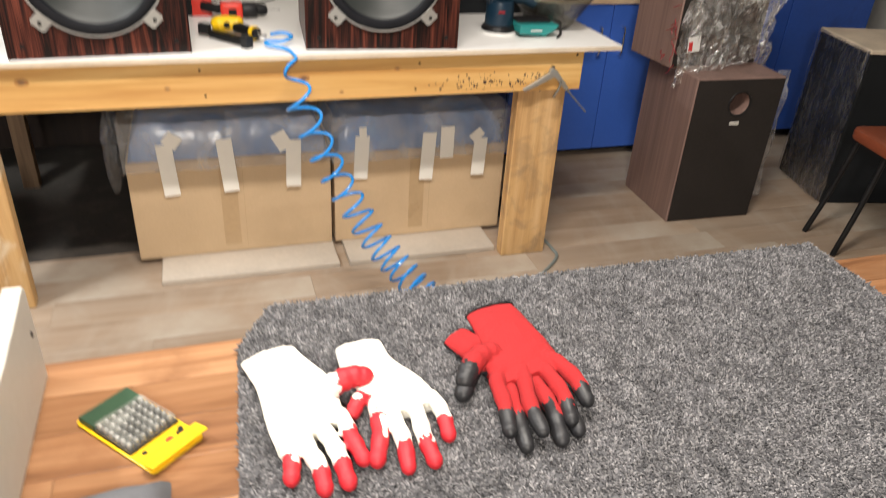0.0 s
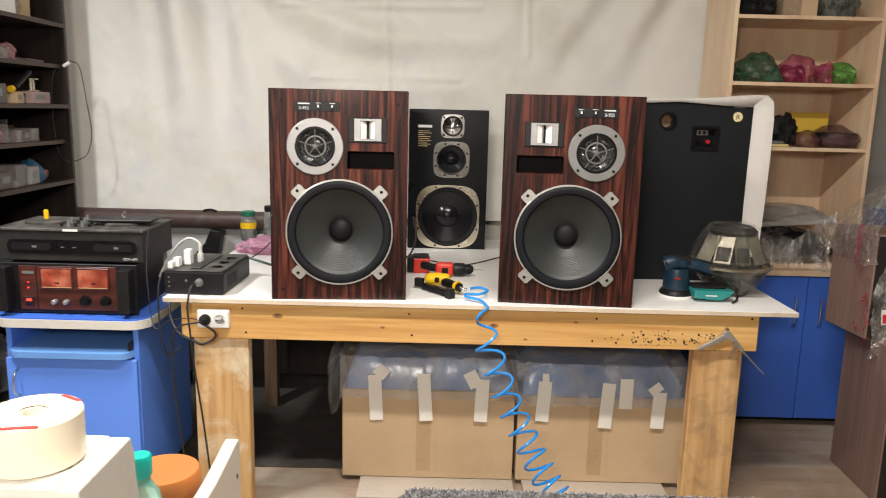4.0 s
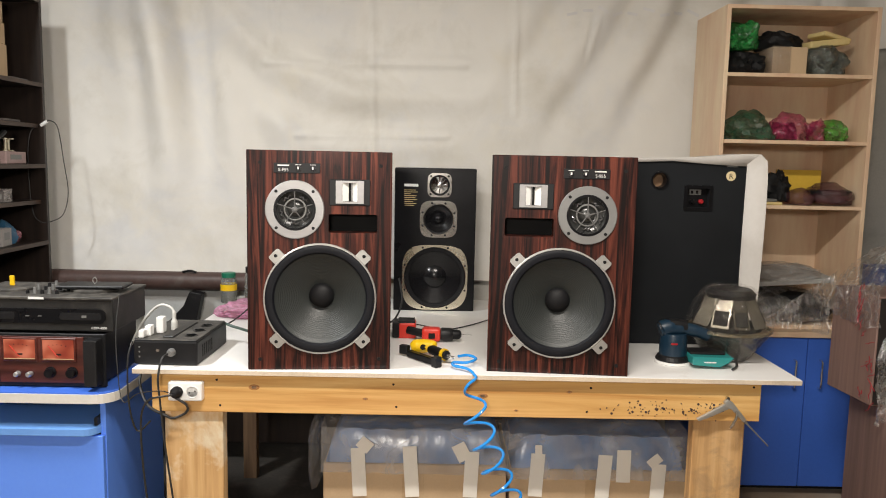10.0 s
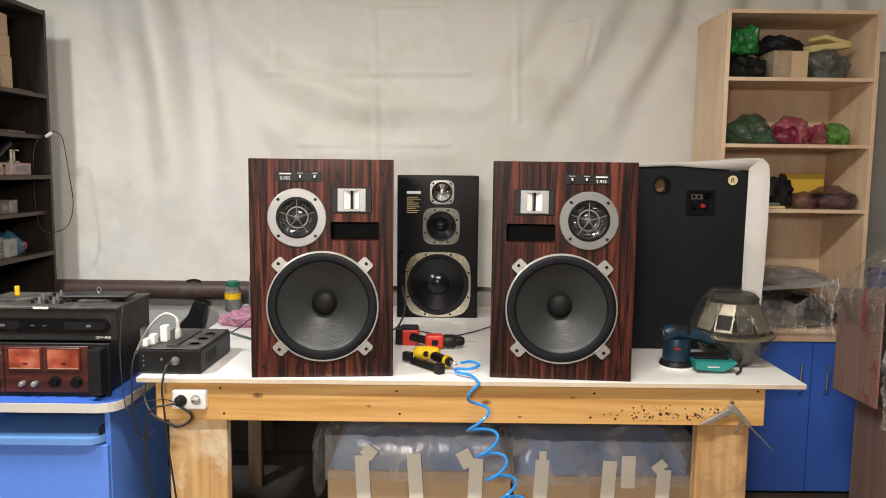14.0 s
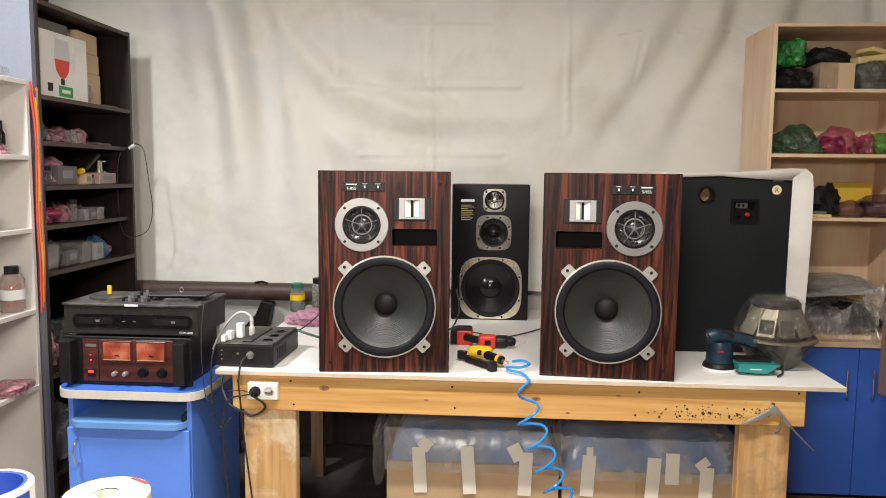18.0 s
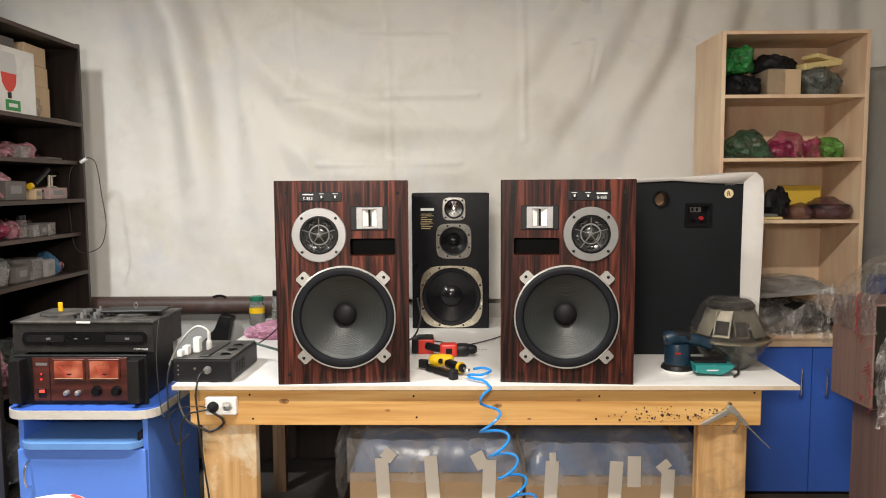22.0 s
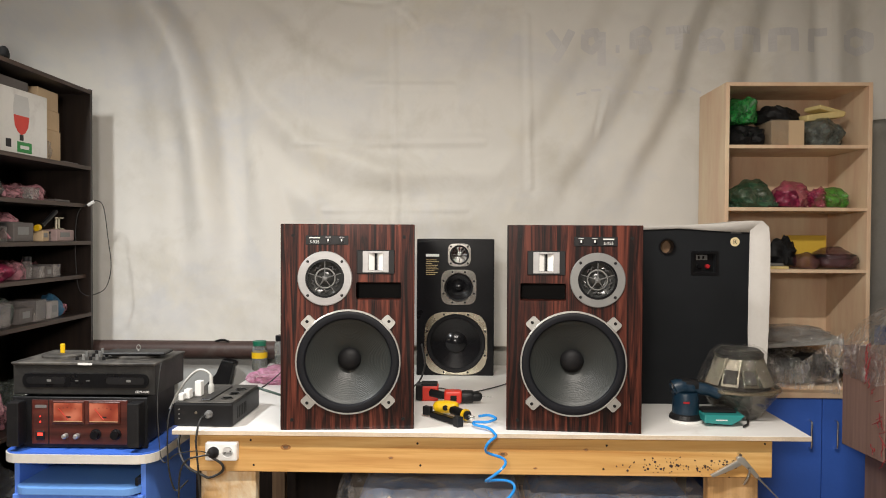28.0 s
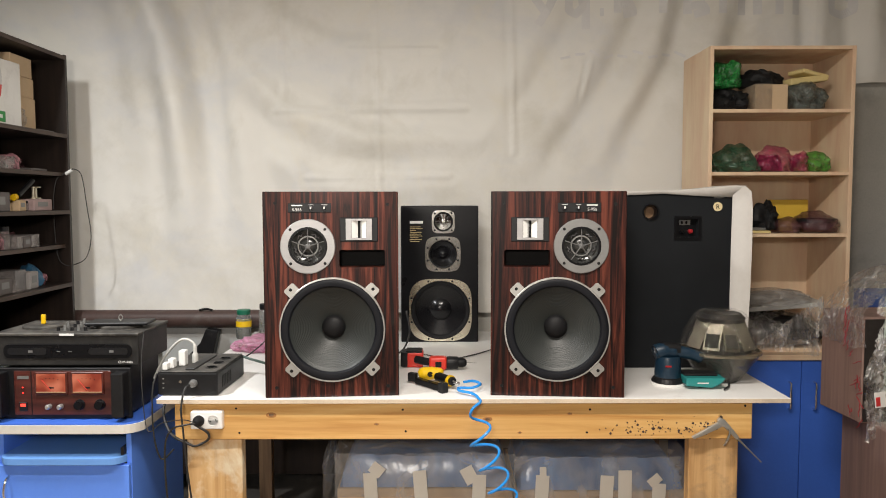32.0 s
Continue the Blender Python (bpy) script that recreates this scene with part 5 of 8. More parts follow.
def glove(name, palm, fingers, knit, dip, label, lift=0.0, coated=0.0, hem=False):
    """palm: pairs of places, left and right, from the cuff to the knuckles; fingers: (base, tip, radius, share that is dipped, rise)."""
    g = thing(name, (0, 0, BENCH + 0.006 + lift), label, "glove", "work gloves on the carpet")
    bm = fresh()
    left, right = spline([(*p[0], 0) for p in palm], 5), spline([(*p[1], 0) for p in palm], 5)
    rows, n = [], 18
    for j, (p, q) in enumerate(zip(left, right)):
        t = j / (len(left) - 1)
        mid, half = (p + q) / 2, (q - p) / 2
        thick = 0.0095 + 0.0035 * math.sin(math.pi * t)
        row = []
        for k in range(n):
            u = 2 * math.pi * k / n
            flat = math.copysign(abs(math.cos(u)) ** 0.8, math.cos(u))
            place = mid + half * flat
            row.append(bm.verts.new(place + Vector((0, 0, thick * (1 + math.sin(u)) + 0.002 * noise.noise(place * 70)))))
        rows.append(row)
    for r0, r1 in zip(rows, rows[1:]):
        for k in range(n):
            bm.faces.new((r0[k], r0[(k + 1) % n], r1[(k + 1) % n], r1[k]))
    bm.faces.new(rows[-1])
    bm.faces.new(rows[0][::-1])
    heart = (left[len(left) // 2] + right[len(right) // 2]) / 2
    lines = []
    for f in fingers:
        base, tip, r, share, rise = (*f, 0.0)[:5]
        p, q = Vector((*base, r + 0.001 + rise * 0.5)), Vector((*tip, r + rise))
        q = q - (q - p).normalized() * r * 0.9
        start = p.lerp(Vector((heart.x, heart.y, r)), 0.4)
        side = Vector((q.y - p.y, p.x - q.x, 0)) * random.uniform(-0.06, 0.06)
        line = spline([start, p + Vector((0, 0, 0.003)), p.lerp(q, 0.55) + side + Vector((0, 0, 0.005)), q], 7)
        d = (line[-1] - line[-2]).normalized()
        lines.append((p, line[-1] + d * r * 0.9, r, share))
        radii = [r * (0.98 + 0.06 * math.sin(k * 1.3 + p.x * 300)) * (1.0 - 0.1 * (k / len(line)) ** 2) for k in range(len(line))]
        add_tube(bm, line + [line[-1] + d * r * 0.5, line[-1] + d * r * 0.8, line[-1] + d * r * 0.95], radii + [r * 0.76, r * 0.48, r * 0.2], 12)
    bmesh.ops.recalc_face_normals(bm, faces=bm.faces)
    skin = fused(bm, 0.0015, 3)
    pieces = {}
    skin.verts.index_update()
    for face in skin.faces:
        c = face.calc_center_median()
        best, which = 0.9, None
        for k, (p, q, r, share) in enumerate(lines):
            d = q - p
            t = (c - p).dot(d) / d.length_squared
            away = (c - p - d * max(0.0, min(1.2, t))).length / r
            if t > 1 - share + 0.1 * noise.noise(c * 120) + 0.07 * noise.noise(c * 260) and away < 1.5 and away - 0.6 < best:
                best, which = away - 0.6, k
        if which is None and coated and c.z < coated + 0.0015 * noise.noise(c * 90):
            which = "coat"
        pieces.setdefault(which, []).append(face)
    for which, faces in pieces.items():
        out, seen = fresh(), {}
        for face in faces:
            for v in face.verts:
                if v.index not in seen:
                    seen[v.index] = out.verts.new(v.co)
            out.faces.new([seen[v.index] for v in face.verts])
        if which is None:
            part("knit_body", out, knit, g, smooth=True)
        else:
            part("palm_coating" if which == "coat" else "dipped_fingertip", out, dip, g, smooth=True)
    skin.free()
    if hem:
        half, mid = (right[0] - left[0]) / 2, (left[0] + right[0]) / 2
        ring = [mid + half * (1.0 * math.cos(u)) + Vector((0, 0, 0.0098 + 0.0098 * math.sin(u))) for u in [2 * math.pi * k / 24 for k in range(25)]]
        part("cuff_hem", tube(ring, 0.0016, 6, 0), M_RUBBER, g, "dark overlock hem", smooth=True)
    return g


glove("work_glove", [((-0.25, -1.38), (-0.183, -1.359)), ((-0.236, -1.432), (-0.17, -1.394)), ((-0.23, -1.497), (-0.148, -1.437)), ((-0.222, -1.54), (-0.144, -1.5))],
      [((-0.212, -1.53), (-0.213, -1.581), 0.0101, 0.6), ((-0.192, -1.538), (-0.181, -1.602), 0.0102, 0.45), ((-0.168, -1.528), (-0.157, -1.6), 0.0102, 0.42), ((-0.15, -1.5), (-0.136, -1.572), 0.0101, 0.62), ((-0.15, -1.457), (-0.103, -1.45), 0.0142, 0.92, 0.012)],
      M_KNITWHITE, M_LATEXRED, "white knit work glove with red rubber-dipped fingertips")
glove("work_glove", [((-0.135, -1.378), (-0.074, -1.373)), ((-0.135, -1.419), (-0.07, -1.415)), ((-0.122, -1.466), (-0.045, -1.459)), ((-0.108, -1.512), (-0.031, -1.5))],
      [((-0.108, -1.495), (-0.126, -1.578), 0.0105, 0.8), ((-0.094, -1.51), (-0.095, -1.594), 0.0101, 0.4), ((-0.067, -1.51), (-0.066, -1.593), 0.0101, 0.4), ((-0.043, -1.495), (-0.04, -1.56), 0.0098, 0.45), ((-0.116, -1.47), (-0.14, -1.5), 0.0098, 0.9)],
      M_KNITWHITE, M_LATEXRED, "white knit work glove with a yellowed cuff, red rubber fingertips")
glove("work_glove", [((0.002, -1.395), (0.037, -1.373)), ((0.013, -1.425), (0.055, -1.401)), ((0.03, -1.47), (0.115, -1.455)), ((0.04, -1.51), (0.118, -1.5))],
      [((0.05, -1.5), (0.035, -1.597), 0.0105, 0.5), ((0.084, -1.5), (0.077, -1.598), 0.0105, 0.6), ((0.108, -1.495), (0.102, -1.588), 0.0105, 0.9), ((0.022, -1.455), (-0.0102, -1.503), 0.0125, 0.9)],
      M_KNITRED, M_LATEXBLACK, "red knit work glove with black rubber palm, under its pair", coated=0.012)
glove("work_glove", [((0.044, -1.358), (0.116, -1.346)), ((0.042, -1.411), (0.122, -1.401)), ((0.033, -1.461), (0.128, -1.458)), ((0.028, -1.505), (0.126, -1.49))],
      [((0.036, -1.495), (0.021, -1.58), 0.0101, 0.36), ((0.07, -1.495), (0.056, -1.588), 0.0101, 0.34), ((0.1, -1.492), (0.096, -1.58), 0.0101, 0.3), ((0.118, -1.478), (0.129, -1.556), 0.011, 0.3), ((0.034, -1.45), (-0.008, -1.492), 0.0145, 0.45)],
      M_KNITRED, M_LATEXBLACK, "red knit work glove with black rubber fingertips", lift=0.0102, coated=0.0075, hem=True)

# ---- other things on the bench ----
pk = thing("bit_pack", (-0.362, -1.45, BENCH + 0.001), "yellow card pack of small steel bits under clear plastic", "pack", turn=-49.5)
part("card", prism(rounded(-0.064, 0.064, -0.034, 0.034, 0.006), 0, 0.003, "xy", 0.0008), M_YELLOW, pk)
part("header_card", box((-0.06, -0.031, 0.003), (-0.034, 0.031, 0.011), 0.001), mat("dark_green_card", (0.02, 0.05, 0.025), 0.4, var=0.2), pk)
part("tray", box((-0.034, -0.031, 0.003), (0.026, 0.031, 0.006)), M_BLACK, pk)
for i in range(6):
    for j in range(7):
        part("steel_bit", lathe([(0.0026, 0), (0.0026, 0.006), (0.0012, 0.0075), (0, 0.0075)], (-0.029 + 0.0095 * i, -0.026 + 0.0087 * j, 0.006), "z", 7), M_SILVER, pk)
part("blister", box((-0.0335, -0.0308, 0.003), (0.0255, 0.0308, 0.0155), 0.003, 2), film("clear_blister", (0.5, 0.5, 0.45), 0.8, 0.08, 14, 0.3), pk, "clear plastic blister")
part("card_flap", box((0.05, -0.036, 0.002), (0.07, 0.036, 0.005), 0.001, 1, pose(0, 0, 0, 0, -9, 0)), M_YELLOW, pk, "lifted yellow flap")
for y in (0.026, -0.02):
    part("hang_hole", lathe([(0.003, 0), (0.003, 0.0006), (0, 0.0006)], (0.034, y, 0.0032), "z", 10), M_HOLE, pk)
part("red_dot", lathe([(0.005, 0), (0.005, 0.001), (0, 0.001)], (0.04, 0.008, 0.003), "z", 14), M_RED, pk)
part("black_oval", lathe([(0.005, 0), (0.005, 0.001), (0, 0.001)], (0.04, 0.022, 0.003), "z", 14), M_HOLE, pk)

bm = fresh()
g = [[None] * 19 for _ in range(19)]
for i in range(19):
    for j in range(19):
        u, v = i / 18 - 0.5, j / 18 - 0.5
        e = min(0.5 - abs(u), 0.5 - abs(v))
        z = 0.02 * min(1, e * 9) ** 0.6 + 0.008 * noise.noise(Vector((u * 5, v * 5, 1))) * min(1, e * 8)
        g[i][j] = bm.verts.new((u * (0.155 + 0.025 * (0.5 - v)) + 0.004 * noise.noise(Vector((0, v * 6, 3))), v * 0.155 + 0.008 * math.sin(u * 4) + 0.003 * noise.noise(Vector((u * 7, 2, 0))), z))
for i in range(18):
    for j in range(18):
        bm.faces.new((g[i][j], g[i + 1][j], g[i + 1][j + 1], g[i][j + 1]))
single("grey_cloth", bm, M_GREYCLOTH, (-0.41, -1.615, BENCH + 0.001), "folded grey felt cloth lying on the laminate bench", "cloth", smooth=True, turn=-2)

cad = thing("bench_caddy", (-0.468, -1.3, BENCH + 0.001), "cream painted wooden caddy with a scooped side panel", "caddy")
prof = [(-0.03, 0.0), (-0.03, 0.124), (-0.036, 0.13), (-0.05, 0.13), (-0.09, 0.124), (-0.15, 0.117), (-0.22, 0.115), (-0.28, 0.121), (-0.32, 0.133), (-0.35, 0.15), (-0.372, 0.172), (-0.388, 0.2), (-0.398, 0.23), (-0.403, 0.26), (-0.405, 0.29), (-0.412, 0.308), (-0.52, 0.308), (-0.52, 0.0)]
part("scooped_panel", prism(prof, -0.02, 0.0, "yz", 0.002), M_CREAM, cad)
part("compartment", box((-0.36, -0.512, 0), (-0.021, -0.415, 0.285), 0.003), M_CREAM, cad)
part("lid", box((-0.37, -0.516, 0.286), (-0.0205, -0.409, 0.309), 0.004, 2), M_CREAM, cad)
part("far_panel", box((-0.38, -0.52, 0), (-0.361, -0.03, 0.1), 0.003), M_CREAM, cad)
part("base", box((-0.36, -0.41, 0), (-0.021, -0.03, 0.0108)), M_CREAM, cad)
part("screw", lathe([(0.004, 0), (0.003, 0.001), (0, 0.001)], (0.0, -0.05, 0.075), "x", 10), M_HOLE, cad)


def tape_roll(name, at, r, h, m, label, bars, inner=None, hollow=0.86):
    t = thing(name, at, label, "tape roll")
    rr = r * hollow
    part("tape", lathe([(rr, 0), (r - 0.002, 0), (r, 0.002), (r, h - 0.002), (r - 0.002, h), (rr, h)], (0, 0, 0), "z", 48, False), m, t, smooth=True)
    part("core", lathe([(rr, 0), (rr, h - 0.001), (rr - 0.004, h - 0.001), (rr - 0.004, 0)], (0, 0, 0), "z", 40, False), inner or m, t, smooth=True)
    for a, z, w, hh, mm in bars:
        bm = fresh()
        n = 5
        lo = [bm.verts.new(((r + 0.0006) * math.cos(radians(a + w * k / n)), (r + 0.0006) * math.sin(radians(a + w * k / n)), z)) for k in range(n + 1)]
        hi = [bm.verts.new(((r + 0.0006) * math.cos(radians(a + w * k / n)), (r + 0.0006) * math.sin(radians(a + w * k / n)), z + hh)) for k in range(n + 1)]
        for k in range(n):
            bm.faces.new((lo[k], lo[k + 1], hi[k + 1], hi[k]))
        part("print_bar", bm, mm, t)
    return t


M_TAPE = mat("cream_packing_tape", (0.78, 0.7, 0.54), 0.3, var=0.03, scale=20, bump=0.02)
M_REDINK = mat("red_print", (0.55, 0.03, 0.03), 0.5, var=0.05, bump=0)
M_BLUEINK = mat("blue_print", (0.02, 0.06, 0.35), 0.5, var=0.05, bump=0)
t1 = tape_roll("tape_roll", (-0.533, -1.768, BENCH + 0.311), 0.043, 0.048, M_TAPE, "cream roll of packing tape with red print, on the caddy", [], None, 0.3)
for x, y, a, w in ((0.008, -0.038, 12, 0.016), (-0.016, -0.037, -20, 0.01), (0.02, 0.032, -30, 0.014)):
    m = pose(x, y, 0.0485, 0, 0, a)
    part("print_bar", box((-w, -0.0022, -0.0006), (w, 0.0022, 0.0002), m=m), M_REDINK, t1)
part("top_film", lathe([(0.02, 0.0479), (0.038, 0.0483), (0.0415, 0.0482)], (0, 0, 0), "z", 40, False), M_TAPE, t1)
t2 = tape_roll("tape_roll", (-0.665, -1.765, BENCH + 0.311), 0.045, 0.05, M_WHITE, "white tape roll with blue print and blue core", [(a, z, 24, 0.017, M_BLUEINK) for k, a in enumerate(range(-170, 40, 30)) for z in ((0.028,) if k % 2 else (0.008,))], M_BLUEINK)

bt = thing("plastic_bottle", (-0.566, -1.47, BENCH + 0.013), "small clear green bottle with a teal screw cap", "bottle")
part("body", lathe([(0, 0), (0.024, 0), (0.027, 0.004), (0.027, 0.085), (0.024, 0.1), (0.013, 0.118), (0.012, 0.13)], (0, 0, 0), "z", 28, False), glassy("pale_green_clear", (0.55, 0.85, 0.75), 0.12, weight=0.75), bt, smooth=True)
part("liquid", lathe([(0, 0.002), (0.0245, 0.002), (0.0248, 0.05), (0, 0.05)], (0, 0, 0), "z", 24, False), mat("teal_liquid", (0.03, 0.35, 0.28), 0.2, var=0.05, bump=0), bt)
part("cap", lathe([(0.015, 0.125), (0.016, 0.127), (0.016, 0.152), (0.014, 0.155), (0, 0.155)], (0, 0, 0), "z", 24), mat("teal_cap", (0.0, 0.42, 0.36), 0.4, var=0.05), bt, smooth=True)
jr = thing("orange_jar", (-0.573, -1.372, BENCH + 0.013), "round orange-brown plastic jar with a ribbed lid", "jar")
M_TERRA = mat("orange_brown_plastic", (0.52, 0.17, 0.04), 0.4, var=0.08, scale=10, bump=0.1)
part("body", lathe([(0.0, 0), (0.044, 0), (0.046, 0.004), (0.046, 0.05), (0.044, 0.052)], (0, 0, 0), "z", 36), M_TERRA, jr, smooth=True)
part("lid", lathe([(0.0485, 0.05), (0.049, 0.054), (0.049, 0.07), (0.046, 0.075), (0.03, 0.073), (0, 0.074)], (0, 0, 0), "z", 40), M_TERRA, jr, smooth=True)
jr.scale = (1.11, 1.11, 1.11)
sc = thing("spray_can", (-0.4545, -1.69, BENCH + 0.001), "slim black spray can with a silver collar", "can")
part("can_body", lathe([(0.0, 0), (0.0115, 0), (0.012, 0.003), (0.012, 0.07), (0.0105, 0.074)], (0, 0, 0), "z", 24), M_BLACKGLOSS, sc, smooth=True)
part("collar", lathe([(0.0115, 0.071), (0.0115, 0.076), (0.01, 0.078)], (0, 0, 0), "z", 24), M_CHROME, sc, smooth=True)
part("cap", lathe([(0.0105, 0.077), (0.0108, 0.079), (0.0108, 0.11), (0.009, 0.114), (0, 0.114)], (0, 0, 0), "z", 24), M_BLACK, sc, smooth=True)
part("label_bar", box((0.0112, -0.006, 0.05), (0.0126, 0.006, 0.056)), M_REDINK, sc)
for k in range(4):
    part("print_bar", box((0.011, -0.005, 0.014 + 0.008 * k), (0.0124, 0.005, 0.017 + 0.008 * k)), M_GOLDINK, sc)

# ---- spiral hose ----
LINE = spline([(-0.06, 0.125, 0.812), (-0.025, 0.14, 0.812), (0.0, 0.12, 0.806), (-0.03, 0.085, 0.802), (-0.075, 0.09, 0.8), (-0.075, 0.06, 0.798), (-0.03, 0.025, 0.796), (-0.012, -0.012, 0.785), (-0.02, -0.045, 0.75), (-0.012, -0.055, 0.69), (0.03, -0.06, 0.57), (0.08, -0.065, 0.45), (0.14, -0.09, 0.335), (0.2, -0.16, 0.24), (0.27, -0.24, 0.165), (0.34, -0.35, 0.115), (0.43, -0.52, 0.08), (0.5, -0.8, 0.05), (0.52, -1.1, 0.05)], 90)
total, wind, coil = 0.0, 0.0, []
for k, p in enumerate(LINE):
    if k:
        total += (p - LINE[k - 1]).length
    d = (LINE[min(k + 1, len(LINE) - 1)] - LINE[max(k - 1, 0)]).normalized()
    e1 = (Vector((1, 0.15, 0.1)) - d * d.dot(Vector((1, 0.15, 0.1)))).normalized()
    e2 = d.cross(e1)
    fall = max(0.0, min(1.0, (total - 0.29) / 0.12))
    if k:
        wind += 2 * math.pi * (p - LINE[k - 1]).length / max(0.041, 0.1 - 0.09 * max(0, total - 0.35))
    a = wind
    amp_r = (0.039 + 0.006 * min(1, total)) * fall
    coil.append(p + amp_r * (math.cos(a) * e1 + math.sin(a) * e2))
bm = fresh()
add_tube(bm, coil, 0.0048, 7)
single("spiral_air_hose", bm, M_HOSE, (0, 0, 0), "bright blue spiral air hose hanging from the table edge", "hose", smooth=True)

# ---- cardboard boxes under the table ----
for x0, x1, label in ((-0.46, 0.13, ""), (0.165, 0.71, "")):
    single("floor_board", box((x0, 0.1, 0), (x1, 0.8, 0.02), 0.002), mat("pale_board", (0.5, 0.44, 0.37), 0.7, var=0.08, scale=5), (0, 0, 0.0006), "pale board lying on the floor under a box", "board", "boards under the boxes")


def carton(x0, x1, top, strips, label):
    b = thing("cardboard_box", ((x0 + x1) / 2, 0.25, 0.022), label, "box", "boxes under the table")
    w, h = (x1 - x0) / 2, top - 0.022
    part("carton", box((-w, 0, 0.0), (w, 0.48, h), 0.004, 2), M_CARD, b)
    part("seam_tape", box((-0.045, -0.0008, 0.03), (0.01, 0.0, h - 0.02)), M_CARDTAPE, b)
    for x in (0.03,):
        part("flap_edge", box((x, -0.0005, 0.02), (x + 0.0015, 0, h - 0.01)), M_CARDTAPE, b)
    bm = fresh()
    bmesh.ops.create_grid(bm, x_segments=44, y_segments=24, size=1.0)
    for v in bm.verts:
        u, q = v.co.x, v.co.y
        e = min(1, (1 - abs(u)) * 7, (q + 1) * 6)
        lift = 0.115 * max(0, e) ** 0.5 + 0.012 * noise.noise(Vector((u * 4 + x0 * 9, q * 5, 1))) + 0.006 * abs(noise.noise(Vector((u * 11, q * 9, x0))))
        v.co = (u * (w - 0.006), 0.235 + q * 0.225, h - 0.006 + max(0, lift))
    part("wrapped_top", bm, M_FILM_BLUE, b, "blue film-wrapped load", smooth=True)
    bm = fresh()
    n, m = 40, 14
    gg = [[bm.verts.new((-w - 0.008 + (2 * w + 0.016) * i / n, -0.004 - 0.004 * abs(noise.noise(Vector((i * 0.6, j * 0.5, x0 * 9)))) + (0.0 if j < 7 else 0.06 * (j - 7)), h - 0.005 + 0.02 * min(j, 7) + (0.004 * (j - 7)) + 0.006 * noise.noise(Vector((i * 0.45, j * 0.4, 3 + x0))))) for i in range(n + 1)] for j in range(m + 1)]
    for j in range(m):
        for i in range(n):
            bm.faces.new((gg[j][i], gg[j][i + 1], gg[j + 1][i + 1], gg[j + 1][i]))
    part("stretch_film", bm, M_FILM, b, "clear stretch film", smooth=True)
    for k, (x, z0, z1, turn) in enumerate(strips):
        m = pose(x - (x0 + x1) / 2, -0.0095 - 0.0014 * k, (z0 + z1) / 2 - 0.022, 0, turn, 0)
        part("tape_strip", box((-0.025, 0, -(z1 - z0) / 2), (0.025, 0.0012, (z1 - z0) / 2), m=m), M_MASK, b, "strip of white masking tape")


carton(-0.53, 0.128, 0.378, [(-0.402, 0.26, 0.44, -3), (-0.38, 0.43, 0.475, 38), (-0.215, 0.262, 0.45, -4), (-0.035, 0.4, 0.465, -28), (0.0, 0.265, 0.435, 2)], "brown cardboard box taped with white strips, blue wrap on top")
carton(0.14, 0.777, 0.366, [(0.235, 0.27, 0.43, 3), (0.24, 0.425, 0.45, 88), (0.475, 0.25, 0.43, 3), (0.545, 0.33, 0.45, 0), (0.67, 0.255, 0.4, 2), (0.655, 0.395, 0.43, -40)], "brown cardboard box with dark blue wrap and white tape")
single("white_bag", crumple((0.07, 0.3, 0.27), 4.4, 3, 0.2, 0.8), M_FILM_BAG, (-0.575, 0.42, 0.24), "white plastic bag hanging beside the wrapped load", "bag", smooth=True)
for x in (-0.6, -0.2):
    single("floor_pipe", tube([(x - 0.5, 1.22, 0.18), (x, 1.23, 0.185), (x + 0.4, 1.22, 0.18)], 0.022, 10, 4), M_PIPE, (0, 0, 0), "dark heating pipe along the wall foot", "pipe", "low wall pipes")

# thin dark sheet that paints the table's shade onto the floor
structure("floor_covering", prism([(-1.9, 0.335), (0.9, 0.36), (0.9, 1.48), (-1.9, 1.48)], 0.0012, 0.0032, "xy"), mat("dark_shade_tone", (0.05, 0.043, 0.037), 0.75, var=0.2, scale=5, bump=0.1, dirt=(0.1, 0.085, 0.07), dirt_at=(0.5, 0.75)), "dark sheet painting the shade on the floor under the table")
lb = thing("low_bench", (-1.0, 1.12, 0.004), "low dark board bench against the wall under the table", "bench")
part("seat_board", box((-0.5, 0.0, 0.36), (0.62, 0.14, 0.4), 0.003), M_DARKBOARD, lb)
part("apron_board", box((-0.5, 0.005, 0.1), (0.62, 0.02, 0.355), 0.003), M_DARKBOARD, lb)
for x in (-0.48, 0.58):
    part("leg", box((x, 0.02, 0.0), (x + 0.03, 0.13, 0.358), 0.002), M_DARKBOARD, lb)

# ---- things on the table ----
pp = thing("wall_pipe", (0, 0, 0), "thick brown painted pipe along the back wall", "pipe")
part("pipe", tube([(-2.4, 1.32, 0.85), (-1.5, 1.32, 0.85), (-0.72, 1.32, 0.85)], 0.046, 20, 3), M_PIPE, pp, smooth=True)
part("bracket", prism([(-1.43, 0.665), (-1.3, 0.665), (-1.27, 0.8), (-1.33, 0.81), (-1.36, 0.74)], 1.24, 1.3, "xz", 0.003), M_BLACK, pp, "black steel bracket")
part("wire_hook", tube([(-1.38, 1.3, 0.897), (-1.34, 1.29, 0.905), (-1.31, 1.29, 0.897)], 0.006, 6, 4), M_BLACK, pp)
single("pale_sill", box((-1.6, 1.36, 0.6), (-0.72, 1.44, 0.84), 0.003), mat("pale_grey_board", (0.5, 0.51, 0.5), 0.7, var=0.06), (0, 0, 0), "pale grey board behind the pipe", "board", kind="structure")

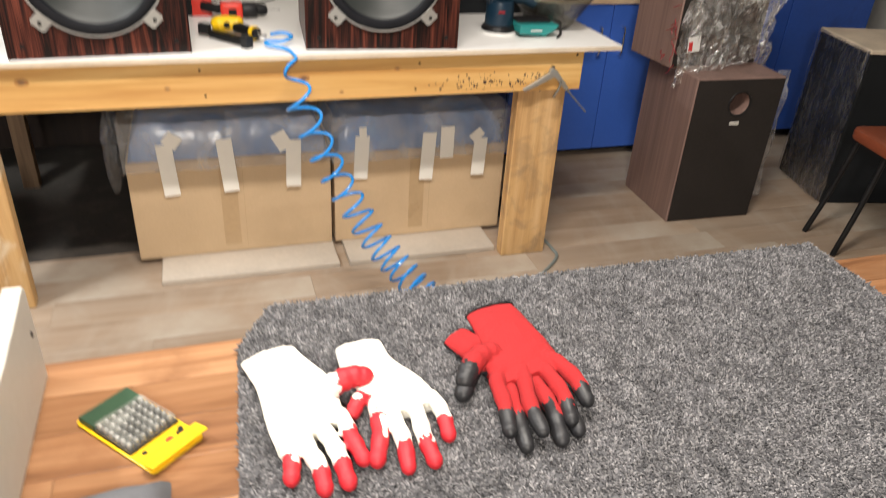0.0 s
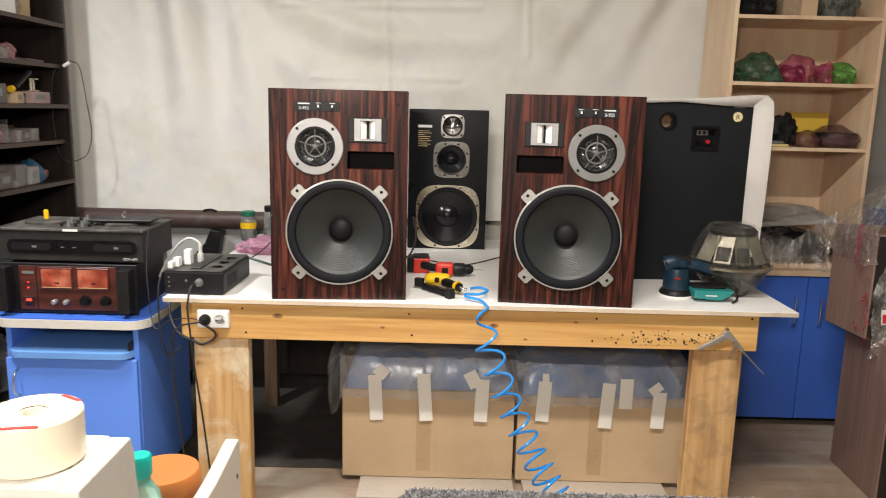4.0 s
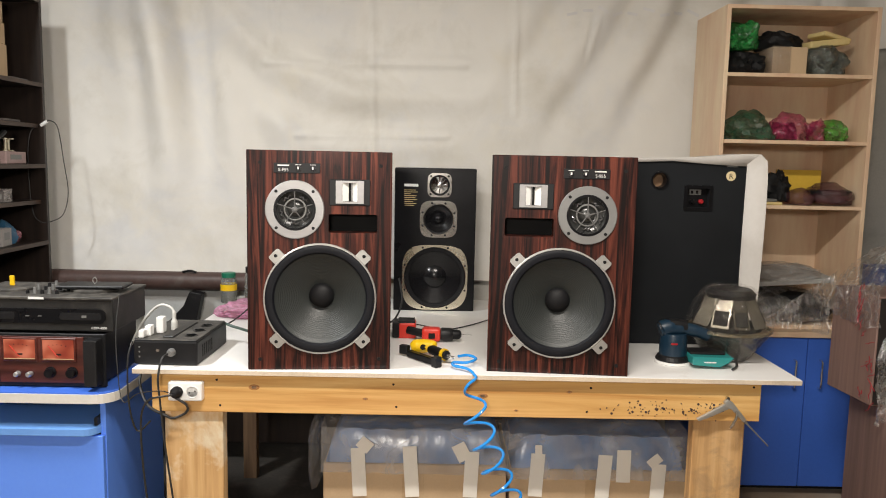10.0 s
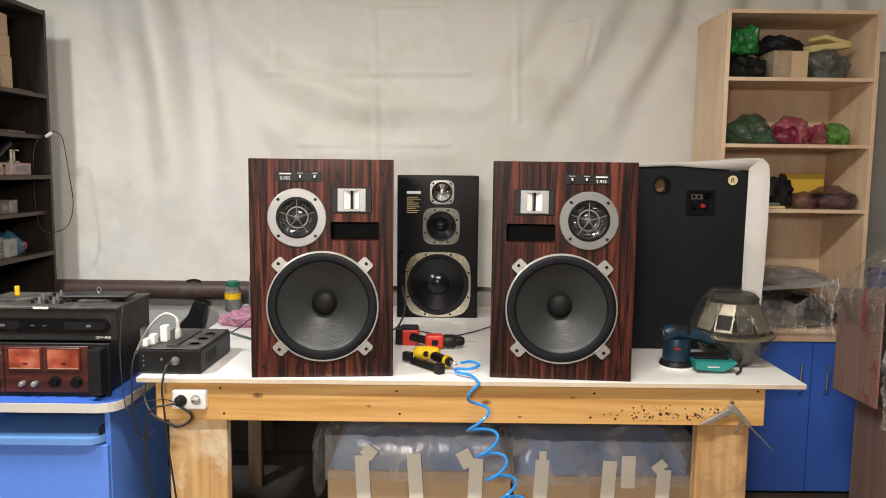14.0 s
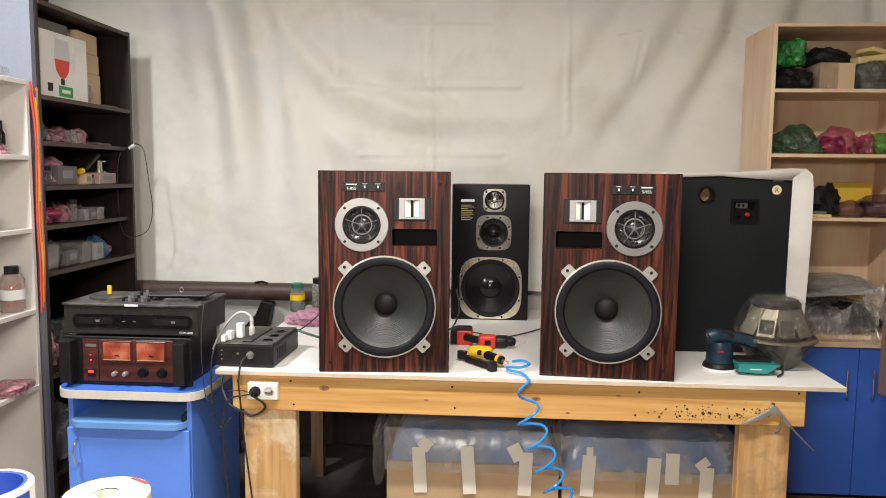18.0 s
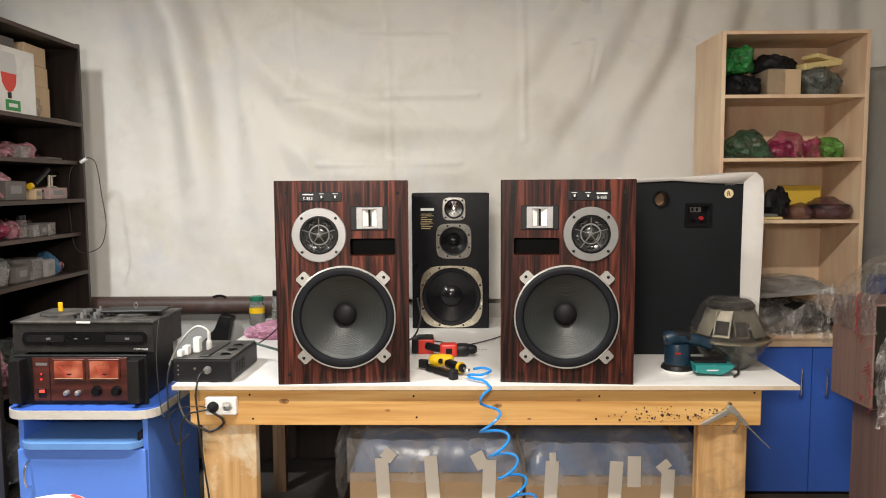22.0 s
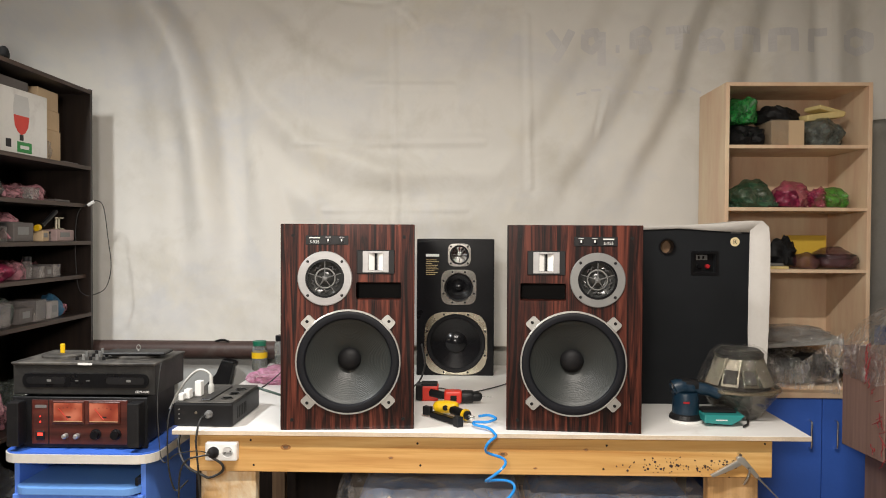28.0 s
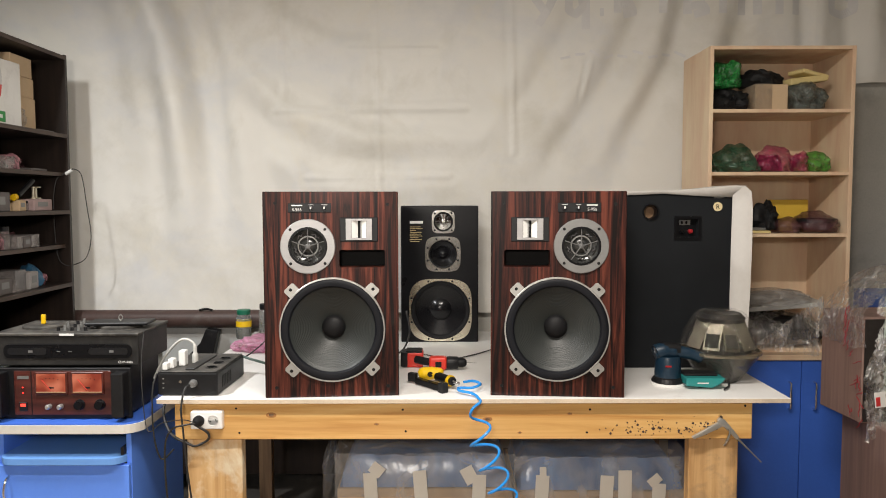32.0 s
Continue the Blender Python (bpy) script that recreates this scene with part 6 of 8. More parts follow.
ups = thing("power_unit", (-1.112, 0.045, TABLE), "dusty black power backup unit with sockets on top", "power unit", turn=-1.5)
part("case", box((0, 0, 0.002), (0.207, 0.31, 0.081), 0.006, 2), M_BLACK, ups)
part("top_cover", box((0.004, 0.004, 0.0805), (0.203, 0.306, 0.085), 0.002), M_DUSTY, ups, "dusty top cover")
for k in range(6):
    part("vent_slot", box((0.2065, 0.05 + 0.018 * k, 0.02), (0.2078, 0.058 + 0.018 * k, 0.06)), M_HOLE, ups)
for k in range(3):
    part("socket", lathe([(0.021, 0), (0.021, 0.003), (0.017, 0.003), (0.016, 0.001), (0, 0.001)], (0.165, 0.07 + 0.075 * k, 0.084), "z", 20), M_BLACKGLOSS, ups)
part("top_ridge", box((0.085, 0.03, 0.084), (0.12, 0.26, 0.09), 0.002), M_BLACK, ups)
part("round_inlet", lathe([(0.014, 0), (0.013, 0.0108), (0.008, 0.02), (0, 0.02)], (0.125, 0, 0.045), "-y", 16), M_GREYPLATE, ups)
part("small_jack", lathe([(0.005, 0), (0.005, 0.003), (0, 0.003)], (0.08, 0, 0.05), "-y", 10), M_CHROME, ups)
for k in range(3):
    part("indicator", lathe([(0.003, 0), (0.003, 0.001), (0, 0.001)], (0.02, 0, 0.028 + 0.016 * k), "-y", 8), M_GREYPLATE, ups)
for x, y, w, h in ((0.03, 0.06, 0.026, 0.04), (0.055, 0.1, 0.03, 0.065), (0.02, 0.03, 0.022, 0.03)):
    single("plug_adapter", box((-0.41 * w, -0.016, 0), (0.41 * w, 0.016, 0.84 * h), 0.004, 2), M_WHITE, (-1.112 + x, 0.045 + y, TABLE + 0.085), "white plug adapter standing in the power unit", "plug", "plugs in the power unit")
single("grey_plug", tube([(-1.03, 0.19, 0.87), (-1.03, 0.19, 0.905), (-1.035, 0.19, 0.94), (-1.07, 0.19, 0.955), (-1.11, 0.2, 0.93), (-1.16, 0.22, 0.87), (-1.2, 0.24, 0.8)], [0.011] * 6 + [0.007] * 5 + [0.0045] * 26, 10, 6), mat("pale_grey_plug", (0.55, 0.55, 0.52), 0.5), (0, 0, 0), "pale grey plug with a bent cable", "plug", smooth=True)

ol = thing("wall_socket", (-0.988, 0.0, 0.681), "white double socket box screwed to the table rail", "socket")
part("socket_box", box((0, 0, 0), (0.109, 0.029, 0.062), 0.005, 2), M_WHITE, ol)
for x in (0.031, 0.078):
    sk = part("socket_well", lathe([(0.02, 0), (0.02, 0.002), (0.018, 0.002), (0.017, -0.004), (0, -0.004)], (x, 0, 0.031), "-y", 22), M_WHITE, ol)
    for dx in (-0.009, 0.009):
        part("pin_hole", lathe([(0.0026, 0), (0.0026, 0.0006), (0, 0.0006)], (x + dx, -0.0002, 0.031 + dx * 0.3), "-y", 8), M_HOLE, sk)
single("black_plug", lathe([(0.019, 0), (0.019, 0.0108), (0.014, 0.022), (0.008, 0.032), (0, 0.034)], (0, 0, 0), "-y", 18), M_RUBBER, (-0.957, -0.002, 0.712), "round black mains plug in the socket", "plug", smooth=True)


def cable(points, r, m, label, n=7):
    single("cable", tube(points, r, 6, n), m, (0, 0, 0), label, "cable", "loose cables", smooth=True)


cable([(-0.957, -0.03, 0.712), (-0.99, -0.045, 0.71), (-1.04, -0.03, 0.69), (-1.075, 0.0, 0.62), (-1.08, 0.02, 0.45), (-1.06, 0.03, 0.2), (-1.05, 0.05, 0.01)], 0.0035, M_CABLE, "black mains cable hanging from the socket")
cable([(-0.99, 0.035, 0.83), (-1.003, 0.0, 0.82), (-1.01, -0.02, 0.76), (-1.008, -0.012, 0.68), (-1.0, -0.005, 0.55), (-0.985, 0.03, 0.3), (-0.965, 0.045, 0.01)], 0.0035, M_CABLE, "black cable falling down the table leg")
cable([(-0.957, -0.02, 0.7), (-0.925, -0.01, 0.672), (-0.93, 0.0, 0.645), (-0.97, 0.0, 0.625), (-1.0, 0.01, 0.63), (-1.06, 0.02, 0.66), (-1.1, 0.06, 0.72), (-1.1, 0.1, 0.78)], 0.0045, M_CABLE, "thick black cable looping under the socket")
cable([(-1.175, 0.1, 1.0), (-1.17, 0.08, 0.99), (-1.168, 0.05, 0.9), (-1.155, 0.02, 0.8), (-1.13, -0.005, 0.68), (-1.075, -0.02, 0.71), (-1.0, -0.035, 0.725), (-0.965, -0.03, 0.715)], 0.0016, M_CABLE, "thin dark cable hanging from the player")
cable([(-1.12, 0.06, 0.86), (-1.125, 0.03, 0.8), (-1.12, 0.02, 0.66), (-1.1, 0.03, 0.57), (-1.06, 0.04, 0.6)], 0.003, M_CABLE, "black cable beside the table end")
cable([(-0.99, 0.36, 0.84), (-0.93, 0.36, 0.86), (-0.86, 0.33, 0.85), (-0.78, 0.36, 0.82), (-0.7, 0.42, 0.8)], 0.005, mat("green_grey_cable", (0.06, 0.1, 0.085), 0.5), "green-grey cable running behind the loudspeaker")
cable([(-1.0, 0.5, 0.79), (-0.92, 0.6, 0.83), (-0.86, 0.9, 0.9), (-0.8, 1.0, 0.93), (-0.72, 1.0, 0.95)], 0.003, M_CABLE, "black cable rising beside the jars")
cable([(0.925, 0.16, 0.005), (0.93, 0.06, 0.005), (0.92, 0.0, 0.005), (0.83, -0.085, 0.005), (0.74, -0.125, 0.005), (0.62, -0.13, 0.005)], 0.006, M_GREYCABLE, "grey cable lying on the floor by the table leg")
cable([(-0.27, 0.64, 0.79), (-0.22, 0.68, 0.795), (-0.1, 0.62, 0.79), (0.0, 0.7, 0.79), (0.09, 0.82, 0.79)], 0.0025, M_CABLE, "thin black cable on the white table")
cable([(-0.34, 0.62, 0.8), (-0.3, 0.7, 0.82), (-0.28, 0.78, 0.88), (-0.3, 0.9, 0.95)], 0.004, M_CABLE, "black cable behind the drill")


def glass_jar(at, r, h, lid, label, band):
    j = thing("glass_jar", at, label, "jar", "jars at the back of the table")
    part("glass", lathe([(0, 0.001), (r * 0.9, 0.001), (r, 0.006), (r, h * 0.72), (r * 0.78, h * 0.84), (r * 0.78, h * 0.86)], (0, 0, 0), "z", 24, False), glassy("jar_glass", (0.85, 0.9, 0.88), 0.05, weight=0.85), j, smooth=True)
    part("lid", lathe([(r * 0.85, h * 0.84), (r * 0.87, h * 0.86), (r * 0.87, h * 0.99), (r * 0.8, h), (0, h)], (0, 0, 0), "z", 24), lid, j, smooth=True)
    part("contents", lathe([(0, 0.004), (r * 0.92, 0.004), (r * 0.92, h * 0.4), (0, h * 0.4)], (0, 0, 0), "z", 20, False), mat("brown_grounds", (0.12, 0.1, 0.07), 0.9, var=0.3, scale=60), j)
    if band:
        part("paper_label", lathe([(r + 0.0006, h * 0.42), (r + 0.0006, h * 0.62)], (0, 0, 0), "z", 24, False), M_YELLOW, j)


glass_jar((-1.105, 1.12, TABLE), 0.037, 0.142, mat("green_lid", (0.01, 0.14, 0.08), 0.4), "glass jar with a green lid and yellow label", True)
glass_jar((-1.005, 1.16, TABLE), 0.036, 0.165, M_BLACK, "glass jar with a black lid", False)
M_PINKBAG = film("pink_plastic_bag", (0.8, 0.25, 0.42), 0.45, 0.3, 20, 0.8)
single("pink_bag", crumple((0.34, 0.26, 0.07), 3.3, 4, 0.35, 0.3), M_PINKBAG, (-0.92, 0.86, TABLE), "crumpled pink plastic bag lying on the table", "bag", smooth=True)

# nailer
nl = thing("nail_gun", (-0.175, 0.15, TABLE), "yellow and black air nailer lying on its side", "tool")
part("magazine", box((-0.105, -0.014, 0.004), (0.085, 0.014, 0.032), 0.003, m=pose(0.0, -0.01, 0, 0, 0, -50)), M_BLACKGLOSS, nl, "black nail magazine")
part("magazine_foot", box((-0.016, -0.018, 0.0), (0.016, 0.018, 0.045), 0.003, m=pose(0.055, -0.085, 0, 0, 0, -50)), M_BLACK, nl)
part("nose", box((-0.03, -0.014, 0.01), (0.012, 0.014, 0.05), 0.004, 2, m=pose(-0.08, 0.085, 0, 0, 0, -30)), M_BLACK, nl)
part("body", tube([(-0.06, 0.085, 0.04), (-0.03, 0.09, 0.046), (0.03, 0.075, 0.05), (0.05, 0.065, 0.046)], [0.016, 0.02, 0.024, 0.027, 0.029, 0.03, 0.03, 0.03, 0.03, 0.03, 0.029, 0.028, 0.027, 0.027, 0.026, 0.024, 0.022, 0.018, 0.012], 14, 6), M_YELLOW, nl, smooth=True)
part("body_slot", lathe([(0.013, 0), (0.013, 0.002), (0, 0.002)], (-0.005, 0.055, 0.05), "-y", 12), M_HOLE, nl)
part("grip", tube([(0.03, 0.06, 0.04), (0.06, 0.02, 0.038), (0.085, -0.01, 0.036)], 0.021, 14, 5), M_RUBBER, nl, smooth=True)
part("grip_ring", tube([(0.083, -0.008, 0.036), (0.092, -0.018, 0.036)], 0.026, 16, 0), M_YELLOW, nl, smooth=True)
part("end_cap", tube([(0.092, -0.018, 0.036), (0.1, -0.027, 0.036)], 0.02, 16, 0), M_BLACK, nl)
part("air_coupling", tube([(0.1, -0.027, 0.036), (0.115, -0.035, 0.03), (0.13, -0.035, 0.027)], 0.008, 10, 4), M_CHROME, nl, "steel quick coupling", smooth=True)
# drill
dl = thing("cordless_drill", (-0.2, 0.5, TABLE), "red and black cordless drill lying on the table", "tool")
part("battery", box((-0.1, -0.035, 0.0), (-0.015, 0.05, 0.075), 0.008, 2), M_RED, dl, "red battery block")
part("battery_base", box((-0.125, -0.037, 0.004), (-0.09, 0.052, 0.078), 0.005, 2), M_BLACK, dl)
part("battery_cap", box((-0.1, -0.034, 0.07), (-0.02, 0.05, 0.084), 0.004), M_BLACK, dl)
part("grip", tube([(-0.05, -0.03, 0.042), (0.0, -0.06, 0.036), (0.03, -0.07, 0.036)], 0.019, 12, 5), M_RUBBER, dl, smooth=True)
part("motor_housing", box((0.015, -0.11, 0.004), (0.1, -0.05, 0.066), 0.012, 3), M_RED, dl, smooth=True)
part("side_vent", box((0.045, -0.112, 0.02), (0.075, -0.109, 0.045), 0.002), M_HOLE, dl)
part("gear_case", lathe([(0.029, 0), (0.031, 0.01), (0.03, 0.05), (0.026, 0.056)], (0.1, -0.08, 0.035), "x", 20), M_BLACK, dl, smooth=True)
part("chuck", lathe([(0.022, 0), (0.023, 0.02), (0.019, 0.034), (0.01, 0.04), (0, 0.04)], (0.156, -0.08, 0.035), "x", 18), M_RUBBER, dl, smooth=True)
part("drill_bit", tube([(0.19, -0.08, 0.035), (0.245, -0.08, 0.033)], 0.0018, 6, 0), M_CHROME, dl)

nl.scale = (0.78, 0.78, 0.78)
dl.scale = (0.82, 0.82, 0.82)

# sander
sd = thing("orbital_sander", (0.685, 0.2, TABLE), "dark blue orbital sander with a clear teal dust box", "tool")
part("pad", lathe([(0.06, 0), (0.062, 0.002), (0.06, 0.009), (0.055, 0.01)], (0, 0, 0), "z", 32), M_WHITE, sd, "white sanding pad")
part("skirt", lathe([(0.056, 0.01), (0.058, 0.014), (0.052, 0.026), (0.046, 0.03)], (0, 0, 0), "z", 28), M_BLACK, sd)
part("motor_body", lathe([(0.046, 0.028), (0.047, 0.04), (0.045, 0.09), (0.042, 0.104)], (0, 0, 0), "z", 28), M_TEAL, sd, smooth=True)
part("head", tube([(-0.05, 0.0, 0.112), (-0.02, 0, 0.122), (0.03, 0, 0.12), (0.08, -0.005, 0.112), (0.118, -0.01, 0.098)], [0.024] * 2 + [0.03] * 6 + [0.028] * 4 + [0.022] * 6 + [0.02] * 7, 12, 6), M_TEAL, sd, smooth=True)
part("head_pad", tube([(-0.05, 0.0, 0.118), (-0.01, 0, 0.13), (0.04, 0, 0.127)], 0.024, 12, 5), M_BLACK, sd, smooth=True)
part("handle_end", tube([(0.115, -0.01, 0.1), (0.15, -0.012, 0.09)], 0.014, 12, 0), M_BLACK, sd)
part("power_lead", tube([(0.15, -0.012, 0.09), (0.19, -0.01, 0.07), (0.225, -0.01, 0.035), (0.215, -0.02, 0.015), (0.2, -0.06, 0.006), (0.17, -0.1, 0.006)], 0.004, 8, 6), M_CABLE, sd, smooth=True)
part("dust_box_top", box((0.045, -0.05, 0.04), (0.165, 0.02, 0.05), 0.004, 2), M_BLACK, sd)
part("rear_arm", tube([(0.07, 0.03, 0.104), (0.11, 0.03, 0.1), (0.16, 0.025, 0.078), (0.195, 0.02, 0.045)], 0.009, 10, 6), M_BLACK, sd, "black curved rear arm", smooth=True)
part("dust_box", prism([(0.042, 0.013), (0.135, 0.006), (0.165, 0.022), (0.182, 0.04), (0.042, 0.042)], -0.085, 0.01, "xz", 0.004), M_TEALBOX, sd, "clear teal dust box")
part("dust_box_bar", box((0.08, -0.0865, 0.022), (0.12, -0.0845, 0.026)), M_INK, sd)
part("logo_bar", box((-0.022, -0.0475, 0.072), (0.0, -0.044, 0.078)), M_DARKRED, sd)

# wrapped dome
dm = thing("wrapped_dome", (0.9, 0.27, TABLE), "round smoked dome lamp wrapped in clear shiny film", "lamp")
M_SMOKE = film("smoked_bowl", (0.03, 0.026, 0.02), 0.5, 0.1, 6.0, 0.25)
M_REFLECT = mat("dull_silver_reflector", (0.3, 0.275, 0.225), 0.2, metal=0.9, var=0.2, scale=14, bump=0.08, stretch=(1, 1, 0.3))
part("lower_bowl", lathe([(0.0, 0.0), (0.062, 0.0), (0.074, 0.008), (0.1, 0.045), (0.124, 0.08), (0.141, 0.106)], (0, 0, 0), "z", 40, False), M_SMOKE, dm, smooth=True)
part("rim", lathe([(0.138, 0.104), (0.146, 0.107), (0.146, 0.114), (0.138, 0.118)], (0, 0, 0), "z", 40, False), M_GOLD, dm, smooth=True)
part("base_plate", lathe([(0.064, 0.002), (0.07, 0.02), (0.04, 0.034), (0, 0.034)], (0, 0, 0), "z", 28), M_BLACK, dm, smooth=True)
part("inner_socket", lathe([(0.045, 0.034), (0.05, 0.1), (0.11, 0.112), (0.105, 0.13), (0, 0.13)], (0, 0, 0), "z", 28), M_HOLE, dm, smooth=True)
for k in range(9):
    a = -90 - 140 + 35 * k
    t = radians(a)
    wide = (0.034, 0.03, 0.036, 0.03, 0.026, 0.034, 0.03, 0.036, 0.03)[k]
    m = pose(0.122 * math.cos(t), 0.122 * math.sin(t), 0.128, -26, 0, a + 90)
    part("reflector_blade", box((-wide, -0.0015, 0.0), (wide, 0.0, 0.112), 0.001, 1, m), M_REFLECT, dm, "dull silver reflector blade")
    if k in (1, 3, 4, 6):
        part("dark_window", box((-wide * 0.8, -0.004, 0.01), (wide * 0.8, -0.0018, 0.062), 0.001, 1, m), M_HOLE, dm)
part("top_cap", lathe([(0.082, 0.222), (0.086, 0.236), (0.07, 0.252), (0, 0.254)], (0, 0, 0), "z", 28), M_BLACK, dm, smooth=True)
bm = lathe([(0.066, 0.004), (0.08, 0.012), (0.104, 0.045), (0.128, 0.08), (0.146, 0.104), (0.15, 0.112), (0.149, 0.122), (0.143, 0.145), (0.134, 0.17), (0.122, 0.195), (0.108, 0.22), (0.095, 0.238), (0.08, 0.254), (0.066, 0.261), (0.04, 0.26), (0.0, 0.259)], (0, 0, 0), "z", 140, False)
for v in bm.verts:
    a = math.atan2(v.co.y, v.co.x)
    pleat = abs(noise.noise(Vector((math.cos(a) * 8, math.sin(a) * 8, v.co.z * 4))))
    k = 0.985 + (0.06 if v.co.z > 0.12 else 0.03) * pleat + 0.02 * noise.noise(v.co * 40)
    v.co.x, v.co.y = v.co.x * k, v.co.y * k
    v.co.z += 0.006 * pleat * (v.co.z > 0.2)
part("film", bm, M_FILM_DOME, dm, "crinkled clear film", smooth=True)

# air gun hanging on the rail
ag = thing("air_blow_gun", (0.81, 0.016, 0.69), "silver air blow gun hung on the table rail", "tool")
part("grip", prism([(-0.11, -0.047), (-0.1, -0.056), (-0.05, -0.035), (0.005, -0.008), (0.012, 0.006), (-0.01, 0.0108), (-0.05, -0.013)], -0.006, 0.008, "xz", 0.003), M_SILVER, ag, smooth=True)
part("valve_body", prism([(-0.012, 0.02), (0.0, 0.03), (0.018, 0.02), (0.075, -0.048), (0.064, -0.058), (0.018, -0.01), (-0.008, 0.002)], -0.008, 0.01, "xz", 0.003), M_SILVER, ag, smooth=True)
part("trigger", tube([(0.03, -0.02, -0.01), (0.028, -0.022, -0.035), (0.018, -0.02, -0.06), (0.01, -0.016, -0.075)], 0.005, 8, 5), M_CHROME, ag, smooth=True)
part("nozzle", tube([(0.066, 0, -0.05), (0.1, -0.003, -0.085), (0.16, -0.006, -0.145)], [0.006, 0.005, 0.0035, 0.003, 0.003, 0.0028, 0.0025, 0.0025, 0.0025], 8, 4), M_GREYPLATE, ag, smooth=True)
part("hook", lathe([(0.007, 0), (0.007, 0.014), (0, 0.014)], (0.003, 0.012, 0.03), "-y", 12), M_CHROME, ag)
ag.scale = (0.88, 0.88, 0.88)

# ---- bags and boxes in the bookshelf ----
M_GREENBAG = film("green_plastic_bag", (0.015, 0.2, 0.04), 0.2, 0.25, 22, 0.55)
M_DKGREENBAG = film("dark_green_plastic_bag", (0.02, 0.1, 0.05), 0.33, 0.35, 18, 0.55)
M_LIMEBAG = film("bright_green_plastic_bag", (0.06, 0.3, 0.025), 0.34, 0.32, 20, 0.55)
M_BLACKBAG = mat("black_plastic_bag", (0.009, 0.009, 0.0095), 0.6, spec=0.25, var=0.2, scale=20, fine=40, bump=0.9)
M_REDBAG = film("magenta_plastic_bag", (0.36, 0.024, 0.09), 0.45, 0.22, 20, 0.55)
M_BROWNBAG = film("brown_pink_plastic_bag", (0.1, 0.035, 0.04), 0.42, 0.2, 20, 0.55)
M_GREYBAG = film("grey_plastic_bag", (0.085, 0.1, 0.088), 0.24, 0.2, 20, 0.9)
M_CREAMPACK = mat("pale_yellow_paper", (0.68, 0.55, 0.25), 0.6, var=0.08, bump=0.2)


def bag(x, y, z, size, seed, m, label, group, rough=0.28, flat=0.5, turn=0.0, name="plastic_bag"):
    return single(name, crumple(size, seed, 4, rough, flat), m, (x, y, z), label, "bag", group, smooth=True, turn=turn)


ONE, TWO, THREE, LOW = 1.8655, 1.5825, 1.3015, 0.7715
G = "bags on the bookshelf"
bag(1.185, 1.06, ONE, (0.19, 0.26, 0.115), 1.1, M_BLACKBAG, "black plastic bag stuffed into the bookshelf", G)
bag(1.175, 1.04, ONE + 0.105, (0.165, 0.2, 0.135), 2.2, M_GREENBAG, "crumpled bright green plastic bag on a black one", G, 0.4)
cb = thing("small_carton", (1.365, 1.02, ONE), "small cardboard box half covered with shiny film", "box")
part("carton", box((-0.075, -0.07, 0), (0.075, 0.1, 0.115), 0.002), M_CARD, cb)
part("film_cover", box((-0.079, -0.075, 0.0005), (0.004, 0.104, 0.119), 0.006, 2), M_FILM_CRINKLE, cb, "shiny clear film", smooth=True)
bag(1.36, 1.08, ONE + 0.112, (0.22, 0.24, 0.095), 4.7, M_BLACKBAG, "black bag lying over the small carton", G)
bag(1.545, 1.03, ONE, (0.2, 0.2, 0.14), 5.4, M_GREYBAG, "dark grey-green bag with printed film", G)
yp = thing("paper_packet", (1.555, 1.04, ONE + 0.128), "folded pale yellow paper packet on a bag", "packet", turn=10)
part("lower_sheet", box((-0.1, -0.05, 0.0), (0.09, 0.06, 0.03), 0.006, 2, pose(0, 0, 0, 0, -8, 0)), M_CREAMPACK, yp)
part("upper_sheet", box((-0.06, -0.055, 0.03), (0.085, 0.05, 0.05), 0.006, 2, pose(0, 0, 0.004, 0, 10, 6)), M_CREAMPACK, yp)
bag(1.222, 1.06, TWO, (0.24, 0.28, 0.14), 6.5, M_DKGREENBAG, "dark green plastic bag, half full", G, 0.2)
bag(1.405, 1.04, TWO, (0.25, 0.25, 0.13), 7.9, M_REDBAG, "magenta plastic bag with a knotted end", G, 0.34)
bag(1.41, 1.06, TWO + 0.002, (0.13, 0.12, 0.085), 7.1, M_BLACKBAG, "dark round part inside a magenta bag", G, 0.2, name="wrapped_part")
bag(1.52, 0.99, TWO, (0.1, 0.1, 0.1), 8.3, M_REDBAG, "knotted tail of a magenta bag", G, 0.4)
bag(1.6, 1.05, TWO, (0.19, 0.24, 0.1), 9.2, M_LIMEBAG, "lime green plastic bag tied up", G, 0.24)
bag(1.385, 1.07, THREE + 0.012, (0.15, 0.2, 0.145), 10.3, M_BLACKBAG, "black cloth bundle on the shelf", G, 0.4)
single("yellow_case", box((-0.095, -0.03, 0), (0.095, 0.03, 0.155), 0.004, 2), mat("pale_yellow_box", (0.75, 0.5, 0.06), 0.5, var=0.05), (1.56, 1.2, THREE), "plain yellow box standing at the shelf's back", "box")
bag(1.47, 1.01, THREE, (0.15, 0.18, 0.078), 11.8, M_BROWNBAG, "brown-pink bag with a small round part", G, 0.2)
bag(1.62, 1.03, THREE, (0.2, 0.24, 0.105), 12.4, M_BROWNBAG, "brown-pink bag round a dark speaker driver", G, 0.16)
single("driver_disc", lathe([(0.05, 0), (0.085, 0.03), (0.09, 0.034), (0.09, 0.052), (0.08, 0.056), (0, 0.05)], (0, 0, 0), "z", 28), M_BLACK, (1.62, 1.02, THREE + 0.012), "dark round loudspeaker driver inside a bag", "driver")
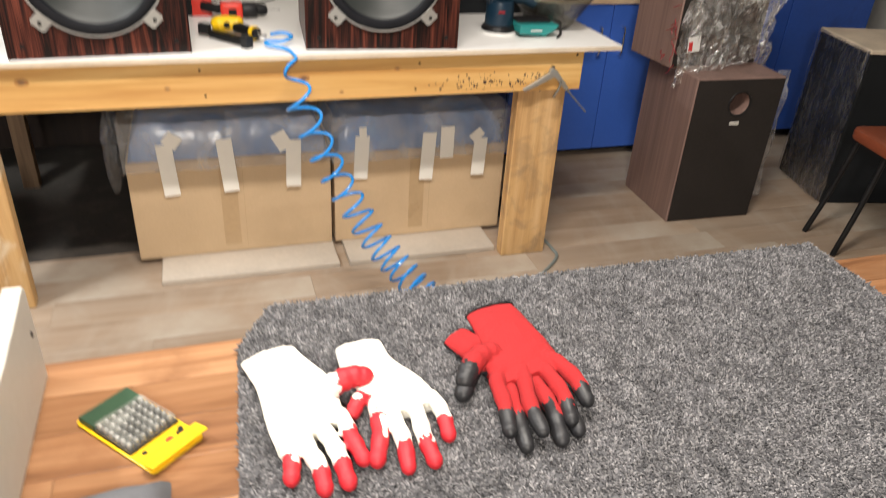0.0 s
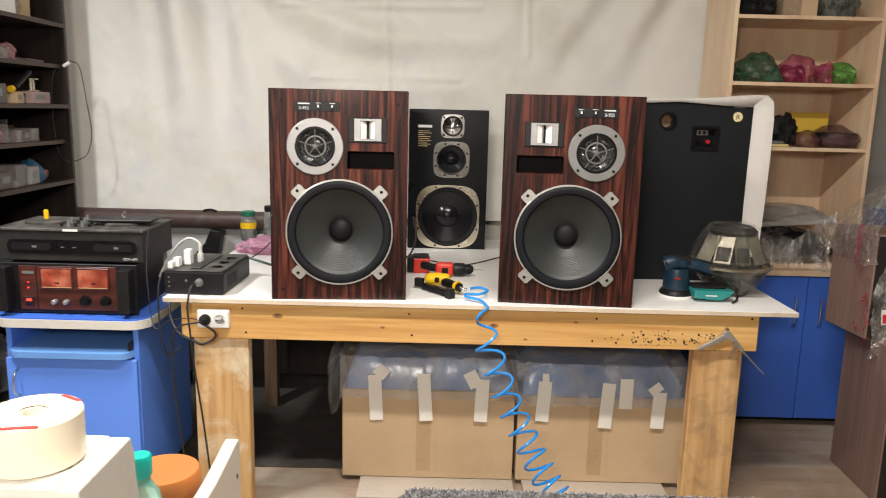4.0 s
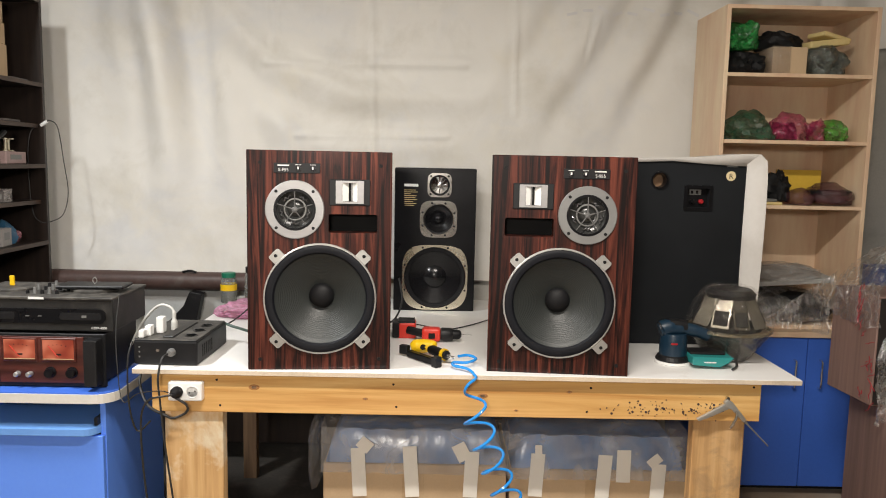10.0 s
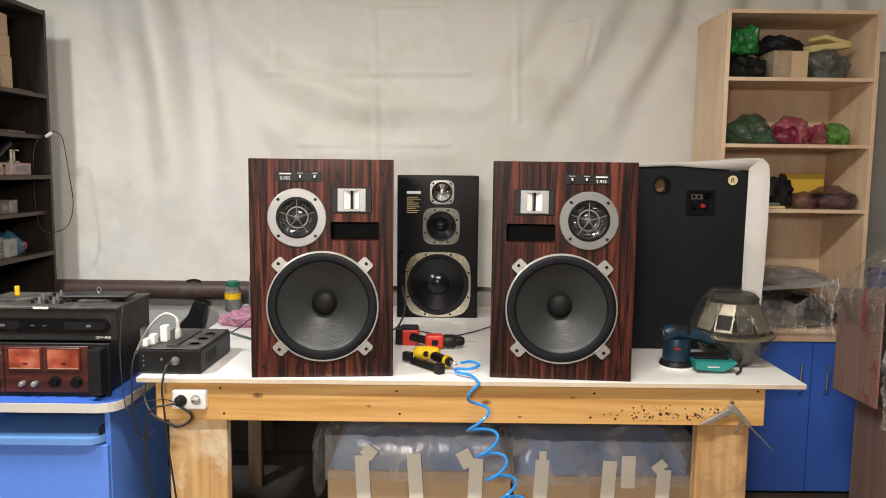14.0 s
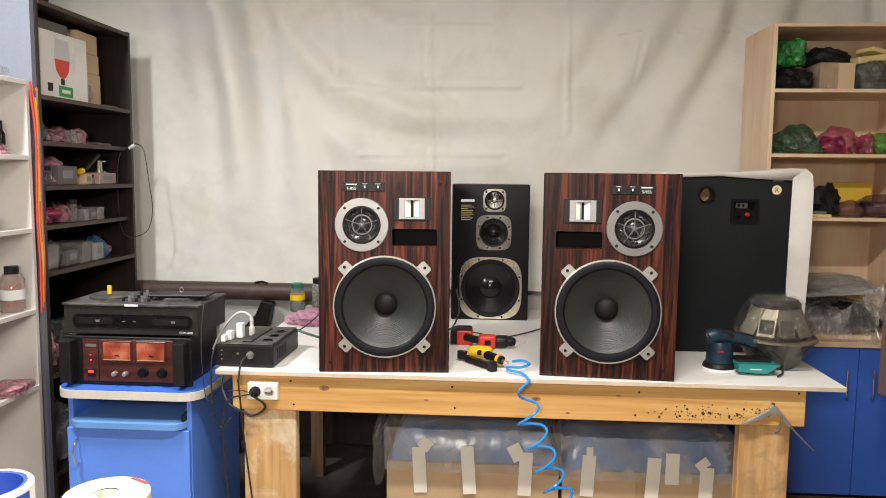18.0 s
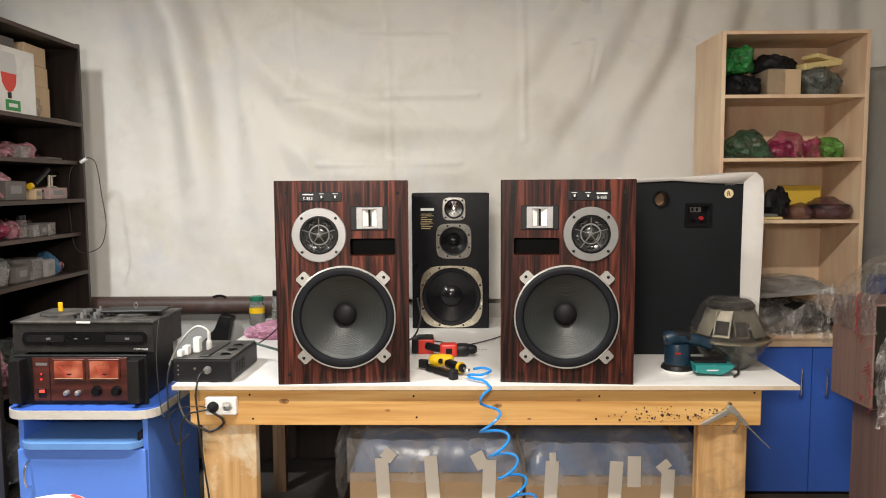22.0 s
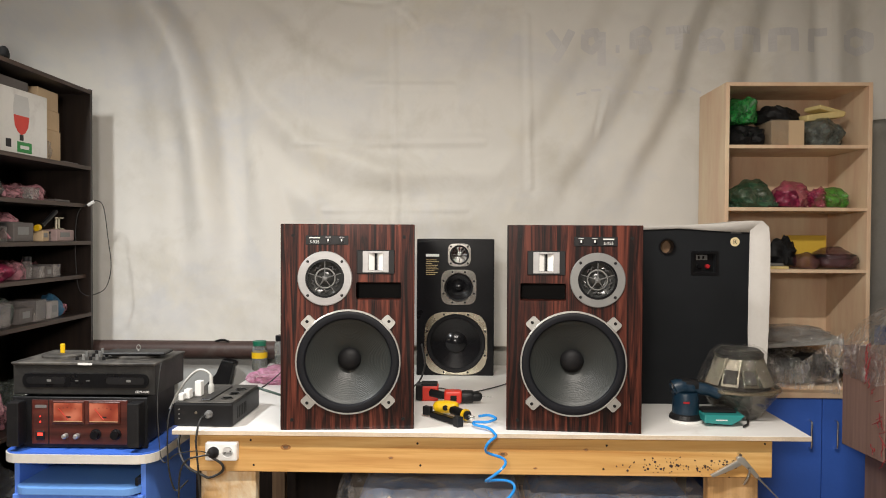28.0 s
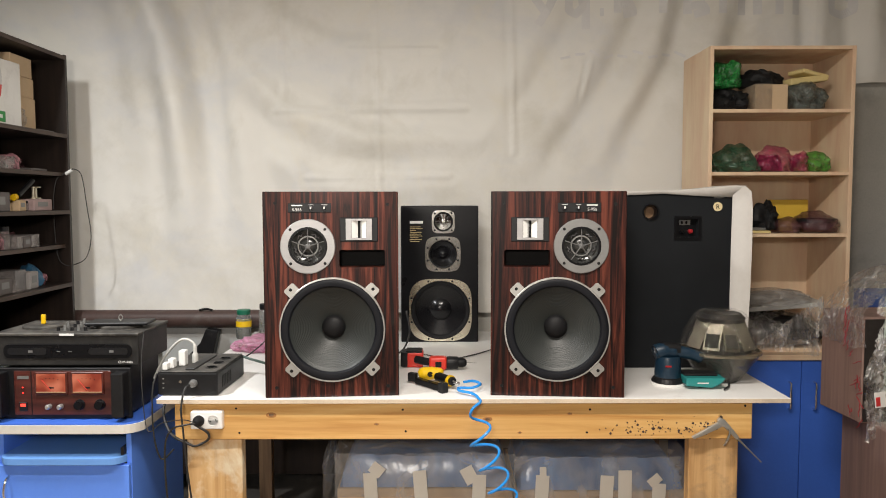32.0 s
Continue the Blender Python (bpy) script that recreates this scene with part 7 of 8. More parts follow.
for k, (y, z, w, m) in enumerate(((0.98, 0.0005, 0.2, M_CREAMPACK), (1.0, 0.0135, 0.17, M_GREYPLATE))):
    single("flat_pack", box((-w / 2, -0.05, 0), (w / 2, 0.06, 0.012), 0.002), m, (1.27, y, THREE + z), "thin flat pack lying on the shelf", "pack", "flat packs")
single("yellow_block", box((-0.02, -0.03, 0), (0.02, 0.03, 0.14), 0.002), M_YELLOW, (1.245, 1.05, THREE + 0.026), "narrow yellow block on the flat packs", "block")
single("white_strut", box((-0.006, -0.02, 0), (0.006, 0.02, 0.1), 0.002, m=pose(0, 0, 0, 0, -30, 0)), M_WHITE, (1.3, 1.0, THREE + 0.03), "white plastic strip leaning on the shelf", "strip")
for z, h, x0, x1, seed, m, lab in ((LOW, 0.17, 1.12, 1.7, 13.1, M_FILM_DARK, "dark wrapped bundle in shiny film"), (LOW + 0.0, 0.15, 1.12, 1.68, 13.9, M_BLACKBAG, "black stuffed bag inside the film")):
    bag((x0 + x1) / 2, 1.08, z, (x1 - x0, 0.34, h), seed, m, lab, G, 0.14)
single("flat_wrapped_board", box((-0.25, -0.17, 0), (0.24, 0.17, 0.022), 0.004, 2, pose(0, 0, 0, 4, -4, 0)), mat("grey_foam_sheet", (0.42, 0.42, 0.4), 0.45, var=0.12, scale=8, bump=0.3), (1.37, 1.07, LOW + 0.19), "grey foam sheet in clear film, lying on a dark bundle", "board")
bag(1.36, 1.02, LOW + 0.2, (0.5, 0.36, 0.07), 14.5, M_FILM_BAG, "clear film loosely covering the flat boards", G, 0.2)

# ---- stacked loudspeakers at the end ----
fs = thing("floor_loudspeaker", (1.497, 0.178, 0), "brown-veneered loudspeaker with dark front standing on the floor", "loudspeaker", turn=-2)
part("cabinet", carved(box((0, 0, 0), (0.39, 0.36, 0.602), 0.003), [lathe([(0.044, -0.05), (0.044, 0.2)], (0.205, 0.1, 0.5), "-y", 32)]), M_MAUVE, fs)
bm = box((0.006, -0.004, 0.006), (0.384, -0.0005, 0.596))
part("front_panel", carved(bm, [lathe([(0.044, -0.05), (0.044, 0.05)], (0.205, 0, 0.5), "-y", 32)]), M_FELT, fs, "dark brown front panel")
part("port_ring", lathe([(0.044, 0.003), (0.05, 0.006), (0.052, 0.003)], (0.205, 0, 0.5), "-y", 32, False), M_BLACK, fs)
part("port_back", lathe([(0.044, 0), (0, 0)], (0.205, 0.09, 0.5), "-y", 24, False), M_PIPE, fs)
part("badge", box((0.18, -0.0055, 0.415), (0.222, -0.004, 0.43)), M_BANDING, fs)
us = thing("wrapped_loudspeaker", (1.456, 0.312, 0.604), "brown loudspeaker box wrapped in shiny film with red tape", "loudspeaker", turn=4)
part("cabinet", box((0, 0, 0), (0.41, 0.268, 0.405), 0.003), M_MAUVE, us)
part("front_panel", box((0.006, -0.004, 0.006), (0.404, -0.0005, 0.399)), M_FELT, us)


def film_sheet(grid, depth, seed):
    """A crinkled sheet through a grid of places."""
    bm = fresh()
    nu, nv = len(grid[0]), len(grid)
    res = 13
    rows = []
    for j in range((nv - 1) * res + 1):
        row = []
        for i in range((nu - 1) * res + 1):
            a, b = min(j // res, nv - 2), min(i // res, nu - 2)
            u, v = i / res - b, j / res - a
            p = (Vector(grid[a][b]) * (1 - u) + Vector(grid[a][b + 1]) * u) * (1 - v) + (Vector(grid[a + 1][b]) * (1 - u) + Vector(grid[a + 1][b + 1]) * u) * v
            q = Vector((i * 0.17 + seed, j * 0.15, seed * 2))
            d = depth * (noise.noise(q) + 0.6 * abs(noise.noise(q * 2.3)) + 0.55 * abs(noise.noise(Vector((q.x * 5 + q.y * 3, q.y * 2, 1.0)))) + 0.3 * abs(noise.noise(q * 7.1)))
            row.append(bm.verts.new(p + Vector((d * 0.5, -abs(d), d * 0.4))))
        rows.append(row)
    for r0, r1 in zip(rows, rows[1:]):
        for i in range(len(r0) - 1):
            bm.faces.new((r0[i], r0[i + 1], r1[i + 1], r1[i]))
    return bm


part("front_film", film_sheet([[(0.0, -0.015, -0.07), (0.1, -0.03, -0.03), (0.22, -0.03, 0.0), (0.34, -0.03, 0.02), (0.44, -0.01, 0.05)], [(-0.01, -0.015, 0.15), (0.1, -0.04, 0.17), (0.22, -0.05, 0.18), (0.34, -0.04, 0.18), (0.43, -0.015, 0.2)], [(0.03, -0.015, 0.33), (0.1, -0.05, 0.38), (0.22, -0.06, 0.4), (0.34, -0.05, 0.4), (0.43, -0.02, 0.4)], [(0.07, 0.02, 0.48), (0.13, -0.02, 0.54), (0.22, -0.03, 0.58), (0.34, -0.02, 0.58), (0.43, 0.0, 0.54)]], 0.035, 3.0), M_FILM_DARK, us, "clear shiny stretch film", smooth=False)
part("hanging_film", film_sheet([[(0.4, 0.0, 0.02), (0.45, 0.0, 0.04), (0.5, 0.02, 0.05)], [(0.36, 0.02, -0.2), (0.42, 0.0, -0.2), (0.48, 0.03, -0.18)], [(0.36, 0.03, -0.45), (0.41, 0.0, -0.48), (0.45, 0.03, -0.42)]], 0.02, 11.0), M_FILM_GLOSS, us, "loose clear film hanging down", smooth=False)
part("top_film", film_sheet([[(-0.012, 0.27, 0.29), (-0.012, 0.13, 0.28), (-0.012, -0.01, 0.29)], [(-0.016, 0.27, 0.41), (-0.016, 0.13, 0.42), (-0.012, -0.01, 0.42)], [(0.03, 0.26, 0.47), (0.04, 0.13, 0.5), (0.05, 0.0, 0.49)], [(0.12, 0.25, 0.55), (0.13, 0.13, 0.59), (0.13, 0.0, 0.57)], [(0.28, 0.25, 0.59), (0.28, 0.13, 0.62), (0.28, 0.0, 0.6)], [(0.43, 0.25, 0.55), (0.43, 0.13, 0.58), (0.43, 0.0, 0.56)]], 0.028, 5.0), M_FILM_GLOSS, us, "clear shiny film bulging over the top", smooth=False)
part("trailing_film", film_sheet([[(-0.015, 0.27, 0.2), (-0.08, 0.42, 0.19), (-0.17, 0.55, 0.18)], [(-0.015, 0.27, 0.33), (-0.075, 0.42, 0.26), (-0.165, 0.55, 0.195)], [(0.0, 0.26, 0.47), (-0.05, 0.38, 0.36), (-0.15, 0.52, 0.21)]], 0.02, 7.0), M_FILM_GLOSS, us, "loose clear film tail", smooth=False)
random.seed(9)
M_REDPRINT = mat("dark_red_print", (0.32, 0.02, 0.03), 0.4, var=0.15, bump=0)
for k in range(22):
    n, ang = random.uniform(0.012, 0.03), random.uniform(-1.2, 1.2)
    if k < 9:
        y, z = 0.075 + random.uniform(-0.02, 0.02), 0.29 + 0.017 * k
        out, ang = -0.022 + max(0, z - 0.4) * 0.6, ang * 0.3
    else:
        y, z = random.uniform(-0.02, 0.05), random.uniform(-0.02, 0.26)
        out = -0.016
    part("red_print", tube([(out, y + n * math.sin(ang) * u + 0.005 * math.sin(5 * u + k), z + n * math.cos(ang) * u) for u in (-1, -0.4, 0.2, 1)], 0.0016, 5, 4), M_REDPRINT, us, "wavy strip of red print on the film")
part("label", box((0.03, -0.052, 0.07), (0.085, -0.05, 0.128), m=pose(0, 0, 0, 0, -6, 0)), M_WHITE, us, "white paper label")
part("label_spot", box((0.034, -0.0535, 0.076), (0.05, -0.052, 0.11), m=pose(0, 0, 0, 0, -6, 0)), M_REDINK, us)
single("film_strip", film_sheet([[(0, 0, 0.0), (0.06, 0, 0.0)], [(0.005, -0.01, 0.28), (0.07, 0.0, 0.28)], [(0.0, 0.0, 0.55), (0.06, 0, 0.55)]], 0.02, 8.8), M_FILM_BAG, (1.915, 0.25, 0.05), "clear film hanging beside the stacked loudspeakers", "film", smooth=True)

bs = thing("black_case", (2.3, 0.2, 0), "black flight case with a worn edge standing on the floor", "case", turn=-12)
part("case_body", box((0, 0, 0), (0.5, 0.38, 0.68), 0.008, 2), M_DARKPANEL, bs)
part("top_edge", box((-0.003, -0.003, 0.665), (0.503, 0.383, 0.684), 0.004), M_TOPEDGE, bs, "worn pale top edge")
part("film", film_sheet([[(-0.012, -0.01, 0.0), (-0.014, 0.2, 0.0), (-0.01, 0.39, 0.0)], [(-0.012, -0.012, 0.68), (-0.014, 0.2, 0.68), (-0.01, 0.39, 0.68)]], 0.015, 2.2), M_FILM_GLOSS, bs, "clear film on the case side", smooth=True)
st = thing("stool", (2.22, -0.22, 0), "stool with a red-brown seat and black tube legs", "stool", turn=-10)
part("seat", prism(rounded(-0.18, 0.18, -0.17, 0.17, 0.05), 0.42, 0.465, "xy", 0.012), mat("red_brown_leatherette", (0.22, 0.055, 0.025), 0.45, var=0.1, bump=0.15), st, smooth=True)
for x, y in ((-0.17, -0.02), (0.17, -0.02), (-0.17, 0.16), (0.17, 0.16)):
    part("leg", tube([(x * 1.25, y * 1.1 + 0.0, 0), (x, y, 0.2), (x * 0.8, y * 0.9, 0.42)], 0.011, 10, 4), M_BLACK, st, smooth=True)
bc2 = thing("blue_cabinet", (1.985, 0.9, 0), "deep blue cabinet standing behind the stacked loudspeakers", "cabinet")
part("body", box((0, 0.02, 0.06), (1.0, 0.44, 1.0), 0.002), M_BLUE_DARK, bc2)
part("plinth", box((0.02, 0.09, 0), (0.98, 0.42, 0.06)), M_HOLE, bc2)
for x in (0.003, 0.503):
    part("door", box((x, 0, 0.065), (x + 0.494, 0.018, 0.996), 0.0015), M_BLUE_DARK, bc2)

# ---- things in the dark shelf unit ----
FX = DX - 0.02
CLEARBOX = film("clear_plastic_box", (0.3, 0.27, 0.26), 0.62, 0.12, 8, 0.3)
M_PALEPINK = film("pale_pink_bag", (0.5, 0.22, 0.26), 0.35, 0.25, 24, 0.8)
M_GREYPACK = mat("grey_pack", (0.12, 0.105, 0.1), 0.6, var=0.1, bump=0.2)
lb = thing("lamp_carton", (FX - 0.01, 0.505, 1.7805), "white lamp carton with a red bulb picture and green label", "box", turn=-2)
part("carton", box((-0.2, 0, 0), (0, 0.33, 0.275), 0.002), mat("white_card", (0.72, 0.71, 0.68), 0.6, var=0.04, dirt=(0.6, 0.58, 0.55)), lb)
part("bulb_outline", prism([(0.1, 0.25), (0.19, 0.25), (0.2, 0.2), (0.198, 0.165), (0.092, 0.165), (0.09, 0.2)], 0.0, 0.0006, "yz"), mat("grey_print", (0.55, 0.55, 0.54), 0.6, var=0.03, bump=0), lb)
part("bulb_picture", prism([(0.092, 0.165), (0.198, 0.165), (0.19, 0.12), (0.17, 0.095), (0.15, 0.085), (0.14, 0.085), (0.12, 0.095), (0.1, 0.12)], 0.0, 0.0008, "yz"), M_RED, lb)
part("bulb_base", prism([(0.132, 0.085), (0.158, 0.085), (0.158, 0.06), (0.132, 0.06)], 0.0, 0.0007, "yz"), M_BLACK, lb)
part("green_label", prism([(0.115, 0.055), (0.215, 0.055), (0.215, 0.01), (0.115, 0.01)], 0.0, 0.0009, "yz"), mat("green_print", (0.02, 0.24, 0.05), 0.5), lb)
part("label_bar", prism([(0.135, 0.04), (0.195, 0.04), (0.195, 0.025), (0.135, 0.025)], 0.0, 0.0014, "yz"), M_INK, lb)
part("barcode_bar", prism([(0.04, 0.06), (0.075, 0.06), (0.075, 0.025), (0.04, 0.025)], 0.0, 0.0007, "yz"), M_BLACK, lb)
single("flat_carton", box((-0.2, 0, 0), (0, 0.24, 0.05), 0.002), M_GREYPACK, (FX - 0.04, 0.52, 2.056), "flat grey carton lying on the lamp carton", "box")
for z, h, y in ((1.7805, 0.15, 0.87), (1.931, 0.09, 0.86), (2.022, 0.09, 0.85)):
    single("brown_carton", box((-0.22, 0, 0), (0, 0.19, h), 0.002), M_CARD, (FX - 0.05, y, z), "small brown cardboard box stacked on the dark shelf", "box", "stacked cartons", turn=3)


def shelf_row(z, items):
    for kind, y, w, h, m, label in items:
        seed = y * 37 + z * 11
        label += " on the dark shelf"
        d = min(0.2, 0.08 + w * 0.7)
        if kind == "bag":
            single("small_bag", crumple((d, w, h), seed, 3, 0.35, 0.5), m, (FX - 0.02 - d / 2, y, z), label, "bag", "bags on the dark shelves", smooth=True)
        elif kind == "box":
            b = thing("small_box", (FX - 0.02 - d / 2, y, z), label, "box", "boxes on the dark shelves", turn=(seed * 13) % 17 - 8)
            if m is CLEARBOX and h > 0.03:
                bm = fresh()
                for lo, hi in (((-d / 2, -w / 2, 0), (d / 2, w / 2, 0.003)), ((-d / 2, -w / 2, 0.003), (-d / 2 + 0.002, w / 2, h)), ((d / 2 - 0.002, -w / 2, 0.003), (d / 2, w / 2, h)), ((-d / 2, -w / 2, 0.003), (d / 2, -w / 2 + 0.002, h)), ((-d / 2, w / 2 - 0.002, 0.003), (d / 2, w / 2, h))):
                    add_box(bm, lo, hi)
                part("tray", bm, m, b)
                part("rim", prism(rounded(-d / 2 - 0.003, d / 2 + 0.003, -w / 2 - 0.003, w / 2 + 0.003, 0.006, 3), h, h + 0.004, "xy"), m, b)
                part("contents", crumple((d * 0.85, w * 0.85, h * 0.8), seed, 3, 0.4, 0.5), (M_PALEPINK, M_GREYBAG, M_DUSTY)[int(seed * 7) % 3], b, "heap of small parts", smooth=True).location = (0, 0, 0.004)
            else:
                part("carton", box((-d / 2, -w / 2, 0), (d / 2, w / 2, h * 0.97), 0.003), m, b)
                if h > 0.03:
                    part("flap", box((-d / 2 + 0.003, -w / 2 + 0.002, h * 0.97), (d / 2 - 0.001, 0, h), 0.001), m, b)
                    part("label", box((d / 2, -w * 0.3, h * 0.35), (d / 2 + 0.001, w * 0.25, h * 0.75)), M_GREYPLATE, b, "pale paper label")
        elif kind == "jar":
            j = thing("small_jar", (FX - 0.05, y, z), label, "jar", "jars on the dark shelves")
            part("body", lathe([(0, 0), (w * 0.46, 0), (w / 2, 0.003), (w / 2, h * 0.75), (w * 0.4, h * 0.82)], (0, 0, 0), "z", 18), m, j, smooth=True)
            part("lid", lathe([(w * 0.45, h * 0.8), (w * 0.45, h), (0, h)], (0, 0, 0), "z", 18), M_BLACK, j)
        else:
            s = thing("wire_spool", (FX - 0.04, y, z), label, "spool")
            part("core", lathe([(w * 0.3, 0), (w * 0.3, h)], (0, 0, 0), "z", 18), M_GOLD, s)
            for q in (0, h - 0.006):
                part("flange", lathe([(w / 2, 0), (w / 2, 0.006)], (0, 0, q), "z", 20), M_CREAMPACK, s)


shelf_row(1.7805, [("bag", 0.93, 0.1, 0.1, M_FILM_BAG, "clear bag of small parts"), ("bag", 0.5, 0.07, 0.06, M_PALEPINK, "pale pink bag of parts"), ("box", 1.08, 0.14, 0.012, M_GREYPACK, "thin dark pack")])
shelf_row(1.5955, [("bag", 0.53, 0.17, 0.1, M_GREYBAG, "grey plastic bag of parts"), ("bag", 0.56, 0.1, 0.055, M_PALEPINK, "pale pink bag of parts"), ("bag", 0.68, 0.14, 0.06, M_PALEPINK, "pale pink bag of parts"), ("box", 0.76, 0.1, 0.05, CLEARBOX, "clear plastic parts box"), ("bag", 0.85, 0.14, 0.075, M_PALEPINK, "pale pink bag with metal parts"), ("box", 1.0, 0.15, 0.012, M_GREYPACK, "flat grey pack")])
shelf_row(1.4105, [("jar", 0.5, 0.06, 0.1, CLEARBOX, "clear jar of parts"), ("jar", 0.575, 0.045, 0.08, CLEARBOX, "small clear jar"), ("bag", 0.53, 0.12, 0.03, M_CREAMPACK, "yellow bits in a low heap"), ("bag", 0.7, 0.19, 0.06, M_PALEPINK, "pink bag of fixings"), ("box", 0.69, 0.14, 0.085, M_GREYPACK, "pale carton among bags"), ("bag", 0.68, 0.17, 0.13, M_PALEPINK, "pink bag piled on another"), ("box", 0.85, 0.07, 0.05, M_CARD, "small brown box"), ("jar", 0.92, 0.035, 0.045, CLEARBOX, "tiny clear jar"), ("box", 1.02, 0.18, 0.055, mat("pink_white_box", (0.42, 0.3, 0.29), 0.6), "pink and white parts box")])
single("wire_spool", lathe([(0.032, 0), (0.032, 0.005), (0.016, 0.006), (0.016, 0.05), (0.032, 0.051), (0.032, 0.056)], (0, 0, 0), "z", 22), M_GOLD, (FX - 0.05, 1.0, 1.466), "brass-coloured wire spool on a box", "spool", smooth=False)
sw = thing("screwdriver", (FX - 0.03, 0.8, 1.45), "black screwdriver with a yellow handle end", "tool")
part("handle", tube([(0, 0, 0.02), (0, 0.02, 0.024)], 0.014, 12, 0), M_YELLOW, sw)
part("shank", tube([(0, 0.04, 0.03), (0, 0.16, 0.1)], 0.011, 10, 0), M_BLACK, sw)
shelf_row(1.2435, [("bag", 0.5, 0.13, 0.07, M_PALEPINK, "pink bag of parts"), ("bag", 0.6, 0.13, 0.08, M_REDBAG, "magenta bag of parts"), ("bag", 0.7, 0.12, 0.09, M_PALEPINK, "pink bag of parts"), ("jar", 0.76, 0.04, 0.1, CLEARBOX, "tall clear jar"), ("box", 0.82, 0.05, 0.05, CLEARBOX, "small clear box"), ("box", 0.885, 0.055, 0.05, M_GREYPACK, "small grey box"), ("box", 0.95, 0.06, 0.055, CLEARBOX, "clear parts box")])
shelf_row(1.0535, [("box", 0.52, 0.14, 0.1, CLEARBOX, "clear plastic container"), ("bag", 0.62, 0.12, 0.12, M_GREYBAG, "grey bag of parts"), ("box", 0.7, 0.11, 0.07, M_GREYPACK, "grey open box"), ("box", 0.81, 0.1, 0.09, CLEARBOX, "clear tray of parts"), ("box", 0.92, 0.09, 0.08, mat("pale_carton", (0.34, 0.32, 0.31), 0.6), "pale grey carton"), ("bag", 1.03, 0.13, 0.085, M_PALEPINK, "pink bag of parts"), ("bag", 1.02, 0.1, 0.11, mat("blue_bag", (0.03, 0.1, 0.18), 0.4), "blue plastic bag")])
shelf_row(0.6185, [("bag", 0.55, 0.2, 0.2, M_PALEPINK, "pink bag of parts"), ("bag", 0.8, 0.25, 0.22, M_GREYBAG, "grey bag of parts"), ("bag", 1.0, 0.18, 0.15, M_REDBAG, "magenta bag of parts")])
shelf_row(0.1885, [("bag", 0.6, 0.3, 0.3, M_FILM_BAG, "large clear plastic bag"), ("bag", 0.95, 0.3, 0.25, M_GREYBAG, "grey stuffed bag")])
random.seed(23)
for z, room in ((1.7805, 0.1), (1.5955, 0.11), (1.4105, 0.11), (1.2435, 0.1), (1.0535, 0.11)):
    for k in range(6):
        y, w = 0.49 + 0.105 * k + random.uniform(-0.02, 0.02), random.uniform(0.07, 0.14)
        if z > 1.7 and y < 0.86:
            continue
        m, word = random.choice(((M_PALEPINK, "pale pink"), (M_PALEPINK, "pale pink"), (M_GREYBAG, "grey"), (M_FILM_BAG, "clear"), (M_BROWNBAG, "brown-pink"), (M_BLACKBAG, "black")))
        single("small_bag", crumple((0.1, w, random.uniform(0.35, 0.9) * room), 40 + k * 3.7 + z * 9, 3, 0.45, 0.5), m, (FX - 0.14 - random.uniform(0, 0.08), y, z), "crumpled " + word + " bag of parts on the dark shelf", "bag", "bags on the dark shelves", smooth=True)
hk = thing("charger_cable", (0, 0, 0), "thin black cable with a white plug hooked on the shelf", "cable")
part("white_plug", tube([(-1.985, 1.19, 1.588), (-1.955, 1.19, 1.607)], 0.008, 10, 0), M_WHITE, hk)
part("wire", tube([(-1.955, 1.19, 1.607), (-1.945, 1.19, 1.612), (-1.91, 1.195, 1.58), (-1.89, 1.2, 1.42), (-1.875, 1.2, 1.28), (-1.9, 1.2, 1.18), (-1.95, 1.2, 1.145), (-2.0, 1.185, 1.14), (-2.03, 1.17, 1.2), (-2.035, 1.16, 1.42), (-2.02, 1.16, 1.55), (-1.99, 1.18, 1.59)], 0.0022, 6, 6), M_CABLE, hk, smooth=True)

wr = thing("wire_roll", (-2.075, 0.47, 2.159), "white roll of wire standing on edge on the tall shelf", "roll")
part("winding", lathe([(0.026, -0.03), (0.056, -0.034), (0.062, -0.024), (0.062, 0.024), (0.056, 0.034), (0.026, 0.03), (0.026, -0.03)], (0, 0, 0.062), "-y", 36, False), M_WHITE, wr, smooth=True)
part("core", lathe([(0.026, -0.028), (0.022, -0.028), (0.022, 0.028), (0.026, 0.028)], (0, 0, 0.062), "-y", 28, False), M_BLACK, wr)
part("loose_end", tube([(0.0, 0.0, 0.125), (-0.01, 0.0, 0.145), (-0.03, 0.0, 0.15), (-0.04, 0, 0.13)], 0.006, 8, 5), M_WHITE, wr, smooth=True)
single("dark_bundle", crumple((0.05, 0.08, 0.055), 31.0, 3, 0.25, 0.5), M_BLACKBAG, (-2.02, 0.56, 2.165), "dark bundle lying on top of the tall shelf", "bundle", smooth=True)

# ---- things in the white shelf ----
def bottle(y, z, r, h, m, cap, label):
    b = thing("small_bottle", (DX - 0.06, y, z), label, "bottle", "bottles in the white shelf")
    part("body", lathe([(0, 0), (r * 0.95, 0), (r, 0.003), (r, h * 0.62), (r * 0.45, h * 0.74)], (0, 0, 0), "z", 20), m, b, smooth=True)
    part("cap", lathe([(r * 0.5, h * 0.73), (r * 0.5, h), (0, h)], (0, 0, 0), "z", 16), cap, b)


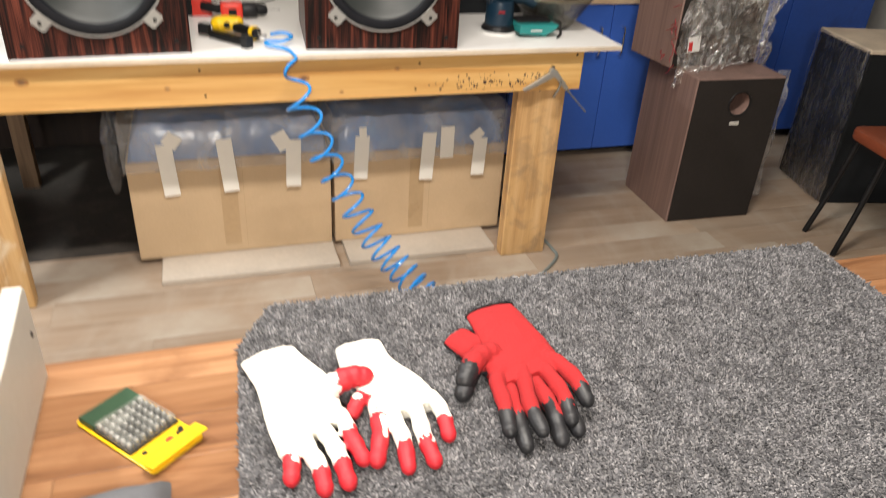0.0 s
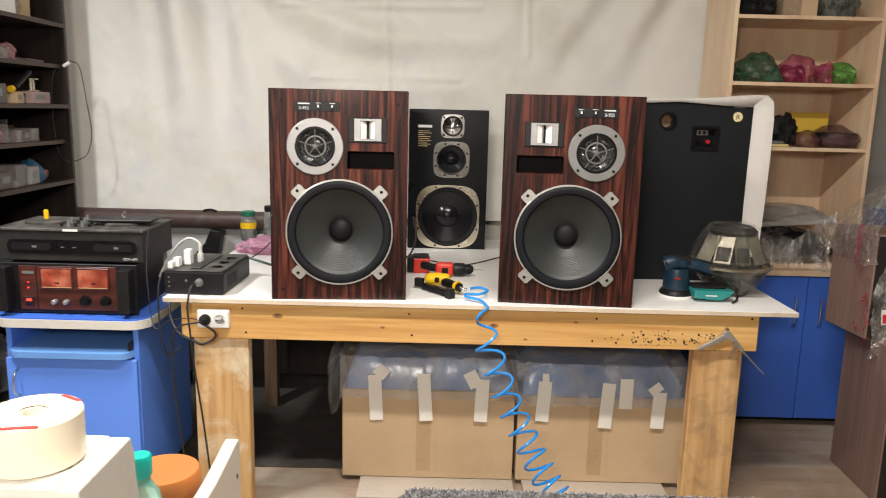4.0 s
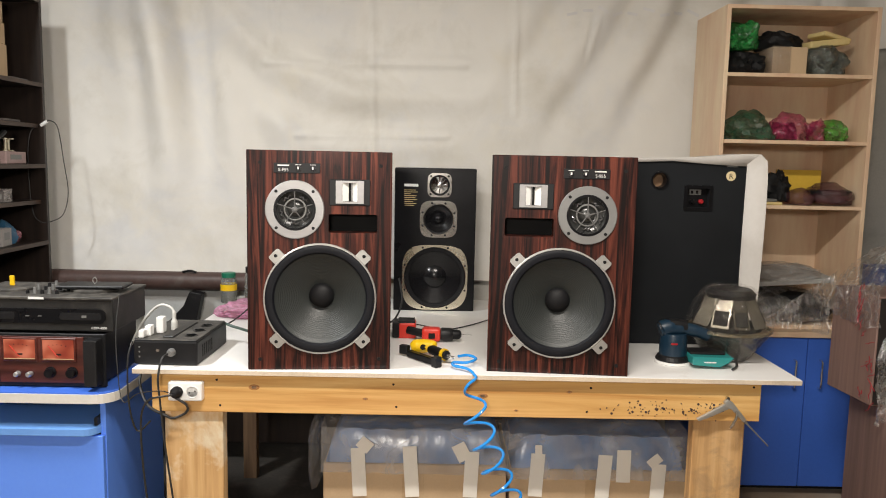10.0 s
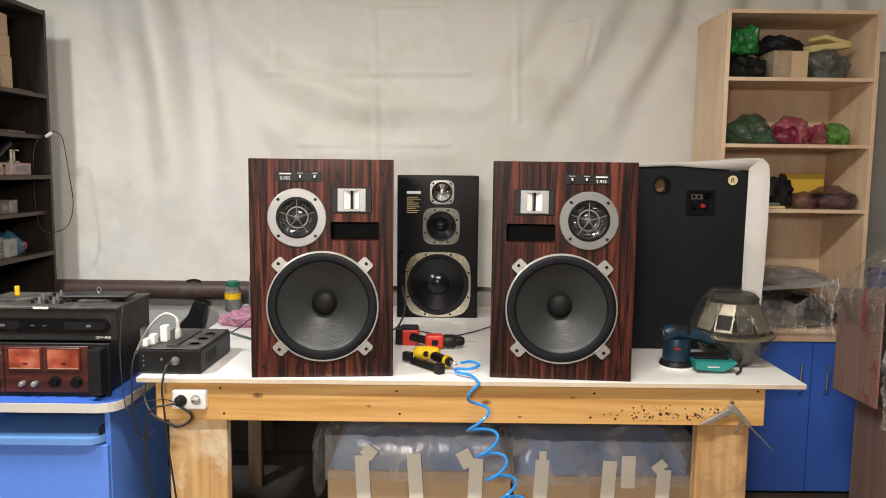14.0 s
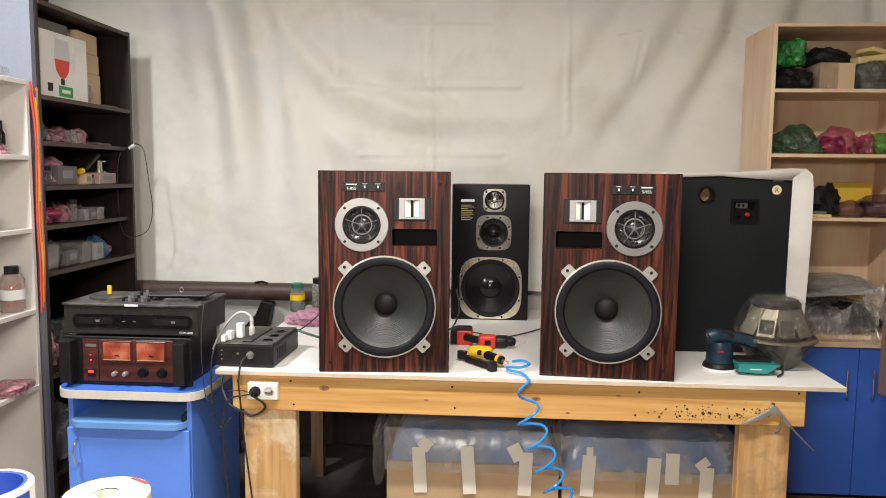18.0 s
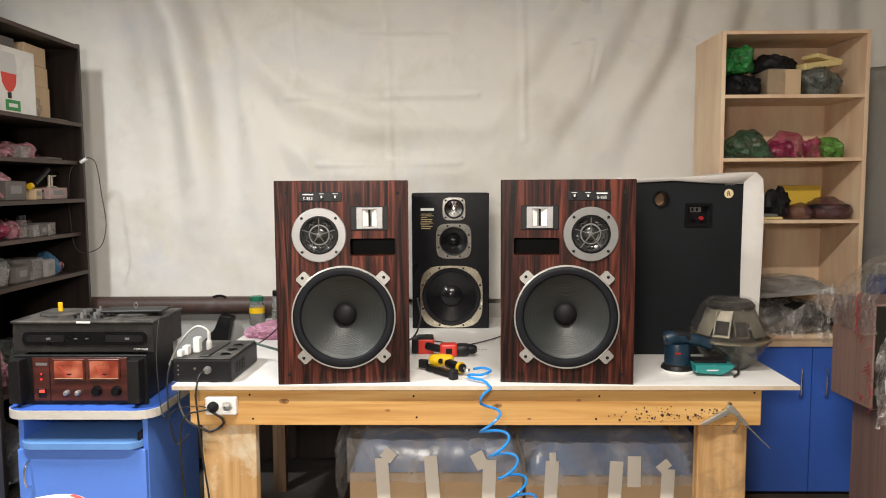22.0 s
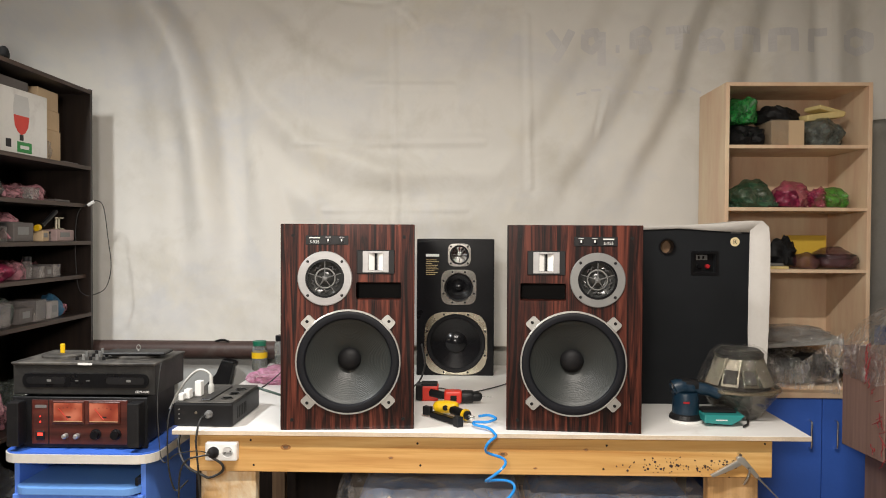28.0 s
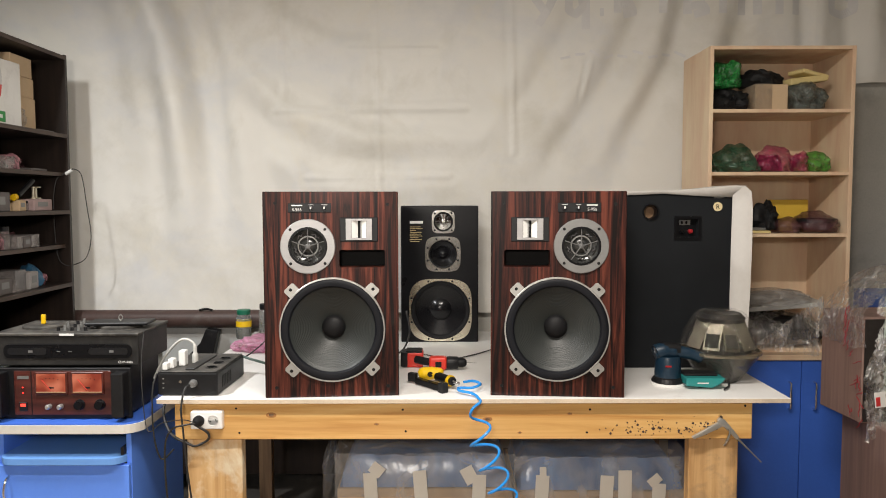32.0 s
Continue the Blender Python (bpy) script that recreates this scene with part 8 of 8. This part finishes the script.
for y in (0.19, 0.235, 0.275):
    bottle(y, 1.5325, 0.016, 0.13, M_BLACKGLOSS, M_BLACK, "small black bottle with a label")
single("pink_packet", crumple((0.1, 0.14, 0.04), 21.0, 3, 0.3, 0.4), M_PALEPINK, (DX - 0.05, 0.22, 1.5325), "pale pink packet of parts under the bottles", "bag", smooth=True)
sg = thing("wall_sign", (DX - 0.296, 0.215, 1.335), "small white sign with a red border and letters", "sign")
part("plate", box((-0.004, -0.09, 0), (0.0, 0.09, 0.13)), M_WHITE, sg)
for lo, hi in (((-0.09, 0), (0.09, 0.006)), ((-0.09, 0.124), (0.09, 0.13)), ((-0.09, 0.006), (-0.084, 0.124)), ((0.084, 0.006), (0.09, 0.124))):
    part("border", box((0, lo[0], lo[1]), (0.001, hi[0], hi[1])), M_REDINK, sg)
lettering("sign_text", "DE", 0.07, (0.0008, 0.04, 0.04), M_REDINK, sg, (90, 0, 90))
single("hanging_tool", box((-0.01, -0.012, 0), (0.01, 0.012, 0.15), 0.004), M_GREYPLATE, (DX - 0.25, 0.3, 1.355), "small grey tool hanging on the shelf's back", "tool")
single("glue_pot", lathe([(0, 0), (0.035, 0), (0.037, 0.003), (0.034, 0.05), (0.02, 0.06), (0, 0.062)], (0, 0, 0), "z", 22), M_CREAMPACK, (DX - 0.08, 0.2, 1.2445), "cream coloured glue pot with a dome lid", "pot", smooth=True)
mb = thing("measuring_bottle", (DX - 0.05, 0.285, 0.9185), "clear bottle with a black cap and orange cord inside", "bottle")
part("body", lathe([(0, 0), (0.042, 0), (0.045, 0.004), (0.045, 0.13), (0.03, 0.15)], (0, 0, 0), "z", 24), glassy("amber_clear", (0.75, 0.6, 0.55), 0.1, weight=0.7), mb, smooth=True)
part("cap", lathe([(0.025, 0.148), (0.026, 0.15), (0.026, 0.18), (0, 0.18)], (0, 0, 0), "z", 18), M_BLACK, mb)
part("cord", tube([(0.0, -0.02, 0.02), (0.02, 0.0, 0.06), (0.0, 0.02, 0.1), (-0.02, 0, 0.06), (0, -0.02, 0.03)], 0.006, 8, 5), M_RED, mb, "orange-red coiled cord")
part("label", lathe([(0.0455, 0.05), (0.0455, 0.09)], (0, 0, 0), "z", 24, False), M_WHITE, mb)
single("glass_tumbler", lathe([(0, 0), (0.035, 0), (0.04, 0.08), (0.037, 0.08), (0.033, 0.004), (0, 0.004)], (0, 0, 0), "z", 22), M_FILM_BAG, (DX - 0.07, 0.17, 0.9185), "clear tumbler with small parts", "tumbler", smooth=True)
single("pink_packet", crumple((0.2, 0.3, 0.05), 22.0, 3, 0.25, 0.3), M_PALEPINK, (DX - 0.07, 0.22, 0.6065), "flat pale pink packet on the white shelf", "bag", smooth=True)
single("flat_bag", crumple((0.28, 0.5, 0.05), 23.0, 3, 0.2, 0.3), M_FILM_BAG, (DX - 0.13, 0.12, 1.8245), "flat clear bag on top of the white shelf", "bag", smooth=True)
random.seed(4)
for k, (col, nm) in enumerate((((0.65, 0.03, 0.03), "red"), ((0.75, 0.42, 0.02), "yellow"), ((0.7, 0.2, 0.02), "orange"), ((0.05, 0.1, 0.5), "blue"), ((0.6, 0.04, 0.05), "red"), ((0.78, 0.5, 0.05), "yellow"), ((0.65, 0.12, 0.02), "orange"))):
    y = 0.375 + 0.009 * (k % 4)
    single("hanging_wire", tube([(DX + 0.012, y + random.uniform(-0.02, 0.01), 1.82 - 0.01 * k), (DX + 0.014, y + 0.006, 1.6), (DX + 0.013, y + random.uniform(-0.008, 0.008), 1.3), (DX + 0.016, y + random.uniform(-0.006, 0.006), 1.1), (DX + 0.012, y - 0.004, 0.9 + 0.02 * k)], 0.0042, 8, 6), mat(nm + "_wire", col, 0.4, var=0.05), (0, 0, 0), "bundle strand of " + nm + " wire hanging down", "wire", "hanging wires", smooth=True)

# ---- pieces: laminate strips of the bench ----
random.seed(11)


def planks(parent, x0, x1, y0, y1, width, lengths, z, thick, material, name="plank", gap=0.0005):
    cache = {}
    row, y = 0, y1
    while y - width > y0 - 1e-6:
        x = x0 - random.random() * lengths[0]
        while x < x1:
            n = random.choice(lengths)
            a, b = max(x, x0), min(x + n, x1)
            if b - a > 0.02:
                key = round(b - a, 3)
                if key not in cache:
                    bm = fresh()
                    add_box(bm, (0, 0, -thick), (b - a - gap, width - gap, 0), 0.0004)
                    cache[key] = None
                    ob = part(name, bm, material, parent)
                    cache[key] = ob.data
                else:
                    ob = new(name, cache[key])
                    ob.parent = parent
                ob.location = (a, y - width, z + random.uniform(0, 0.0004))
            x += n
        y -= width
        row += 1


planks(bn, -1.3, 1.4, -2.12, -1.305, 0.065, (0.32, 0.4, 0.48), BENCH, 0.008, M_LAMINATE)
floor = structure("floor", box((LEFT, FRONT, -0.1), (RIGHT, BACK, -0.012)), M_FLOOR, "worn dusty wood-laminate floor")
planks(floor, LEFT, RIGHT, -1.7, BACK, 0.13, (0.8, 1.0, 1.2), 0.0, 0.012, M_FLOOR)
